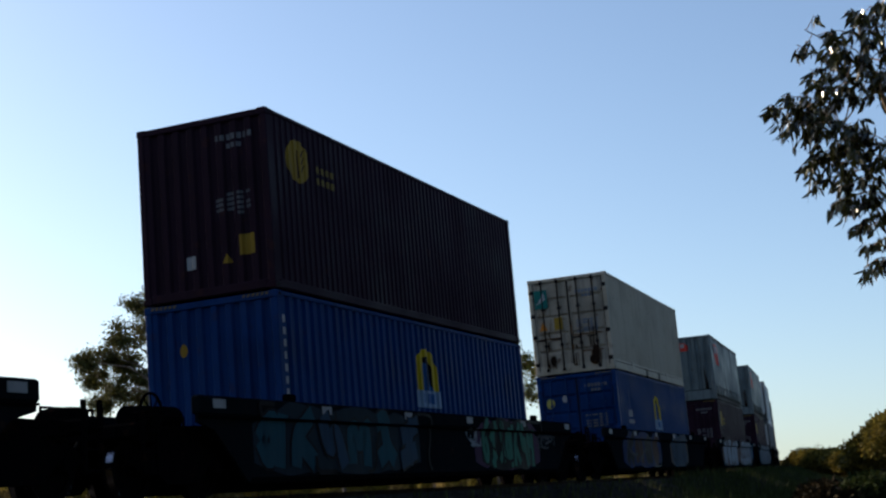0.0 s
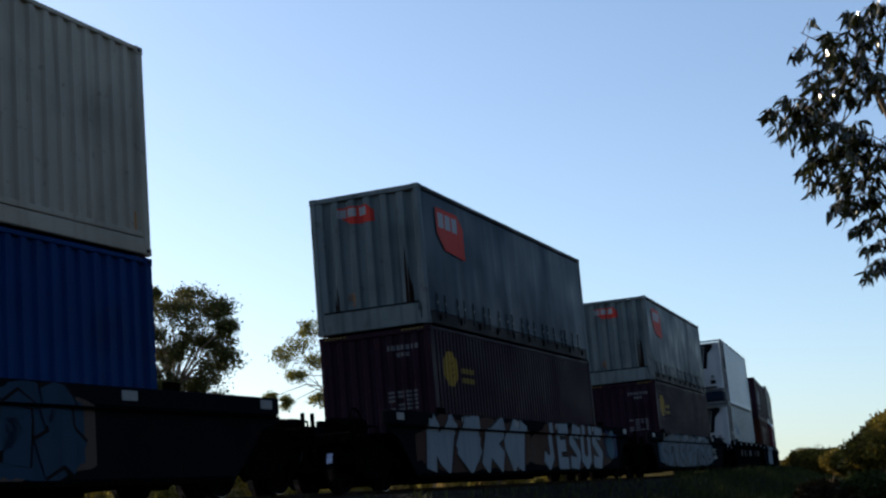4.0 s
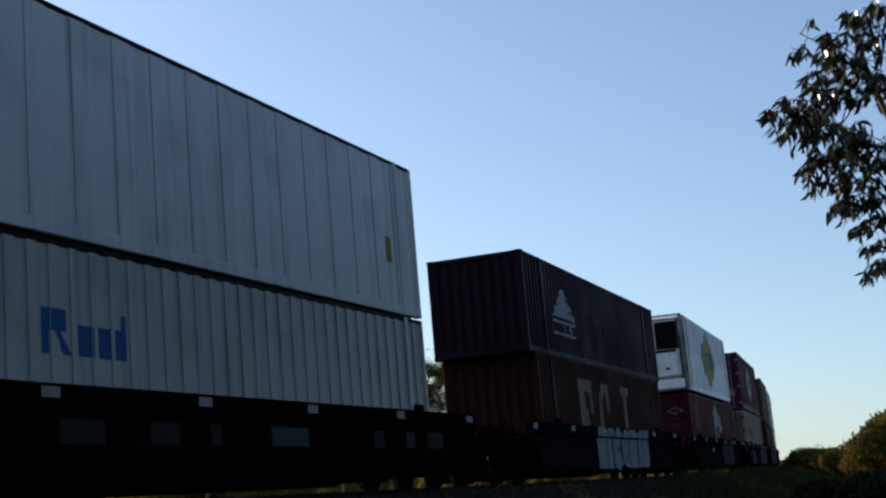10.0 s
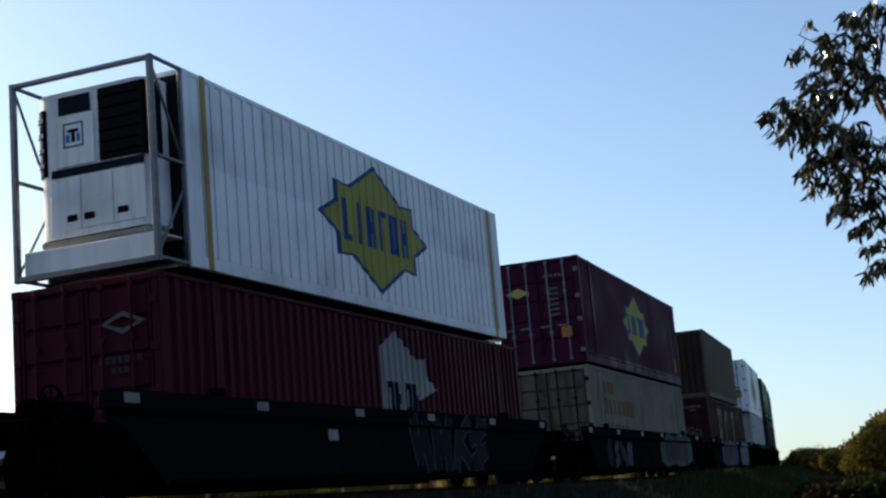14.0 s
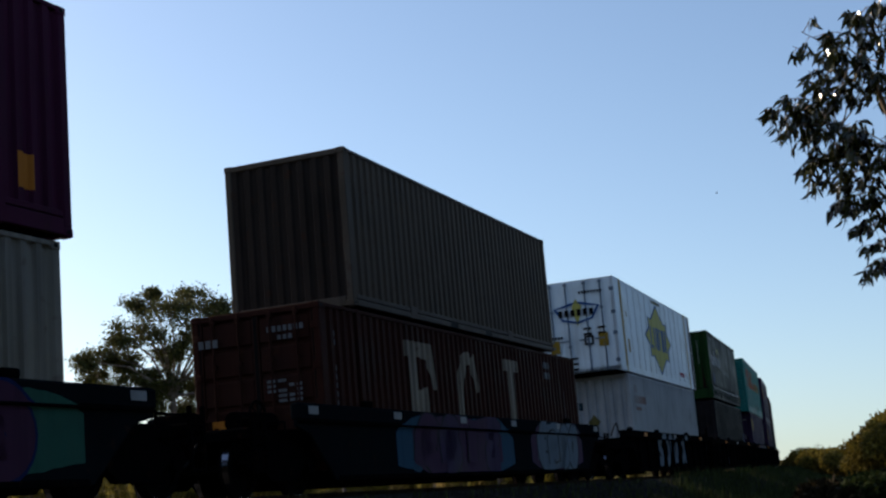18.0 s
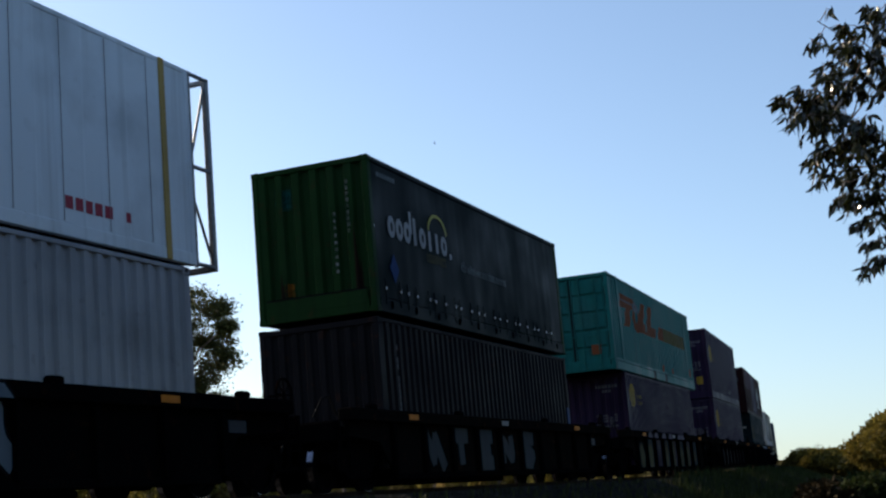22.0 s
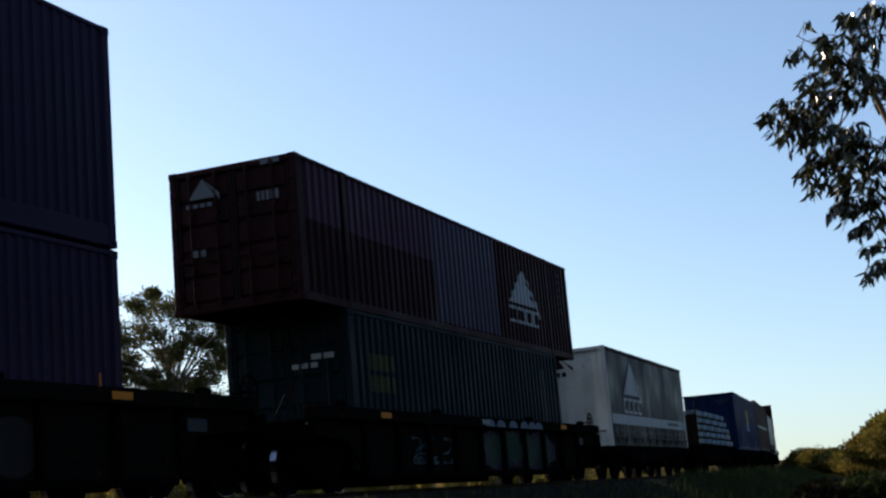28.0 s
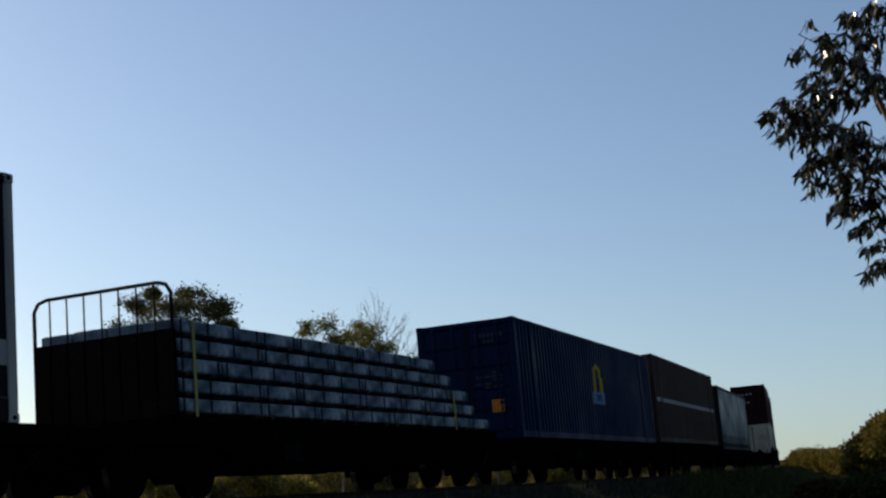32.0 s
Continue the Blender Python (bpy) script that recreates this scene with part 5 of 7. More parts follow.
# 2: cream over blue
S = 17.97
w = well_wagon("dark well wagon with blue and silver scrawls", S + 0.1, WAGON_GREY)
block_letters(w, "2673", -6.4, -1.2, 0.25, 1.4, 0.19, (SMUDGE, RUSTRED), DIM, seed=11, cloud=DEEP, rim=0.03, flow=3)
block_letters(w, "461", 1.2, 4.2, 0.25, 1.42, 0.23, (DUSKBLUE,), BLACK, seed=14, cloud=TAN, spill=0.25, body=DUSKBLUE)
c, r, er = steel_container("blue steel container with doors and a yellow arch emblem", 12.19, HC, BLUE, S, LOW, "door")
arch_emblem(c, r, 0.05, 1.17, 2.33)
hazard(c, 12.19, HC)
decal(c, "writing", [rect(-4.45, -4.32, 1.75, 2.35), rect(-4.65, -4.05, 1.5, 1.72), rect(-4.75, -3.95, 1.3, 1.42)], REFL, r)
decal_end(c, "emblem", [oval(-0.86, 2.05, 0.13, 0.15)], PALE_YELLOW, -6.12)
decal_end(c, "emblem", [oval(-0.4, 2.16, 0.08, 0.11)], LETTER, -6.12)
end_marks(c, 12.19, HC, None, 2)
c, r, er = steel_container("cream steel container with rust-stained doors", 12.19, 3.02, CREAM, S, UP, "door", low=0.3, bar_mat=CHARCOAL, door_mat=DOORCREAM, pockets=True)
rr = random.Random(8)
for k in range(46):
    u = rr.choice((0.72, 0.66, 0.8, -0.6, -0.85, 0.1)) + rr.gauss(0, 0.09)
    z0, ln, wd = rr.choice((0.18, 0.18, 0.2, 0.72, 1.18)), rr.uniform(0.08, 0.5), rr.uniform(0.006, 0.024)
    decal_end(c, "rust_streak", [[(u - wd * 0.5, z0), (u + wd * 0.6, z0), (u + wd, z0 + ln * 0.5), (u + wd * 0.7, z0 + ln), (u - wd * 0.8, z0 + ln), (u - wd, z0 + ln * 0.4)]], RUSTSTAIN if k % 3 else RUSTLINE, -6.145 + 0.0008 * k, None, "dark rust streak")
for u, z0, rx, rz in ((0.74, 0.52, 0.13, 0.3), (0.6, 0.36, 0.1, 0.14), (-0.62, 0.42, 0.1, 0.2)):
    decal_end(c, "soot_patch", [[(u + rx * math.cos(q * 0.37) * rr.uniform(0.7, 1.1), z0 + rz * math.sin(q * 0.37) * rr.uniform(0.7, 1.1)) for q in range(17)]], RUSTSTAIN, -6.146, None, "sooty dark patch")
for z0, u0, u1 in ((1.14, 0.06, 0.98), (1.1, -1.0, -0.3), (0.62, 0.3, 0.98)):
    decal_end(c, "rust_line", [rect(u0, u1, z0, z0 + 0.035)], RUSTLINE, -6.12)
decal_end(c, "green_flag", [rect(-1.07, -0.65, 2.08, 2.67)], TOLLGREEN, -6.12, None, "green flag badge")
decal_end(c, "flag_mark", [[(-1.02, 2.2), (-0.76, 2.58), (-0.72, 2.36)]], LETTER, -6.12, None, "", 0.009)
decal_end(c, "notice", [rect(-0.5, -0.23, 1.38, 1.76)], YELLOW, -6.12)
decal_end(c, "warning_sign", [[(-0.98, 1.4), (-0.72, 1.4), (-0.86, 1.66)]], ORANGE, -6.12)
end_marks(c, 12.19, HC, None, 3, SLATEGREY)
decal(c, "notice", [rect(5.75, 5.85, 0.35, 0.6)], ORANGE, r)

# 3 and 4: curtain-sided over plum
for S, seed, cloth in ((40.0, 3, GREYCLOTH), (61.35, 8, SLATEBLUE)):
    w = well_wagon("dark well wagon with a wide white graffiti tag" if seed == 3 else "dark well wagon with flowing silver graffiti", S + 0.1, WAGON_GREY)
    if seed == 3:
        block_letters(w, "6327", -7.2, -1.0, 0.25, 1.42, 0.25, (PALETAG,), BLACK, seed=4, cloud=RUSTRED, spill=0.5, soft=False)
        block_letters(w, "JESUS", 0.3, 6.0, 0.25, 1.42, 0.15, (PALETAG,), BLACK, seed=1, cloud=RUSTRED, spill=0.9, soft=False)
        block_letters(w, "3", 6.4, 7.4, 0.5, 1.3, 0.2, (SKYBLUE,), BLACK, seed=1, cloud=DEEP, spill=0.3)
    else:
        block_letters(w, "7123564", -7.2, 4.8, 0.25, 1.42, 0.2, (SILVER,), BLACK, seed=2, cloud=DUSKBLUE, body=SILVER, rim=0.07, flow=26)
        scrawl(w, 5.3, 6.1, 0.5, 1.0, 1, LETTER, -1.42, 3)
    c, r, er = steel_container("plum steel container with a yellow oval emblem", 12.19, HC, MAROON, S, LOW, pitch=0.2, depth=0.025)
    sun_emblem(c, r, -5.03, 2.05, 0.88)
    hazard(c, 12.19, HC)
    end_marks(c, 12.19, HC, er, seed)
    c, r, er = curtain_container("grey steel container with %s curtain sides and a red badge" % ("grey" if seed == 3 else "dark blue"), 12.25, 2.93, GREYSTEEL, cloth, S, UP, seed, 0.56, strap_mat=BLACK, rail=CHARCOAL)
    red_badge(c, r, -5.25, 2.56, 0.85)
    shape = [(-0.62, 2.66), (0.05, 2.66), (0.2, 2.52), (0.2, 2.28), (-0.3, 2.28), (-0.55, 2.42)]
    decal_end(c, "badge", [shape], RED, -6.12, er, "red badge", 0.012)
    decal_end(c, "badge_writing", [rect(-0.62 + i * 0.24, -0.44 + i * 0.24, 2.44, 2.62) for i in range(3)], LETTER, -6.12, er, "", 0.017)
    decal_end(c, "notice", [rect(-0.55, -0.35, 0.55, 0.82)], ORANGE, -6.12, er)

# 5: two refrigerated boxes
S = 83.2
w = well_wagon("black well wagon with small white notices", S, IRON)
for x, k in ((-4.4, 0.45), (-2.6, 0.35), (-1.3, 0.14), (0.9, 0.6), (4.2, 0.2), (5.6, 0.2), (6.8, 0.4)):
    part("notice", Mesh().box(x - k, x + k, -1.368, -1.362, 0.72, 1.02), DIM if k == 0.6 else SMUDGE, w)
c, r = reefer("white ribbed refrigerated container with a blue mark", 14.35, HC, S - 0.275, LOW, pitch=0.42, cage_len=1.28, rib_depth=0.022, body_mat=REEFERSHADE, bands=(6.35,), band_mat=REEFER)
lets = [rect(-4.69, -4.55, 1.45, 2.02), rect(-4.55, -4.2, 1.74, 2.02), [(-4.46, 1.74), (-4.32, 1.74), (-4.1, 1.45), (-4.27, 1.45)], rect(-4.0, -3.66, 1.45, 1.85), rect(-3.58, -3.3, 1.45, 1.85), rect(-3.22, -2.94, 1.45, 1.85), rect(-3.05, -2.94, 1.85, 2.05)]
decal(c, "blue_mark", lets, NAVY, r, "blue painted mark")
c, r = reefer("white refrigerated container with a cooling unit in a steel cage", 14.35, 3.09, S - 0.275, UP, pitch=0.95, cage_len=1.28, body_mat=REEFER, bands=(6.35,), band_mat=REEFER)
decal(c, "notice", [rect(5.7, 5.95, 1.0, 1.5)], YELLOW, r)

# 6: dark red over red oxide
S = 104.7
w = well_wagon("dark well wagon with white block graffiti", S, WAGON_GREY)
block_letters(w, "EIC", -2.4, 0.3, 0.22, 1.42, 0.24, (PALETAG,), BLACK, seed=1, soft=False, rim=0.05, body=PALETAG)
block_letters(w, "PGIS", 0.5, 4.3, 0.22, 1.42, 0.22, (PALETAG,), BLACK, seed=6, rim=0.06, body=PALETAG)
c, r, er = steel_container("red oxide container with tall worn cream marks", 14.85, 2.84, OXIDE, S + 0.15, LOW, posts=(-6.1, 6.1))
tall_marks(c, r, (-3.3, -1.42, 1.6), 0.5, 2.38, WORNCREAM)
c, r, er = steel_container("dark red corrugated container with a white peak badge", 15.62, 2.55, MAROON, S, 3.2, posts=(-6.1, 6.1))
peak_badge(c, r, -4.13, 1.13, 0.9)

# 7: white refrigerated box over wine red
S = 126.2
w = well_wagon("dark grey well wagon with a blue scribble", S + 0.1, WAGON_GREY)
block_letters(w, "4625", 0.6, 4.8, 0.25, 1.42, 0.16, (DUSKINK, DUSKINK, SMUDGE), SKYBLUE, seed=9, rim=0.03, soft=False)
part("notice", Mesh().box(-2.8, -2.45, -1.368, -1.362, 0.84, 1.02), LETTER, w)
c, r, er = steel_container("wine red steel container with doors and a pale star", 15.2, HC - 0.1, WINE, S + 0.2, LOW, "door", posts=(-6.1, 6.1), bar_mat=WINE)
worn = [p for p in star8(0.45, 1.55, 1.95, 1.05) if p[0] > -0.3]
decal(c, "pale_star", [[(-0.25, 0.85)] + worn[10:] + worn[:5] + [(-0.25, 2.25)]], LETTER, r, "half-worn pale star")
for i in range(4):
    xa = -0.1 + i * 0.42
    decal(c, "star_mark", [rect(xa, xa + 0.12, 1.0, 1.62), rect(xa + 0.22, xa + 0.32, 1.0, 1.62)] + ([rect(xa + 0.12, xa + 0.22, 1.2, 1.4)] if i % 2 else [rect(xa + 0.12, xa + 0.22, 1.5, 1.62)]), DEEPNAVY, r, proud=0.009)
decal_end(c, "badge", [[(0.28, 2.12), (0.66, 2.28), (1.04, 2.12), (0.66, 1.96)], [(0.4, 2.12), (0.66, 2.21), (0.92, 2.12), (0.66, 2.03)]], MARKS, -7.63)
end_marks(c, 15.2, 2.0, None, 5, DIM)
c, r = reefer("white refrigerated container with a yellow star and yellow posts", 14.5, 3.03, S - 0.08, UP, "front", "black", 0.33, 0.83, ICE, 0.02, (-5.87, 6.63), seam=0.004)
decal(c, "bright_panel", [rect(-5.77, 6.53, 0.24, 1.62)], WHITEST, r, proud=0.0025)
star_badge(c, r, 0.3, 1.58, 2.3, 1.16)

CREAMDIM = paint("dull_cream", (0.19, 0.17, 0.14), 0.6, 0.3, 0.2, 0.6)
# darker cream for the doors
CREAMDARK = paint("dark_cream", (0.1, 0.085, 0.065), 0.6, 0.5, 0.2, 0.9)
RUSTPATCH = paint("rust_patch", (0.19, 0.1, 0.045), 0.7, 0.4, 0.2, 0.7)

# 8: purple over cream
S = 147.8
w = well_wagon("dark well wagon with green and pink graffiti", S, WAGON_GREY)
block_letters(w, "3547", -6.6, -3.2, 0.25, 1.15, 0.11, (DUSKINK, DUSKBLUE), DUSKBLUE, seed=21, rim=0.025)
block_letters(w, "VMAD", 2.3, 6.6, 0.25, 1.42, 0.25, (ROSE, ROSE, MAUVE, ROSE), DEEP, seed=3, cloud=GREENTAG, spill=0.9)
c, r, er = steel_container("cream steel container with rusty doors and faint brown bars", 14.63, HC - 0.05, CREAMDIM, S, LOW, "door", posts=(-6.1, 6.1), bar_mat=CHARCOAL, door_mat=CREAMDARK)
decal(c, "faint_marking", bars(-5.7, 2.45, 3, 0.36, 0.34, 0.16) + bars(-5.7, 1.95, 7, 0.44, 0.46, 0.14) + bars(-5.6, 1.22, 6, 0.3, 0.2, 0.2), RUSTPATCH, r)
c, r, er = steel_container("magenta purple container with a yellow star badge", 14.9, 3.07, MAGENTA, S + 0.13, UP, "door", posts=(-6.1, 6.1), low=0.3, bar_mat=SLATEGREY, pockets=True)
star_badge(c, r, 0.07, 1.64, 1.95, 0.98)
decal_end(c, "badge", [[(-0.95, 2.15), (-0.6, 2.3), (-0.25, 2.15), (-0.6, 2.0)]], PALE_YELLOW, -7.48)
decal_end(c, "notice", [rect(0.6, 0.9, 0.75, 1.05)], ORANGE, -7.48)
decal_end(c, "number_marking", bars(0.2, 2.6, 6, 0.07, 0.09, 0.04) + bars(0.3, 2.2, 1, 0.3, 0.05, 0, 6, 0.1), MARKS, -7.48)
decal(c, "notice", [rect(6.45, 6.75, 0.5, 0.95)], ORANGE, r)

# 9: taupe over red oxide
S = 169.6
w = well_wagon("dark well wagon with purple and white graffiti", S + 0.1, WAGON_GREY)
block_letters(w, "RBIZ", -4.3, 0.8, 0.22, 1.42, 0.27, (MAUVE, LILACTAG), BLACK, seed=17, cloud=DUSKSKY, spill=0.8, body=MAUVE)
block_letters(w, "ENBO", 3.4, 6.8, 0.25, 1.42, 0.2, (SILVER,), BLACK, seed=12, cloud=MAUVE, spill=0.45, body=SILVER)
c, r, er = steel_container("red oxide container with doors and tall worn cream marks", 15.4, 2.86, OXIDE, S + 0.08, LOW, "door", posts=(-6.1, 6.1))
tall_marks(c, r, (-3.75, -1.35, 1.88), 0.5, 2.48, WORNCREAM)
decal(c, "writing", bars(5.0, 2.6, 3, 0.14, 0.16, 0.05, 2) + [rect(6.5, 6.55, 0.9, 1.9)], MARKS, r)
decal(c, "stripe_marking", bars(-7.1, 2.4, 1, 0.07, 0.1, 0, 13, 0.05, random.Random(2)), MARKS, r)
end_marks(c, 15.4, 2.86, None, 7)
decal_end(c, "writing", bars(-1.1, 2.42, 3, 0.1, 0.14, 0.04), MARKS, -7.74)
decal_end(c, "notice", [rect(-0.9, -0.6, 0.75, 1.0)], ORANGE, -7.74)
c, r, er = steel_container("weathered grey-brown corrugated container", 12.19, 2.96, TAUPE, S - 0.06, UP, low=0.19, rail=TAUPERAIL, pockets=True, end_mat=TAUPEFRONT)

FAINTRED = paint("faint_red", (0.2, 0.13, 0.12), 0.6, 0.1, 0.1, 0.4)
REDMARK = paint("red_mark", (0.3, 0.05, 0.07), 0.5, 0.05, 0.05, 0.2)

# 10: white refrigerated box over pale grey
S = 190.3
w = ribbed_wagon("black well wagon with faded silver graffiti on ribbed sides", S + 0.3, IRON)
block_letters(w, "SO461", -3.3, 2.4, 0.28, 1.42, 0.15, (SILVER,), BLACK, True, seed=10)
PALE = paint("pale_grey", (0.27, 0.28, 0.3), 0.5, 0.15, 0.1, 0.4)
c, r, er = steel_container("pale grey steel container with faint red bars", 12.75, HC, PALE, S + 0.09, LOW)
decal(c, "faint_marking", bars(-5.65, 2.55, 2, 0.2, 0.25, 0.1) + bars(-5.65, 2.22, 6, 0.24, 0.25, 0.07) + bars(-5.4, 1.85, 6, 0.14, 0.1, 0.1), FAINTRED, r)
decal_end(c, "writing", bars(-0.9, 2.1, 4, 0.12, 0.24, 0.03), SLATEBLUE, -6.375, er)
decal_end(c, "diamond_sign", [[(-0.2, 1.45), (0, 1.7), (0.2, 1.45), (0, 1.2)]], STRAW, -6.375, er)
c, r = reefer("white refrigerated container with doors and a yellow star", 14.37, 3.0, S + 0.08, UP, "rear", "black", 1.0, 0.58, CLOUD, 0.01, (-6.29, 5.9), True, seam=0.006)
star_badge(c, r, -0.18, 1.5, 2.32, 1.18)
decal(c, "red_marking", bars(3.6, 0.56, 5, 0.16, 0.17, 0.05) + [rect(4.9, 5.02, 0.4, 0.54)], REDMARK, r)
decal(c, "notice", [rect(-5.78, -5.45, 0.68, 1.1), rect(-5.7, -5.5, 1.84, 2.0)], YELLOW, r)
decal(c, "notice", [rect(-1.0, 0.7, 2.78, 2.88)], STRAW, r)
xe = -7.185
decal_end(c, "badge", [[(-0.75, 2.13), (-0.5, 2.2), (0, 2.32), (0.5, 2.2), (0.75, 2.13), (0.5, 1.72), (0, 1.6), (-0.5, 1.72)], [(-0.66, 2.13), (-0.46, 2.14), (0, 2.25), (0.46, 2.14), (0.66, 2.13), (0.46, 1.78), (0, 1.67), (-0.46, 1.78)]], NAVY, xe - 0.04)
decal_end(c, "badge", [[(-0.16, 2.13), (0, 2.4), (0.16, 2.13), (0, 1.5)]], PALE_YELLOW, xe - 0.04)
decal_end(c, "badge_writing", [rect(-0.6 + i * 0.2, -0.47 + i * 0.2, 1.85, 2.06) for i in range(6)], BLACK, xe - 0.04, None, "", 0.009)
decal_end(c, "notice", [rect(-0.95, -0.65, 0.72, 1.12), rect(0.62, 0.92, 0.82, 1.24)], YELLOW, xe - 0.04)
decal_end(c, "notice", [rect(0.16, 0.46, 0.9, 1.2), rect(0.22, 0.4, 0.96, 1.14)], BLACK, xe - 0.04)
decal_end(c, "number_marking", bars(0.1, 2.62, 8, 0.07, 0.08, 0.03) + bars(-1.0, 1.25, 5, 0.07, 0.08, 0.03, 1) + bars(0.15, 1.45, 2, 0.26, 0.07, 0.2, 2) + bars(-1.0, 0.55, 2, 0.4, 0.07, 0.1, 3), BLACK, xe - 0.04)

# 11: green curtain box over charcoal
S = 209.3
w = ribbed_wagon("brown-black ribbed well wagon with pale painted letters", S + 0.57, WAGON_BROWN)
STENCIL = spray("stencil", (0.03, 0.037, 0.045))
for i, ch in enumerate("4TENS"):
    block_letters(w, ch, -4.57 + i * 1.48 - 0.57, -4.57 + i * 1.48 + 0.57, 0.3, 1.18, 0.15, (STENCIL,), BLACK, True, seed=40 + i, soft=i % 2 == 1, rim=0.02, label="pale spray-painted letter", chord=False)
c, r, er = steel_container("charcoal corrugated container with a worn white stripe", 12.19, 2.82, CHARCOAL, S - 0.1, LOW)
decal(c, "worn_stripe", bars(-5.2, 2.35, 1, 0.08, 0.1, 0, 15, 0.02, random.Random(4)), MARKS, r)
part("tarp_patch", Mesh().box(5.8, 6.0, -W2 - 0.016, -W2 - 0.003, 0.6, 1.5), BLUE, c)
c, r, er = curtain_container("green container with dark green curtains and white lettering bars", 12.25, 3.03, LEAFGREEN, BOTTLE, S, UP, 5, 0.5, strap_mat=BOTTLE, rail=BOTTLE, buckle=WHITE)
for i in range(8):
    xx = -5.2 + i * 0.4
    if i in (3, 5, 6):
        sh = [rect(xx - 0.07, xx + 0.07, 1.53, 2.1 if i == 3 else 1.95)]
    else:
        sh = [oval(xx, 1.74, 0.18, 0.22, 16), oval(xx + 0.02, 1.74, 0.06, 0.1, 10)]
    decal(c, "white_mark", sh, LETTER, r, "white rounded mark")
decal(c, "white_mark", [rect(-4.28, -4.16, 1.74, 2.2)], LETTER, r, proud=0.009)
decal(c, "white_mark", [rect(-2.1, -1.98, 1.5, 1.62)], LETTER, r)
arc = [(-2.72 + 0.5 * math.cos(math.pi * i / 14), 1.98 + 0.36 * math.sin(math.pi * i / 14)) for i in range(15)]
decal(c, "yellow_arc", [stroke(arc, 0.035)], PALE_YELLOW, r, "yellow arc")
text_on(c, "lettering", "LOGISTICS", 0.26, STRAW, pose(-2.9, -W2 - 0.017, 1.36), "small straw lettering", 0.0, 0.86)
text_on(c, "lettering", "It's who we are that counts", 0.3, GREYSTEEL, pose(0.05, -W2 - 0.017, 1.41), "grey slogan lettering", 0.0, 0.9)
decal(c, "diamond_sign", [[(-5.42, 0.9), (-5.2, 1.2), (-4.98, 0.9), (-5.2, 0.6)]], BLUE, r)
decal(c, "number_marking", bars(-5.74, 2.75, 7, 0.09, 0.09, 0.04), GREYSTEEL, r)
decal_end(c, "badge", [rect(-0.8, -0.45, 2.2, 2.62)], TOLLGREEN, -6.12, er)
decal_end(c, "number_marking", bars(0.72, 2.6, 1, 0.08, 0.08, 0, 9, 0.04) + bars(0.45, 2.0, 1, 0.06, 0.06, 0, 9, 0.08), LETTER, -6.12, er)
decal_end(c, "notice", [rect(-0.66, -0.5, 0.5, 0.75)], ORANGE, -6.12, er)

# 12: sea green over plum
DIMSTRAW = spray("dim_straw", (0.045, 0.045, 0.018))
HUMP = spray("hump", (0.065, 0.055, 0.08))
S = 228.5
w = ribbed_wagon("brown ribbed well wagon with yellow figures and pale stars", S + 0.57, WAGON_BROWN)
for i in range(7):
    decal(w, "painted_panel", [rect(-5.1 + i * 1.48, -3.9 + i * 1.48, 0.3, 1.18)], MAUVEDIM if i % 2 else SLATETAG, Ribs(-8, 8, -1.301, 1, 0), "faded painted panel")
for x, rx, rz in ((-5.2, 0.3, 0.35), (-3.75, 0.35, 0.4), (-0.9, 0.3, 0.42), (0.55, 0.2, 0.45), (2.1, 0.36, 0.4), (3.5, 0.3, 0.42), (5.0, 0.2, 0.25)):
    rr = random.Random(int(x * 100))
    out = [(x - 0.57 + rx * (1 + 0.25 * rr.uniform(-1, 1)) * math.cos(k * 0.42), 0.62 + rz * (1 + 0.3 * rr.uniform(-1, 1)) * math.sin(k * 0.42)) for k in range(15)]
    decal(w, "painted_figure", [[(a + (a - x + 0.57) * 0.4, b + (b - 0.62) * 0.2) for a, b in out]], SMUDGE, Ribs(-8, 8, -1.304, 1, 0), "spray-painted figure")
    decal(w, "painted_figure", [out], DIMSTRAW, Ribs(-8, 8, -1.304, 1, 0), "spray-painted figure", 0.009)
for x in (-2.75, -2.2):
    decal(w, "painted_star", [[(x - 0.57 + (0.26 if i % 2 == 0 else 0.11) * math.sin(math.pi * i / 5), 0.9 + (0.28 if i % 2 == 0 else 0.12) * math.cos(math.pi * i / 5)) for i in range(10)]], DIM, Ribs(-8, 8, -1.304, 1, 0), "pale painted star")
for x in (-4.3, -3.3, -1.9, -0.7, 1.1, 1.75):
    decal(w, "painted_hump", [[(x - 0.57 + 0.36 * math.cos(math.pi * i / 10), 1.22 + 0.18 * math.sin(math.pi * i / 10)) for i in range(11)]], HUMP, Ribs(-8.6, 8.6, -1.462, 1, 0))
c, r, er = steel_container("plum purple steel container with a yellow oval emblem", 12.19, HC, PLUM, S - 0.15, LOW, pitch=0.2, depth=0.025)
sun_emblem(c, r, -5.19, 2.2, 0.9)
end_marks(c, 12.19, HC, er, 9)
c, r, er = steel_container("sea green container with orange stripes and green doors", 14.8, 3.03, TOLLGREEN, S, UP, "door", posts=(-6.1, 6.1), low=0.34, bar_mat=TOLLGREEN, pockets=True)
decal(c, "orange_mark", [[(-5.7, 2.54), (-3.45, 2.54), (-3.55, 2.18), (-4.15, 2.16), (-4.5, 1.54), (-5.36, 1.5), (-4.95, 2.12), (-5.95, 2.08)]], TOLLORANGE, r, "faded orange block mark")
decal(c, "orange_mark", [oval(-3.3, 1.9, 0.62, 0.46, 20), oval(-3.25, 1.98, 0.2, 0.24, 12)], TOLLORANGE, r)
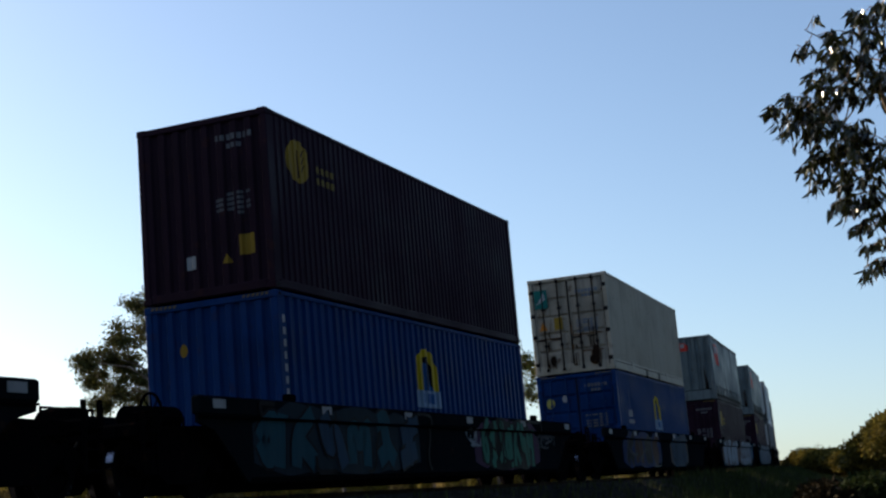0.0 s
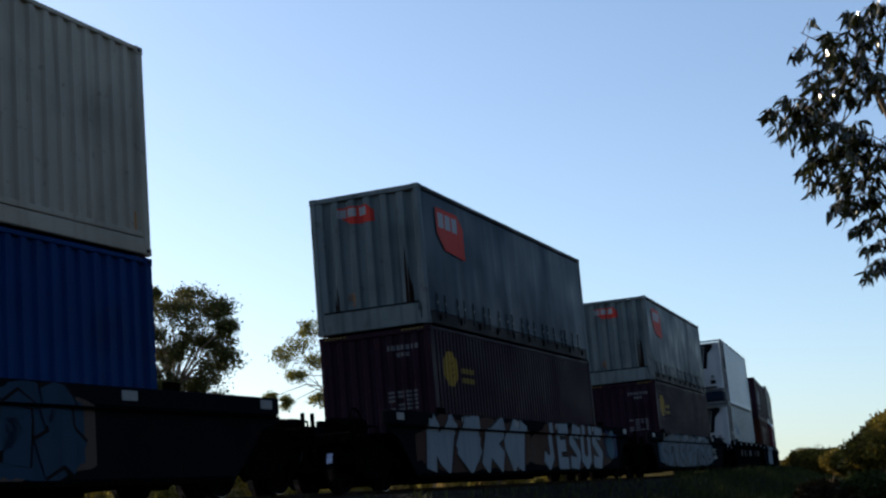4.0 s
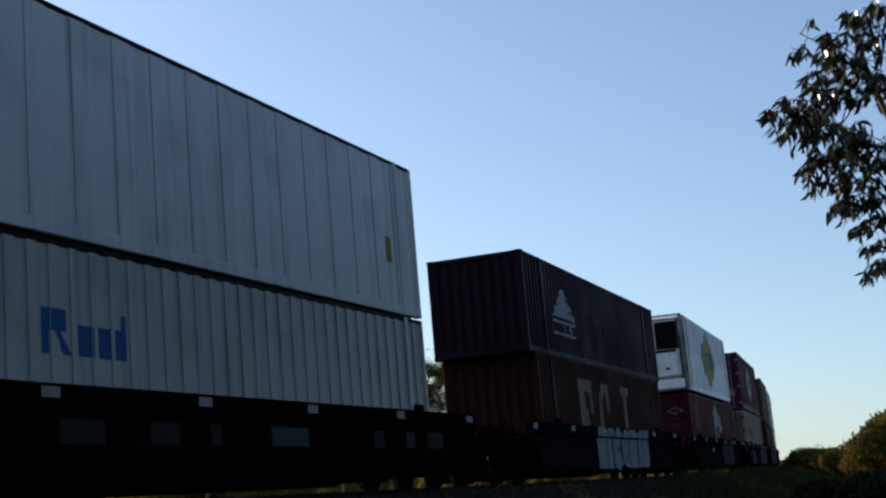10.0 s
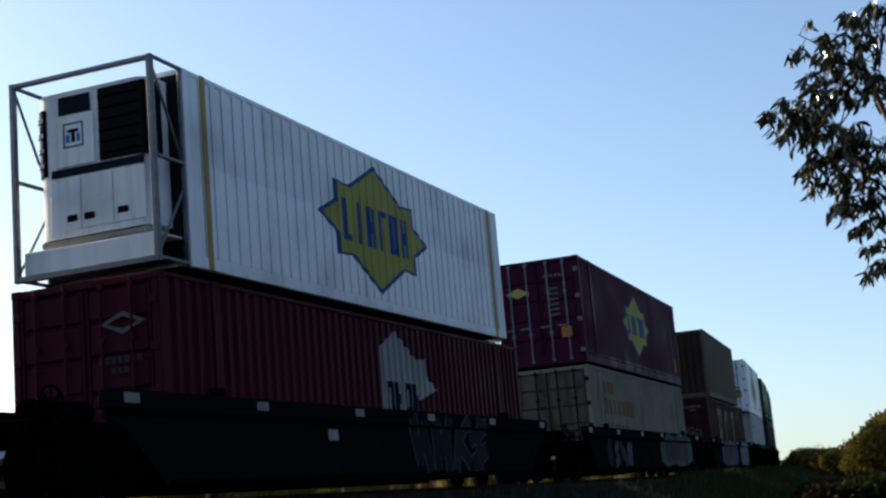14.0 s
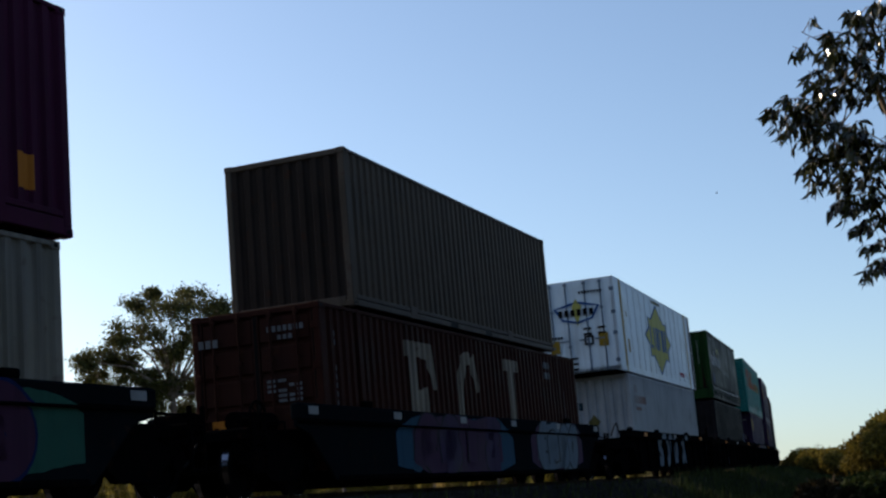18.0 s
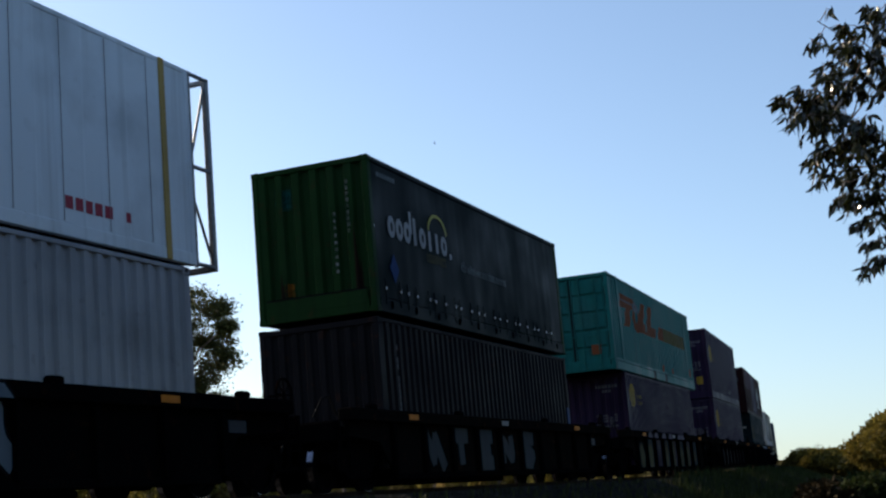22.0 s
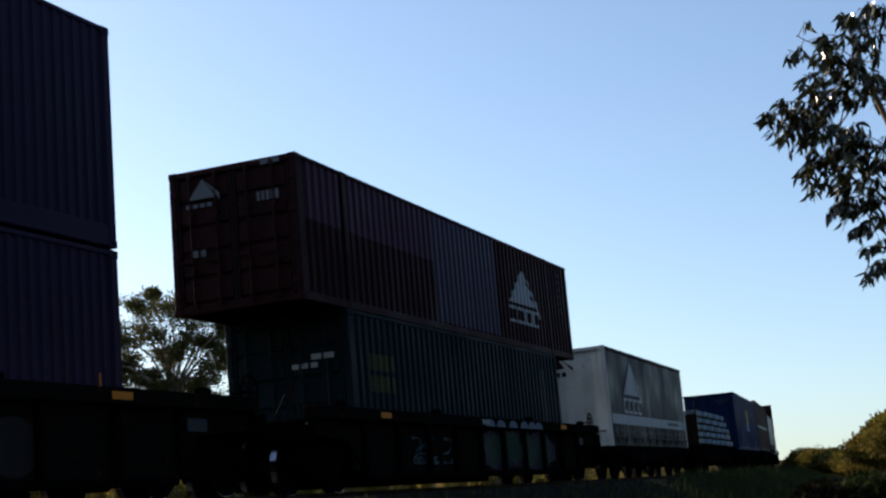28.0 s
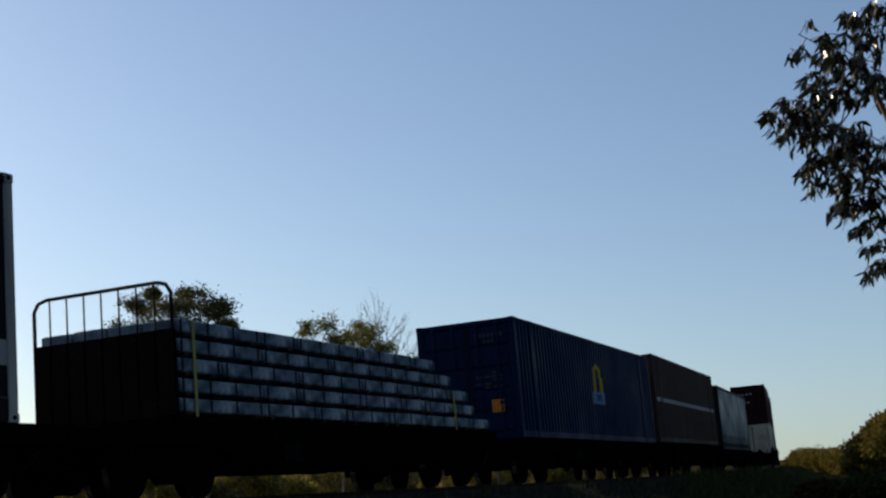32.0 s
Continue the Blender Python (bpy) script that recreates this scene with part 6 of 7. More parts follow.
decal(c, "pale_mark", [[(-3.9, 2.3), (-3.3, 2.5), (-2.75, 2.3), (-3.0, 2.12), (-3.6, 2.14)], [(-3.4, 2.32), (-3.1, 2.36), (-3.2, 2.2)]], GREYSTEEL, r, proud=0.009)
for x in (-3.05, -1.75):
    decal(c, "orange_mark", [[(x + 0.72, 2.55), (x + 1.45, 2.55), (x + 0.95, 1.85), (x + 1.35, 1.85), (x + 1.2, 1.5), (x, 1.5)] if x < -2 else [(x + 0.72, 2.58), (x + 1.45, 2.58), (x + 0.95, 1.85), (x + 1.85, 1.85), (x + 1.7, 1.5), (x, 1.5)]], TOLLORANGE, r)
decal(c, "orange_bar", [[(0.75, 2.0), (1.45, 2.0), (1.45, 1.52), (0.3, 1.52)]], TOLLORANGE, r)
decal(c, "yellow_bar", [rect(1.5, 6.0, 1.52, 2.02)], STRAW, r, "yellow bar")
decal(c, "stripe", [[(-5.8, 2.36), (-3.5, 2.36), (-3.5, 2.32), (-5.8, 2.32)]], GREYSTEEL, r, proud=0.009)
decal(c, "notice", [rect(0.75, 1.0, 0.36, 0.62), rect(2.55, 2.85, 0.36, 0.6), rect(6.6, 6.8, 0.5, 0.8)], TOLLORANGE, r)
decal_end(c, "notice", [rect(0.55, 0.85, 0.5, 0.8)], TOLLORANGE, -7.43)
end_marks(c, 14.8, 3.03, None, 12, TOLLGREEN)

# 13: plum over plum
S = 247.6
w = ribbed_wagon("brown ribbed well wagon with faint pale patches", S + 0.57, WAGON_BROWN)
for i in range(7):
    decal(w, "faded_patch", [oval(-5.6 + i * 1.48, 0.66, 0.48, 0.36, 16)], SMUDGE, Ribs(-8, 8, -1.304, 1, 0))
for z0, seed in ((LOW, 21), (UP, 22)):
    c, r, er = steel_container("plum purple steel container with a yellow oval emblem", 12.19, 3.08 if z0 > 1 else HC, PLUM, S, z0, pitch=0.2, depth=0.025, low=0.3 if z0 > 1 else 0.16)
    sun_emblem(c, r, -5.0, 2.0, 0.95)
    end_marks(c, 12.19, HC, er, seed)
    if z0 > 1:
        dark_box(c, 12.19, HC, er)
        decal(c, "notice", [rect(1.6, 1.75, 0.45, 0.6)], LETTER, r)
    else:
        decal(c, "notice", [rect(5.6, 5.68, 1.0, 1.25)], ORANGE, r)

# 14: dark red over slate green
S = 266.7
w = ribbed_wagon("black ribbed well wagon with green graffiti", S + 0.57, WAGON_BROWN)
block_letters(w, "VMAD", -0.4, 4.4, 0.28, 1.2, 0.26, (BOTTLETAG,), DIM, True, seed=30, cloud=MAUVEDIM, rim=0.02, chord=False)
for x in (0.25, 0.95, 1.8, 2.6, 3.2, 3.7):
    decal(w, "painted_hump", [[(x - 0.57 + 0.3 * math.cos(math.pi * i / 10), 1.22 + 0.16 * math.sin(math.pi * i / 10)) for i in range(11)]], SILVER, Ribs(-8.6, 8.6, -1.462, 1, 0))
scrawl(w, -4.2, -2.6, 0.4, 1.0, 2, SLATEBLUE, -1.3, 33)
c, r, er = steel_container("slate green steel container with doors", 12.6, 2.84, SLATE, S + 0.1, LOW, "door", bar_mat=SLATE)
decal(c, "faint_marking", bars(-5.5, 2.1, 4, 0.22, 0.3, 0.12, 2), DIMSTRAW, r)
decal(c, "pale_stripe", bars(4.85, 2.4, 1, 0.3, 1.9, 0) + bars(5.9, 2.4, 1, 0.1, 1.9, 0), DIM, r)
decal_end(c, "number_marking", bars(0.1, 1.95, 3, 0.14, 0.09, 0.05) + bars(0.5, 2.1, 2, 0.2, 0.1, 0.05) + bars(-0.2, 0.9, 4, 0.1, 0.08, 0.05), LETTER, -6.34)
c, r, er = steel_container("dark red container with repainted patches and a white peak badge", 15.95, 2.55, DARKRED, S + 0.12, 3.2, "door", posts=(-6.1, 6.1), bar_mat=DARKRED)
PATCHPALE = paint("patch_mauve", (0.05, 0.038, 0.06), 0.5, 0.15, 0.2)
PATCH = paint("patch_purple", (0.045, 0.02, 0.035), 0.5, 0.15, 0.2)
decal(c, "repainted_patch", [rect(-7.6, -1.8, 1.45, 2.46)], PATCH, r, proud=0.003)
decal(c, "repainted_patch", [rect(-1.8, 2.06, 0.2, 2.46)], PATCHPALE, r, "pale mauve repainted patch", 0.003)
peak_badge(c, r, 4.11, 1.12, 0.92)
decal_end(c, "peak_badge", [[(-0.85, 2.0), (-0.55, 2.35), (-0.3, 2.0)], [(-0.5, 2.3), (-0.22, 2.06), (-0.22, 1.94)]], MARKS, -8.01)
decal_end(c, "number_marking", bars(0.5, 1.95, 5, 0.06, 0.16, 0.03) + bars(-0.9, 1.92, 4, 0.1, 0.07, 0.04) + bars(-0.8, 1.1, 2, 0.1, 0.12, 0.05) + bars(0.6, 2.5, 2, 0.16, 0.09, 0.05), MARKS, -8.01)
decal(c, "writing", bars(7.2, 2.3, 1, 0.09, 0.12, 0, 6, 0.07), DIM, r)

DUSTY = paint("dusty_end", (0.36, 0.35, 0.32), 0.6, 0.25, 0.2, 0.6)

# 15: low curtain-sided body
S = 284.8
flat_wagon("black low flat wagon under a curtain-sided body", S - 0.05, 7.25, 0.94)
c, r, er = curtain_container("white-ended body with dusky curtains, a white band and peak badge", 12.8, 2.98, DUSTY, DUSK, S - 0.07, 0.94, 12, 0.5, end_mat=DUSTY, stain=False, end_pitch=3.0, strap_mat=DUSK, rail=CHARCOAL, name="curtain_side_container")
decal(c, "white_band", [rect(-6.2, 6.2, 0.66, 0.96)], LETTER, r, "white painted band")
peak_badge(c, r, -2.95, 1.6, 1.08)
decal(c, "web_marking", bars(2.55, 0.88, 15, 0.1, 0.12, 0.05), DUSK, r, proud=0.009)
decal(c, "band_mark", [[(5.3, 0.96), (5.45, 0.96), (5.8, 0.66), (5.66, 0.66)], [(5.85, 0.96), (6.0, 0.96), (5.82, 0.74)]], DUSK, r, proud=0.009)
decal_end(c, "peak_badge", [[(-0.6, 2.35), (-0.2, 2.72), (0.0, 2.42)], [(-0.1, 2.68), (0.25, 2.42), (0.25, 2.3)]], DARKRED, -6.4, er)
decal_end(c, "badge_writing", bars(-0.62, 2.3, 4, 0.13, 0.14, 0.04), CHARCOAL, -6.4, er)

# 16: stacked packs on a flat wagon
S = 300.0
flat_wagon("black low flat wagon carrying stacked wrapped packs", S, 7.25, 0.98)
HEADWOOD = paint("head_wood", (0.012, 0.008, 0.006), 0.8, 0.3, 0.2, 0.6, 0.0)
bed = thing("flat_rack", "dark steel flat rack with a tubular end gate", "flat rack")
part("bed", Mesh().box(-6.0, 7.3, -1.22, 1.22, 0.0, 0.16, 0.02), IRON, bed)
part("headboard", Mesh().box(-5.5, -5.44, -1.2, 1.2, 0.16, 1.4, 0.01), IRON, bed)
for i in range(8):
    part("headboard_plank", Mesh().box(-5.54, -5.5, -1.19 + i * 0.298, -1.19 + i * 0.298 + 0.27, 0.18, 1.4, 0.008), HEADWOOD, bed, "dark weathered plank")
gate = [(-5.5, -1.18, 1.4), (-5.5, -1.18, 1.92), (-5.5, -1.1, 2.04), (-5.5, -0.95, 2.08), (-5.5, 0.95, 2.08), (-5.5, 1.1, 2.04), (-5.5, 1.18, 1.92), (-5.5, 1.18, 0.1)]
part("gate_rail", Mesh().path(gate, 0.028), CHARCOAL, bed)
for i in range(7):
    part("gate_bar", Mesh().tube((-5.5, -0.9 + i * 0.3, 1.4), (-5.5, -0.9 + i * 0.3, 2.07), 0.014, 6), CHARCOAL, bed)
for sy in (-1, 1):
    for i in range(9):
        x = -5.6 + i * 1.6
        part("stanchion_pocket", Mesh().box(x - 0.05, x + 0.05, *sorted((sy * 1.22, sy * 1.26)), 0.02, 0.15), IRON, bed)
rolls(bed, S, 0.98)
wrap, n, l, b = material("pack_wrap", 0.35)
tn = noise_node(n, l, 3.0, 6)
tr = ramp(n, l, tn.outputs["Fac"], [(0.35, (0.055, 0.08, 0.1)), (0.55, (0.14, 0.185, 0.225)), (0.75, (0.36, 0.41, 0.44))])
l.new(tr.outputs["Color"], b.inputs["Base Color"])
bm_ = n.new("ShaderNodeBump")
bm_.inputs["Distance"].default_value = 0.03
l.new(tn.outputs["Fac"], bm_.inputs["Height"])
l.new(bm_.outputs["Normal"], b.inputs["Normal"])
rng = random.Random(12)
for row in range(5):
    z0 = 0.18 + row * 0.283
    x, end = -5.38, 7.2 - (0.0, 0.9, 1.25, 2.2, 3.0)[row]
    while x < end - 0.3:
        ln = rng.choice((1.2, 1.8, 2.4, 2.4))
        ln = min(ln, end - x)
        for y0, y1 in ((-1.18, -0.6), (-0.58, 0.0), (0.02, 0.6), (0.62, 1.18)):
            p = thing("wrapped_pack", "silver-wrapped pack of timber with dark straps", "pack", "packs on the flat rack")
            hh = 0.205 + rng.uniform(-0.008, 0.008)
            part("wrap", Mesh().box(-ln / 2 + 0.015, ln / 2 - 0.015, y0, y1 + rng.uniform(-0.01, 0), 0.045, hh + 0.04, 0.02), wrap, p)
            for xb in (-ln / 2 + 0.2, ln / 2 - 0.3):
                part("bearer", Mesh().box(xb, xb + 0.1, y0 + 0.01, y1 - 0.01, 0, 0.045), BROWN, p)
            if y0 < -1:
                for k in range(max(2, int(ln / 0.6))):
                    xx = -ln / 2 + 0.12 + k * (ln - 0.24) / max(1, int(ln / 0.6) - 1)
                    part("strap", Mesh().box(xx - 0.025, xx + 0.025, y0 - 0.006, y0 - 0.001, 0.05, hh + 0.035), BLACK, p)
            rolls(p, S + x + ln / 2, 0.98 + z0)
        x += ln
for x, top in ((-5.0, 1.55), (5.0, 0.95)):
    p = thing("lashing_strap", "yellow webbing strap over the stacked packs", "strap", "lashing straps")
    part("webbing", Mesh().box(-0.03, 0.03, -1.225, -1.215, 0.16, top).box(-0.03, 0.03, -1.225, 1.2, top, top + 0.006), PALE_YELLOW, p)
    rolls(p, S + x, 0.98)

# 17: blue container
S = 316.64
flat_wagon("black low flat wagon under a blue container", S - 0.2, 7.35, 1.04)
c, r, er = steel_container("dark blue container with doors and a yellow arch emblem", 14.95, HC, NIGHTBLUE, S, 1.06, "door", posts=(-6.1, 6.1), bar_mat=NIGHTBLUE)
arch_emblem(c, r, 0.3, 1.05, 2.2)
decal_end(c, "notice", [rect(0.55, 0.85, 0.65, 0.95)], ORANGE, -7.5)
end_marks(c, 14.95, HC, None, 31, DIM)

# 18: brown van body
S = 332.3
flat_wagon("black flat wagon under a brown steel body", S, 7.9, 1.12)
c, r, er = steel_container("brown corrugated steel container with a pale stripe", 14.63, 3.04, BROWN, S, 1.14, posts=(-6.1, 6.1))
decal(c, "pale_stripe", [rect(-7.0, 7.0, 1.42, 1.56)], LETTER, r, "pale painted stripe")

# 19: grey curtain body, an empty flat, then stacked boxes
S = 348.6
flat_wagon("black flat wagon under a grey curtain-sided body", S, 7.6, 1.0)
curtain_container("grey curtain-sided body on a flat wagon", 14.2, 2.9, CHARCOAL, GREYCLOTH, S, 1.02, 20, 0.7, name="curtain_side_container")
flat_wagon("empty black flat wagon", 366.2, 8.6, 1.0)
for S, up, low in ((389.8, DARKRED, CREAM), (411.3, MAROON, OXIDE)):
    well_wagon("dark well wagon near the tail of the train", S, WAGON_GREY)
    steel_container("container on a well wagon near the tail", 12.19, HC, low, S, LOW, "door", bar_mat=low)
    c, r, er = steel_container("dark red container stacked near the tail", 12.19, HC, up, S, UP, "door", bar_mat=up)
    decal_end(c, "number_marking", bars(-0.8, 2.3, 4, 0.2, 0.1, 0.1) + bars(-0.6, 1.7, 3, 0.15, 0.1, 0.1), LETTER, -6.12)


# ---------------------------------------------------------------- plants
def foliage_mat(name, a, b_, rough=0.45, trans=0.25, gloss=0.1):
    m, n, l, b = material(name, rough, 0.0, gloss)
    g = n.new("ShaderNodeNewGeometry")
    r = ramp(n, l, g.outputs["Random Per Island"], [(0.0, a), (0.55, b_), (1.0, tuple(min(1, c * 1.5) for c in b_))])
    l.new(r.outputs["Color"], b.inputs["Base Color"])
    tl = n.new("ShaderNodeBsdfTranslucent")
    l.new(r.outputs["Color"], tl.inputs["Color"])
    ms = n.new("ShaderNodeMixShader")
    ms.inputs["Fac"].default_value = trans
    l.new(b.outputs["BSDF"], ms.inputs[1])
    l.new(tl.outputs["BSDF"], ms.inputs[2])
    l.new(ms.outputs["Shader"], n["Material Output"].inputs["Surface"])
    return m


GUM = foliage_mat("gum_leaf", (0.006, 0.009, 0.0025), (0.022, 0.024, 0.005), 0.2, 0.12, 0.5)
SCRUB = foliage_mat("scrub_leaf", (0.06, 0.06, 0.014), (0.17, 0.14, 0.03), 0.6, 0.5)
GOLD = foliage_mat("gold_leaf", (0.045, 0.04, 0.008), (0.14, 0.104, 0.018), 0.6, 0.35)
OLIVE = foliage_mat("olive_leaf", (0.045, 0.052, 0.014), (0.12, 0.11, 0.026), 0.5, 0.4)
AIRY = foliage_mat("airy_leaf", (0.05, 0.056, 0.012), (0.125, 0.118, 0.024), 0.5, 0.5)
# leaf darkened in place of the shade on the camera's side
RUSSET = foliage_mat("russet_leaf_shaded", (0.01, 0.008, 0.003), (0.022, 0.015, 0.006), 0.8, 0.1)
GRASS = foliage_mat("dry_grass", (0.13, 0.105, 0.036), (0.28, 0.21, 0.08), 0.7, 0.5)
# near-side greens darkened likewise, the train's shade being in their colour
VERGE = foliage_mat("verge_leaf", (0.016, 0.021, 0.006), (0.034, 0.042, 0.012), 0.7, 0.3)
SHADEGRASS = foliage_mat("shaded_grass", (0.01, 0.015, 0.004), (0.024, 0.034, 0.009), 0.7, 0.3)
DARKOLIVE = foliage_mat("dark_olive_leaf", (0.026, 0.034, 0.011), (0.07, 0.066, 0.018), 0.5, 0.3)
DEADWOOD = paint("dead_wood", (0.11, 0.09, 0.075), 0.9, 0.1, 0.2)
BARK = paint("bark", (0.16, 0.12, 0.09), 0.9, 0.1, 0.2)
PALEBARK = paint("pale_bark", (0.42, 0.36, 0.28), 0.85, 0.1, 0.2)


def limbs(m, a, d, length, r, depth, rng, tips, drop=0.0, spread=0.7):
    """A branching limb; the twig ends are collected in tips."""
    a, d = Vector(a), Vector(d).normalized()
    steps = 3
    p = a
    for i in range(steps):
        d = (d + Vector((rng.uniform(-1, 1), rng.uniform(-1, 1), rng.uniform(-0.6, 0.8) - drop)) * 0.22).normalized()
        q = p + d * length / steps
        m.tube(p, q, r * (1 - i * 0.22), 6, r * (1 - (i + 1) * 0.22))
        p = q
        if depth <= 1:
            tips.append(p)
    if depth > 0:
        for k in range(rng.choice((2, 3, 3))):
            e = (d + Vector((rng.uniform(-1, 1), rng.uniform(-1, 1), rng.uniform(-0.5, 0.8))) * spread).normalized()
            limbs(m, p, e, length * rng.uniform(0.55, 0.8), r * 0.5, depth - 1, rng, tips, drop, spread)
    else:
        tips.append(p)


def leaf_cards(tips, per, size, reach, rng, flat=0.5):
    m = Mesh()
    for t in tips:
        for _ in range(per):
            c = t + Vector((rng.gauss(0, reach), rng.gauss(0, reach), rng.gauss(0, reach * 0.8)))
            u = Vector((rng.uniform(-1, 1), rng.uniform(-1, 1), rng.uniform(-1, 1) - flat)).normalized()
            v = u.orthogonal().normalized()
            s = size * rng.uniform(0.6, 1.4)
            m.add([tuple(c), tuple(c + u * s * 0.5 + v * s * 0.22), tuple(c + u * s), tuple(c + u * s * 0.5 - v * s * 0.22)], [(0, 1, 2, 3)])
    return m


def clumps(centres, radius, per, size, rng, squash=0.75):
    """Leaf sprays on the shells of many uneven clumps, thinner underneath."""
    m = Mesh()
    for c in centres:
        r = radius * rng.uniform(0.6, 1.25)
        for _ in range(per):
            d = Vector((rng.gauss(0, 1), rng.gauss(0, 1), rng.gauss(0.25, 1))).normalized()
            p = Vector(c) + Vector((d.x, d.y, d.z * squash)) * r * rng.uniform(0.45, 1.08)
            u = (d + Vector((rng.uniform(-1, 1), rng.uniform(-1, 1), rng.uniform(-1.3, 0.5))) * 0.9).normalized()
            v = u.cross(Vector((rng.uniform(-1, 1), rng.uniform(-1, 1), rng.uniform(-1, 1)))).normalized()
            s = size * rng.uniform(0.6, 1.4)
            m.add([tuple(p), tuple(p + u * s * 0.45 + v * s * 0.24), tuple(p + u * s), tuple(p + u * s * 0.55 - v * s * 0.24)], [(0, 1, 2, 3)])
    return m


def tree(name, label, at, height, seed, mat, bark, per=60, size=0.28, radius=0.8, depth=3, trunk=0.18, group="trees beyond the track", bare=False, spread=0.75, first=0.32, wide=1.0):
    rng = random.Random(seed)
    t = thing(name, label, "tree" if height > 3.2 else "bush", group)
    m, tips = Mesh(), []
    fork = Vector((rng.uniform(-0.1, 0.1), rng.uniform(-0.1, 0.1), 1)).normalized() * height * first
    m.tube((0, 0, -0.3), fork, trunk, 8, trunk * 0.75)
    for k in range(5):
        e = Vector((math.cos(k * 1.26 + seed) * rng.uniform(0.3, 1.1), math.sin(k * 1.26 + seed) * rng.uniform(0.3, 1.1), rng.uniform(0.5, 1.3)))
        limbs(m, fork, e, height * 0.32, trunk * 0.55, depth - 1, rng, tips, 0.0, spread)
    k = (height - (0 if bare else radius * 0.5)) / max(p.z for p in tips)
    m.v = [(x * k * wide, y * k * wide, z * k) for x, y, z in m.v]
    tips = [Vector((p.x * k * wide, p.y * k * wide, p.z * k)) for p in tips]
    part("trunk", m, bark, t)
    if not bare:
        rng.shuffle(tips)
        part("crown", clumps(tips, radius, per, size, rng), mat, t)
    t.location = (at[0], at[1], ground_z(at[0], at[1]))
    return t


def toward(px, py, d):
    """The place d metres ahead that lies under a column and row of the view."""
    return Vector(EYE) + (AIM.to_3x3() @ Vector(((px - 784) / 2460.7, (441 - py) / 2460.7, -1))) * d


def spot(px, dist):
    """The place on the ground under picture column px at that distance ahead."""
    return ((px - 784) / 2460.7 * dist, dist * 0.995)


# trees on the far side of the line: column, distance, height, seed, spread of the crown
def above(py, dist):
    """Height of a plant whose top stands at that row of the view."""
    return (818 - py) / 2460.7 * dist + 1.75


def crown_tree(label, dist, foot, fork, masses, mat, seed, per=300, size=0.15, trunk=0.2, loose=1.0):
    """A tree whose boughs end in leafy masses, each given by a column, a row and a radius of the view."""
    rng = random.Random(seed)
    t = thing("gum_tree", label, "tree", "trees beyond the track")
    base = Vector((*spot(foot, dist), 0))
    base.z = ground_z(base.x, base.y)
    t.location = base
    crotch = toward(*fork, dist) - base
    wood, crown = Mesh(), Mesh()
    wood.tube((0, 0, -0.3), crotch, trunk, 8, trunk * 0.7)
    for px, py, rad in masses:
        r = rad / 2460.7 * dist
        c = toward(px, py, dist + rng.uniform(-1.4, 1.4)) - base
        knee = crotch.lerp(c, 0.5) + Vector((rng.uniform(-0.2, 0.2), rng.uniform(-0.3, 0.3), 0.12 * (c - crotch).length))
        wood.tube(crotch, knee, trunk * 0.42, 6, trunk * 0.26)
        wood.tube(knee, c, trunk * 0.26, 6, trunk * 0.1)
        for _ in range(9):
            d = Vector((rng.gauss(0, 1), rng.gauss(0, 1), rng.gauss(0.1, 0.8))).normalized()
            q = c + d * r * rng.uniform(0.35, 0.85)
            wood.tube(c.lerp(knee, 0.15), q, 0.022, 5, 0.008)
            k = r * rng.uniform(0.4, 0.72) * loose
            for _ in range(int(per * rng.uniform(0.1, 0.22))):
                p = q + Vector((rng.gauss(0, 0.6), rng.gauss(0, 0.6), rng.gauss(0, 0.42))) * k
                u = Vector((rng.uniform(-1, 1), rng.uniform(-1, 1), rng.uniform(-1.5, 0.4))).normalized()
                v = u.cross(Vector((rng.uniform(-1, 1), rng.uniform(-1, 1), rng.uniform(-1, 1)))).normalized()
                e = size * rng.uniform(0.6, 1.4)
                crown.add([tuple(p), tuple(p + u * e * 0.45 + v * e * 0.22), tuple(p + u * e), tuple(p + u * e * 0.5 - v * e * 0.22)], [(0, 1, 2, 3)])
    part("trunk", wood, BARK, t)
    part("crown", crown, mat, t)
    return t


# trees on the far side of the line: distance, foot, fork, then the leafy masses
crown_tree("broad dark olive-green gum tree beyond the railway", 66, 318, (306, 700), ((152, 640, 24), (185, 628, 26), (215, 592, 28), (248, 545, 26), (262, 590, 36), (232, 645, 28), (285, 640, 34), (300, 552, 36), (335, 520, 26), (352, 560, 40), (385, 545, 26), (330, 610, 38), (385, 610, 30), (362, 660, 30), (270, 520, 16), (398, 580, 18), (300, 682, 30), (345, 690, 30), (256, 668, 24), (392, 640, 26), (170, 672, 24), (205, 690, 28), (240, 708, 28), (280, 716, 26), (330, 720, 28), (375, 712, 28), (180, 715, 22)), DARKOLIVE, 3, 1500, 0.145, 0.2)
crown_tree("airy gum tree with a thin forked trunk beyond the railway", 74, 618, (612, 690), ((498, 632, 22), (530, 610, 24), (545, 585, 18), (575, 575, 22), (596, 600, 24), (560, 640, 22), (525, 665, 16), (590, 650, 20), (510, 715, 14), (478, 704, 13), (565, 705, 16)), AIRY, 5, 480, 0.15, 0.1)
crown_tree("round-headed young gum tree beyond the railway", 77, 634, (633, 665), ((628, 585, 24), (655, 590, 24), (640, 608, 26), (604, 606, 22), (676, 618, 22), (582, 640, 20), (655, 640, 20), (592, 690, 20), (690, 660, 24), (690, 705, 22), (612, 655, 16)), AIRY, 6, 650, 0.155, 0.12)
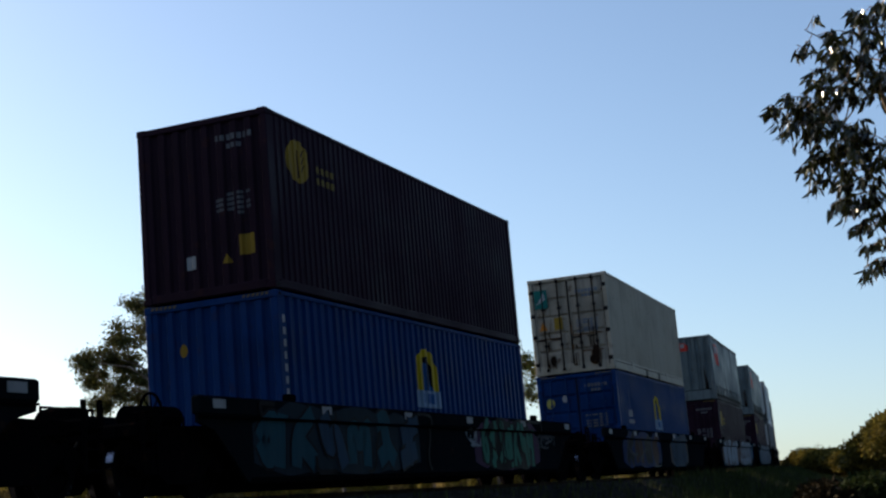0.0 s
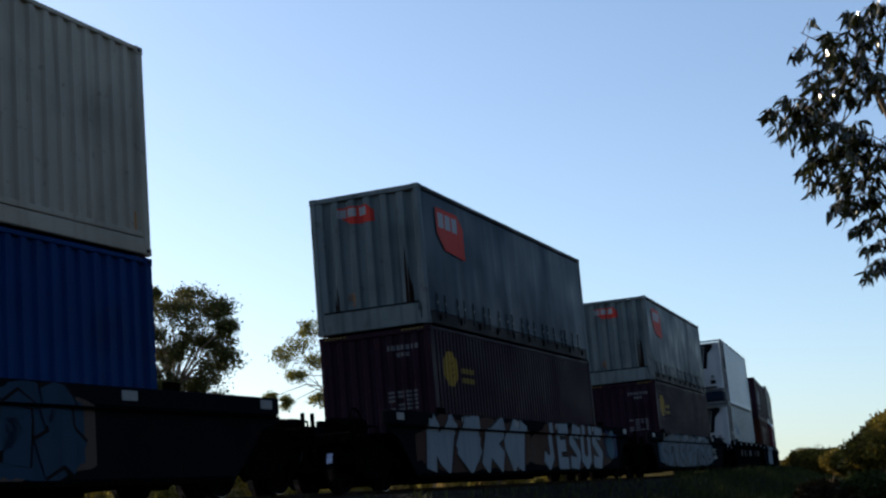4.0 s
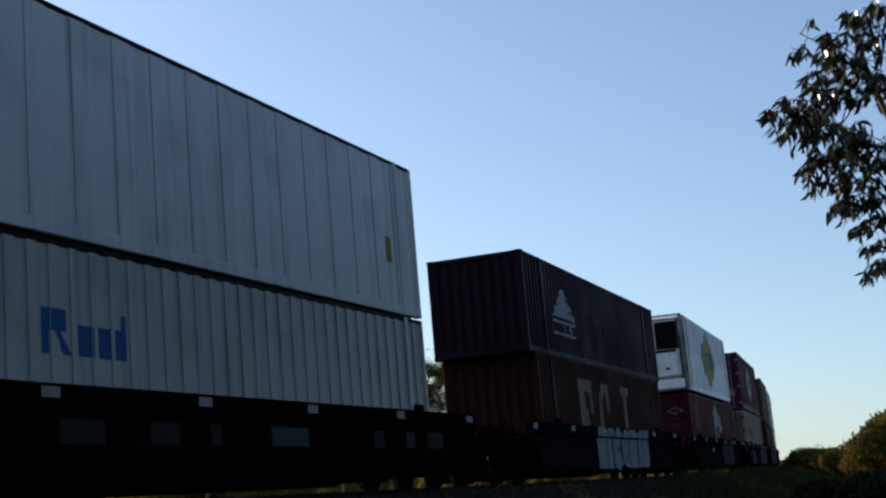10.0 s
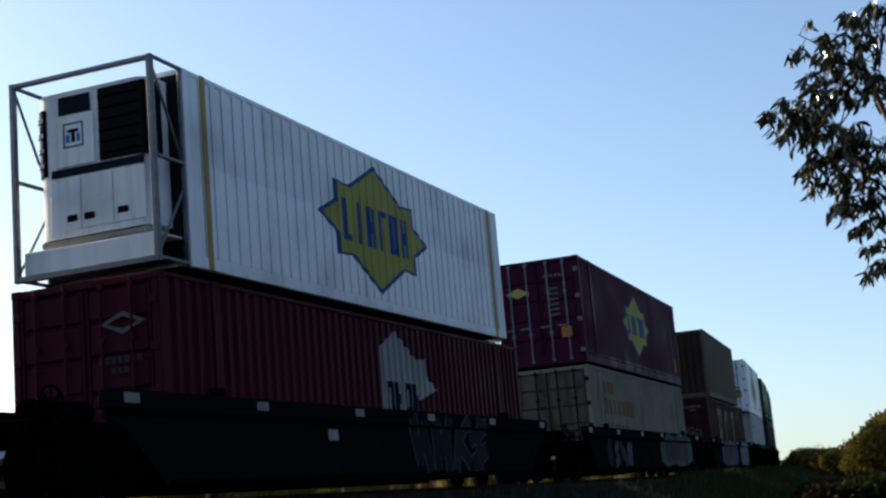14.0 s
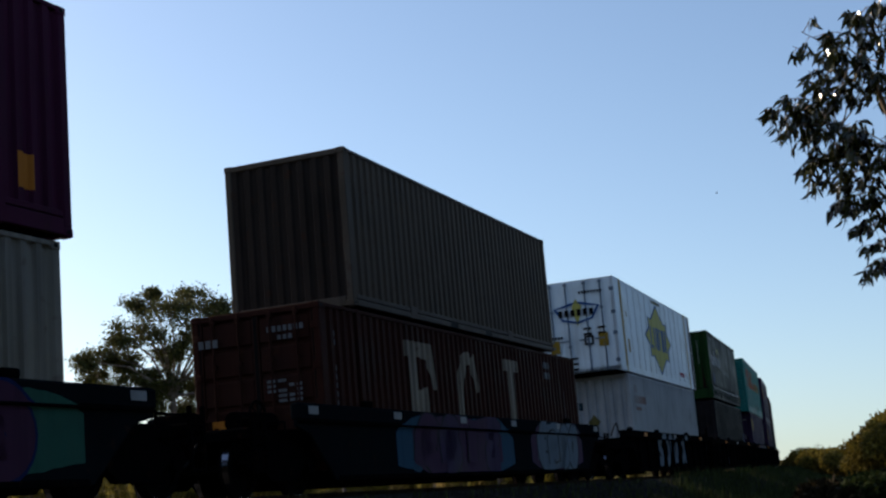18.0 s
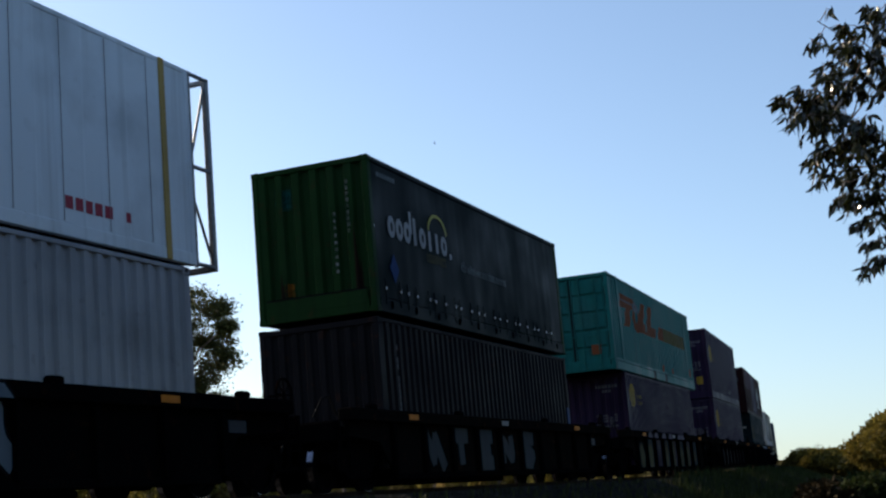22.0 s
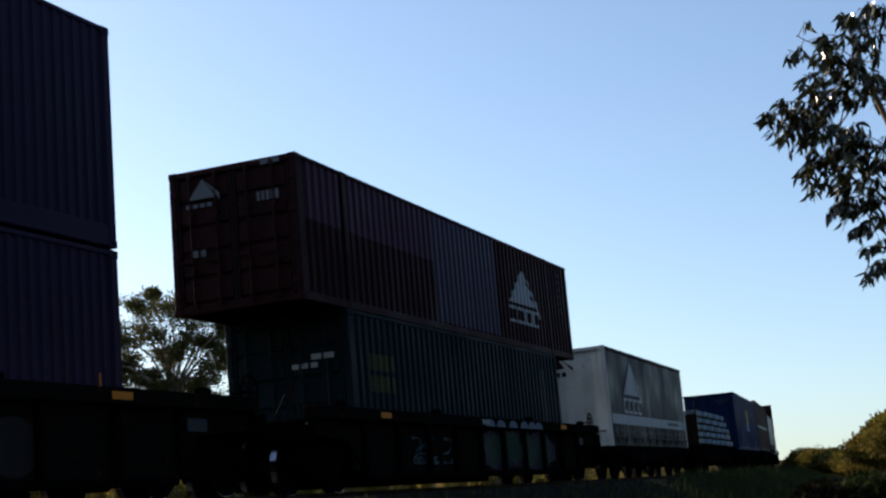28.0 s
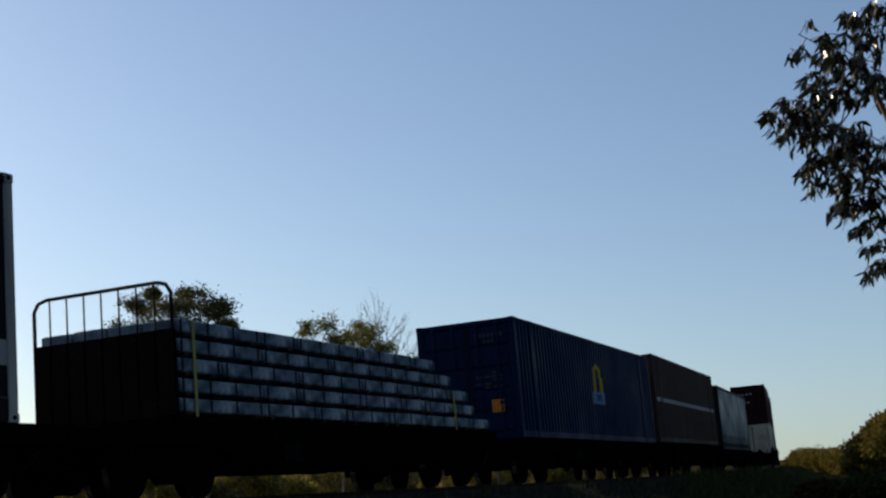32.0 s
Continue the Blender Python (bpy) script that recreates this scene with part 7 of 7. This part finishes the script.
crown_tree("low yellow-green gum tree beyond the railway", 80, 735, (738, 715), ((705, 655, 20), (735, 645, 24), (765, 655, 22), (720, 690, 26), (760, 695, 24), (785, 668, 16), (802, 690, 24), (822, 672, 20), (782, 712, 24), (824, 712, 24), (804, 664, 16), (752, 716, 24)), OLIVE, 8, 800, 0.16, 0.12)
crown_tree("olive-green gum tree beyond the railway", 88, 868, (868, 715), ((806, 614, 12), (814, 636, 14), (830, 625, 20), (850, 602, 22), (875, 594, 20), (900, 612, 20), (870, 640, 28), (835, 665, 24), (905, 655, 24), (880, 700, 28), (935, 640, 18), (940, 690, 20)), OLIVE, 10, 750, 0.165, 0.14)
crown_tree("small olive-green gum tree beyond the railway", 104, 975, (975, 735), ((955, 660, 18), (980, 650, 20), (1005, 670, 18), (968, 695, 22), (998, 705, 20)), OLIVE, 16, 360, 0.24, 0.12)
x, y = spot(648, 80)
tree("dead_tree", "bare grey dead tree beyond the railway", (x, y), above(500, 80), 41, OLIVE, DEADWOOD, depth=5, trunk=0.42, bare=True, spread=0.55, wide=0.62)
for i in range(58):
    rng = random.Random(100 + i)
    x, y = spot(-80 + i * 26 + rng.uniform(-14, 14), rng.uniform(47, 64) + max(0, i - 18) * 0.95)
    d, s = lateral(x, y)
    if d < -6:
        tree("scrub_bush", "low dry yellow-green scrub bush", (x, y), rng.uniform(0.9, 2.0), 200 + i, SCRUB if i % 3 else GRASS, BARK, 34, 0.15, 0.3, 2, 0.04, "scrub beyond the track", False, 0.9, 0.15, 1.15)

# the row of bushes along the camera's side of the line
for i in range(17):
    q = i / 16
    px = 1402 + 215 * q
    dist = 170 - 70 * q
    x, y = spot(px, dist)
    tip = np.interp(px - 6, (1395, 1404, 1434, 1460, 1504, 1523, 1540, 1555, 1568, 1610), (800, 790, 788, 789, 787, 780, 760, 736, 724, 708))
    h = (812 - tip) / 2460.7 * dist + 1.0
    tree("roadside_bush", "dense yellow-green bush in warm low sun", (x, y), h, 330 + i, GOLD, BARK, 80, 0.34, 0.95, 3, 0.14, "bushes beside the line", False, 1.0, 0.1, 1.15)
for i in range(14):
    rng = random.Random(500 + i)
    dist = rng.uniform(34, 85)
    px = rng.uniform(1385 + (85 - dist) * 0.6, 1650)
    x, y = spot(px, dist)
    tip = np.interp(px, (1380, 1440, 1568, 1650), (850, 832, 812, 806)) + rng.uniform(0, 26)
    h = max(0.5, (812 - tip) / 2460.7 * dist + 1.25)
    tree("dry_shrub", "reddish-brown dry shrub beside the railway", (x, y), h, 520 + i, RUSSET if i % 3 else SHADEGRASS, BARK, 55, 0.17, 0.3, 2, 0.03, "dry shrubs", False, 1.0, 0.12, 1.2)


def grass_patch(name, label, mat, count, region, tall, seed, wide=0.012):
    rng = random.Random(seed)
    m = Mesh()
    for _ in range(count):
        x, y = region(rng)
        z = ground_z(x, y) - 0.03
        h = tall * rng.uniform(0.5, 1.25)
        a = rng.uniform(0, math.pi)
        dx, dy = math.cos(a) * wide, math.sin(a) * wide
        bx, by = rng.uniform(-0.3, 0.3) * h, rng.uniform(-0.3, 0.3) * h
        m.add([(x - dx, y - dy, z), (x + dx, y + dy, z), (x + dx * 0.6 + bx * 0.4, y + dy * 0.6 + by * 0.4, z + h * 0.6), (x - dx * 0.6 + bx * 0.4, y - dy * 0.6 + by * 0.4, z + h * 0.6), (x + bx, y + by, z + h)], [(0, 1, 2, 3), (3, 2, 4)])
    solid(name, m, mat, label, "grass", kind="stuff")


def right_side(rng):
    d = rng.uniform(22, 95)
    px = rng.uniform(1180, 1640)
    return spot(px, d)


def far_side(rng):
    s = rng.uniform(-30, 110)
    x, y, h = line(s)
    o = -rng.uniform(4.5, 16)
    return (x + o * math.cos(h), y - o * math.sin(h))


def near_side(rng):
    s = rng.uniform(-20, 110)
    x, y, h = line(s)
    o = rng.uniform(2.75, 6.5)
    return (x + o * math.cos(h), y - o * math.sin(h))


grass_patch("dry_grass", "tall dry grass beside the railway", SHADEGRASS, 9000, right_side, 0.4, 5, 0.016)
grass_patch("green_grass", "short green grass beside the railway", SHADEGRASS, 7000, right_side, 0.3, 6, 0.016)
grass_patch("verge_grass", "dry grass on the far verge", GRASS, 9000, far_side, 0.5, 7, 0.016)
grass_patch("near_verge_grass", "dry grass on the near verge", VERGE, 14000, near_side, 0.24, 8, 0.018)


# unseen gum trees added behind and beside the camera to shade the train
for i, (x, y, h) in enumerate(((13, 14, 9), (16, 23, 10), (21, 34, 11), (26, 46, 10), (14, 5, 10), (12, -3, 11), (4, -8, 12), (-4, -9, 11), (-12, -7, 12), (-19, -1, 11), (20, 16, 13), (26, 30, 12), (-24, 9, 10), (30, 52, 12), (0, -18, 13), (16, -16, 13), (-16, -20, 13))):
    tree("gum_tree", "tall unseen gum tree added to block skylight on the near side", (x, y), h, 700 + i, OLIVE, BARK, 42, 0.55, 1.25, 3, 0.28, "trees beside the camera", False, 0.8, 0.2, 0.55)


# the gum tree beside the camera, its limb hanging into view
def near_tree():
    rng = random.Random(77)
    t = thing("gum_tree", "gum tree with drooping glossy leaves beside the camera", "tree")
    gx, gy = 5.6, 10.6
    gz = ground_z(gx, gy)
    t.location = (gx, gy, gz)
    trunk = Mesh()
    trunk.tube((0, 0, -0.3), (-0.1, 0.05, 2.2), 0.2, 12, 0.16)
    trunk.tube((-0.1, 0.05, 2.2), (-0.35, 0.0, 4.6), 0.16, 12, 0.11)
    trunk.tube((-0.35, 0, 4.6), (0.1, 0.2, 6.6), 0.11, 10, 0.06)
    part("trunk", trunk, PALEBARK, t)

    def at(px, py, d=10.0):
        """Place in the tree's space that lies towards a direction of view, d metres out."""
        k = AIM.to_3x3() @ Vector(((px - 784) / 2460.7, (441 - py) / 2460.7, -1))
        return Vector(EYE) + k * d - Vector((gx, gy, gz))

    root = at(1640, 430, 10.0)
    low = Mesh()
    low.tube((-0.1, 0.05, 2.0), tuple(root + Vector((0.5, 0, -0.35))), 0.09, 10, 0.05)
    low.tube(tuple(root + Vector((0.5, 0, -0.35))), tuple(root), 0.05, 10, 0.03)
    part("low_bough", low, BARK, t)
    limb = part("limb", Mesh(), BARK, t, "drooping leafy limb")
    limb.location = root
    wood, leaves = Mesh(), Mesh()

    def twig(pts, r):
        for i in range(len(pts) - 1):
            wood.tube(pts[i], pts[i + 1], r * (1 - 0.6 * i / len(pts)), 6, r * (1 - 0.6 * (i + 1) / len(pts)))

    def leaf(p, lean):
        """A long narrow leaf that hangs from p, creased and curved like a sickle."""
        ln = rng.uniform(0.07, 0.125)
        w = ln * rng.uniform(0.1, 0.15)
        d = Vector((lean + rng.gauss(0, 0.38), rng.gauss(0, 0.38), -rng.uniform(0.35, 1.2))).normalized()
        side = d.cross(Vector((rng.uniform(-1, 1), rng.uniform(-1, 1), rng.uniform(-0.3, 0.3)))).normalized()
        nrm = d.cross(side)
        bend, sickle = rng.uniform(-0.2, 0.2) * ln, rng.uniform(-0.16, 0.16) * ln
        v = [p]
        for k, ww in ((0.2, 0.8), (0.5, 1.0), (0.78, 0.6)):
            c = p + d * ln * k + nrm * bend * k * k + side * sickle * math.sin(k * math.pi)
            v += [c + side * w * ww, c - side * w * ww]
        v.append(p + d * ln + nrm * bend)
        leaves.add([tuple(q) for q in v], [(0, 1, 2), (1, 3, 4, 2), (3, 5, 6, 4), (5, 7, 6)])

    # the limb climbs out of sight and comes back; sprays leave it to the left: start, end, number of leaf nodes
    hub = [at(px, py, 10.0 + 0.05 * i) - root for i, (px, py) in enumerate(((1640, 430), (1622, 340), (1598, 262), (1562, 185), (1528, 105), (1512, 50)))]
    twig(hub, 0.03)
    arch = [at(px, py, 10.05) - root for px, py in ((1598, 264), (1568, 261), (1541, 257), (1516, 240), (1484, 228), (1455, 216))]
    twig(arch, 0.014)
    knots = hub + arch[1:]
    top = ((1568, 55, 1486, 28, 15), (1580, 35, 1528, 14, 12), (1568, 92, 1478, 58, 16), (1530, 108, 1452, 72, 13), (1500, 118, 1416, 58, 11), (1470, 128, 1402, 84, 7), (1548, 138, 1468, 108, 15), (1572, 148, 1500, 132, 12), (1520, 162, 1428, 128, 15), (1580, 180, 1522, 160, 9))
    middle = ((1500, 180, 1428, 162, 17), (1472, 190, 1378, 176, 16), (1442, 208, 1348, 200, 15), (1470, 204, 1378, 224, 17), (1450, 222, 1386, 246, 13), (1440, 240, 1406, 262, 8), (1560, 250, 1490, 226, 4))
    hanging = ((1530, 242, 1446, 230, 17), (1562, 258, 1476, 254, 17), (1500, 258, 1434, 290, 15), (1480, 284, 1422, 316, 14), (1575, 284, 1492, 288, 17), (1542, 302, 1448, 330, 18), (1575, 322, 1492, 336, 14), (1542, 340, 1468, 368, 15), (1582, 352, 1492, 382, 16), (1572, 384, 1512, 416, 13), (1588, 420, 1534, 446, 11), (1580, 456, 1530, 476, 7), (1566, 472, 1534, 494, 5))
    for xa, ya, xb, yb, n_ in top + middle + hanging:
        d0 = rng.uniform(9.7, 10.3)
        p0, p1 = at(xa, ya, d0) - root, at(xb, yb, d0 + rng.uniform(-0.2, 0.2)) - root
        mid = (p0 + p1) / 2 + Vector((0, 0, rng.uniform(0.02, 0.06)))
        near = min(knots, key=lambda h: (h - p0).length)
        sag = near.lerp(p0, 0.55) + Vector((0, 0, -0.12 * (near - p0).length))
        twig([near, sag, p0, mid, p1], 0.006)
        for i in range(n_):
            q = (i + rng.uniform(0, 1)) / n_
            c = p0.lerp(mid, q * 2) if q < 0.5 else mid.lerp(p1, q * 2 - 1)
            knot = c + Vector((rng.gauss(0, 0.02), rng.gauss(0, 0.1), rng.gauss(0, 0.022)))
            wood.tube(c, knot, 0.003, 4)
            for _ in range(rng.randrange(4, 9)):
                leaf(knot + Vector((rng.gauss(0, 0.014), rng.gauss(0, 0.02), rng.gauss(0, 0.014))), -0.25 * q)
    limb.data = wood.data("limb", BARK)
    foliage = part("leaves", leaves, GUM, limb, "long narrow glossy gum leaves")
    # the rest of the crown, out of sight above
    m, tips = Mesh(), []
    for k in range(5):
        limbs(m, (0.1, 0.2, 6.0), (rng.uniform(-0.3, 1), rng.uniform(-1, 1), 1), 1.5, 0.05, 2, rng, tips)
    part("upper_limbs", m, BARK, t)
    part("crown", leaf_cards(tips, 40, 0.16, 0.3, rng), GUM, t)
    return limb, root


LIMB, LIMB_ROOT = near_tree()


# ---------------------------------------------------------------- birds and far poles
def bird(label, seed, k=1.0):
    b = thing("bird", label, "bird", "birds in the sky")
    part("body", Mesh().tube((-0.16, 0, 0), (0.05, 0, 0.01), 0.045, 8, 0.05).tube((0.05, 0, 0.01), (0.17, 0, 0.02), 0.05, 8, 0.012), BLACK, b)
    for sy in (-1, 1):
        wing = part("wing", Mesh().add([(0.06, 0, 0), (-0.07, 0, 0), (-0.1, sy * 0.3, 0.05), (0.02, sy * 0.42, 0.06), (0.07, sy * 0.2, 0.05), (0.06, 0, 0.015), (-0.07, 0, 0.012), (-0.1, sy * 0.3, 0.058), (0.02, sy * 0.42, 0.066), (0.07, sy * 0.2, 0.062)], [(0, 1, 2, 3, 4), (9, 8, 7, 6, 5), (0, 4, 9, 5), (4, 3, 8, 9), (3, 2, 7, 8), (2, 1, 6, 7)]), BLACK, b)
        WINGS.append((wing, sy, seed))
    part("tail", Mesh().prism([(-0.15, -0.02), (-0.28, -0.06), (-0.28, 0.06), (-0.15, 0.02)], 0.0, 0.01, "z"), BLACK, b)
    for o in b.children:
        o.data.transform(Matrix.Diagonal((k, k, k, 1)))
    return b


WINGS = []
BIRD_A = bird("small dark bird flying high over the train", 0)
BIRD_B = bird("small dark bird crossing the sky", 1, 0.28)

for px, dist, h in ((1433, 260, 4.6),):
    x, y = spot(px, dist)
    p = thing("utility_pole", "distant wooden utility pole with a crossarm", "pole", "distant poles")
    part("post", Mesh().tube((0, 0, -0.5), (0, 0, h), 0.07, 8, 0.05), BARK, p)
    part("crossarm", Mesh().box(-0.7, 0.7, -0.04, 0.04, h - 0.5, h - 0.42), BARK, p)
    p.location = (x, y, -0.1)
for k in range(6):
    s = -14 + k * 9.0
    x, y, h = line(s)
    p = thing("fence_post", "dark wooden fence post beyond the track", "post", "fence posts")
    part("post", Mesh().tube((0, 0, -0.3), (0, 0, 1.15), 0.06, 8, 0.05), BARK, p)
    part("cap", Mesh().tube((0, 0, 1.15), (0, 0, 1.17), 0.055, 8, 0.03), BARK, p)
    px_, py_ = x - 8.5 * math.cos(h), y + 8.5 * math.sin(h)
    p.location = (px_, py_, ground_z(px_, py_))


# ---------------------------------------------------------------- movement
def fly(b, rows, d, spare):
    """A bird passing over columns and rows of the view at a distance."""
    out = []
    for t, px, py in rows:
        p = toward(px, py, d)
        out.append((t, pose(p.x, p.y, p.z, 0, 0, 180 + spare)))
    walk(b, out)


def motions():
    for ob, s, z in MOVERS:
        rows = []
        for k in range(33):
            rows.append((float(k), on_line(s - gone(k)) @ pose(0, 0, z)))
        walk(ob, rows)
    # wheels turn while their wagon is near
    for ob, k, r, s in WHEELSETS:
        rows = [(0.0, pose(k, 0, r))]
        a = 0.0
        was = None
        for f in range(2, 960, 2):
            t = f / 30.0
            here = s - gone(t)
            if -14 < here < 34:
                if was is not None:
                    a -= math.degrees((was - here) / r)
                was = here
                rows.append((t, pose(k, 0, r) @ Matrix.Rotation(radians(-a), 4, "Y").inverted()))
        rows.append((32.0, rows[-1][1]))
        walk(ob, rows)
    # the leafy limb sways
    base = Matrix.Translation(LIMB_ROOT)
    walk(LIMB, [(t, base @ pose(0, 0, 0, 0, ry, 0)) for t, ry in SWAY])
    fly(BIRD_A, ((0.0, 2600, 760), (16.5, 1395, 415), (17.5, 1310, 368), (18.5, 1225, 320), (19.0, 1178, 302), (20.5, 1003, 260), (22.5, 690, 248), (23.0, 615, 231), (32.0, -900, -100)), 240, 10)
    fly(BIRD_B, ((0.0, 5000, -300), (29.0, 2700, -50), (31.0, 894, 135), (31.5, 413, 208), (32.0, -60, 270)), 40, 0)
    for wing, sy, seed in WINGS:
        walk(wing, [(k * 0.2, pose(0, 0, 0, sy * 28 * math.sin(k * 1.9 + seed), 0, 0)) for k in range(161)])


SWAY = [(0.0, 1.3), (0.5, 0.8), (1.0, 0.3), (2.0, -0.1), (3.0, 0.3), (3.5, 0.1), (5.5, 0.2), (6.0, 0.1), (6.5, -0.6), (7.0, -0.1), (7.5, 0.5), (8.0, 0.5), (8.5, -0.3), (9.0, 0.0), (10.0, -0.2), (10.5, 0.2), (11.0, -0.4), (12.0, -0.2), (12.5, -0.5), (13.0, -0.1), (13.5, -0.6), (14.0, -0.7), (14.5, -0.4), (16.5, -0.4), (17.0, -0.5), (18.0, 0.4), (19.0, -0.3), (20.0, 0.5), (21.0, 0.2), (21.5, 1.8), (22.0, 5.0), (22.5, 4.6), (23.0, 1.3), (23.5, -0.8), (24.0, 1.0), (24.5, 1.5), (25.0, 0.0), (25.5, -0.7), (27.5, -0.6), (28.0, -1.2), (29.0, 0.0), (30.0, -1.2), (31.0, 0.3), (32.0, -0.6)]
motions()
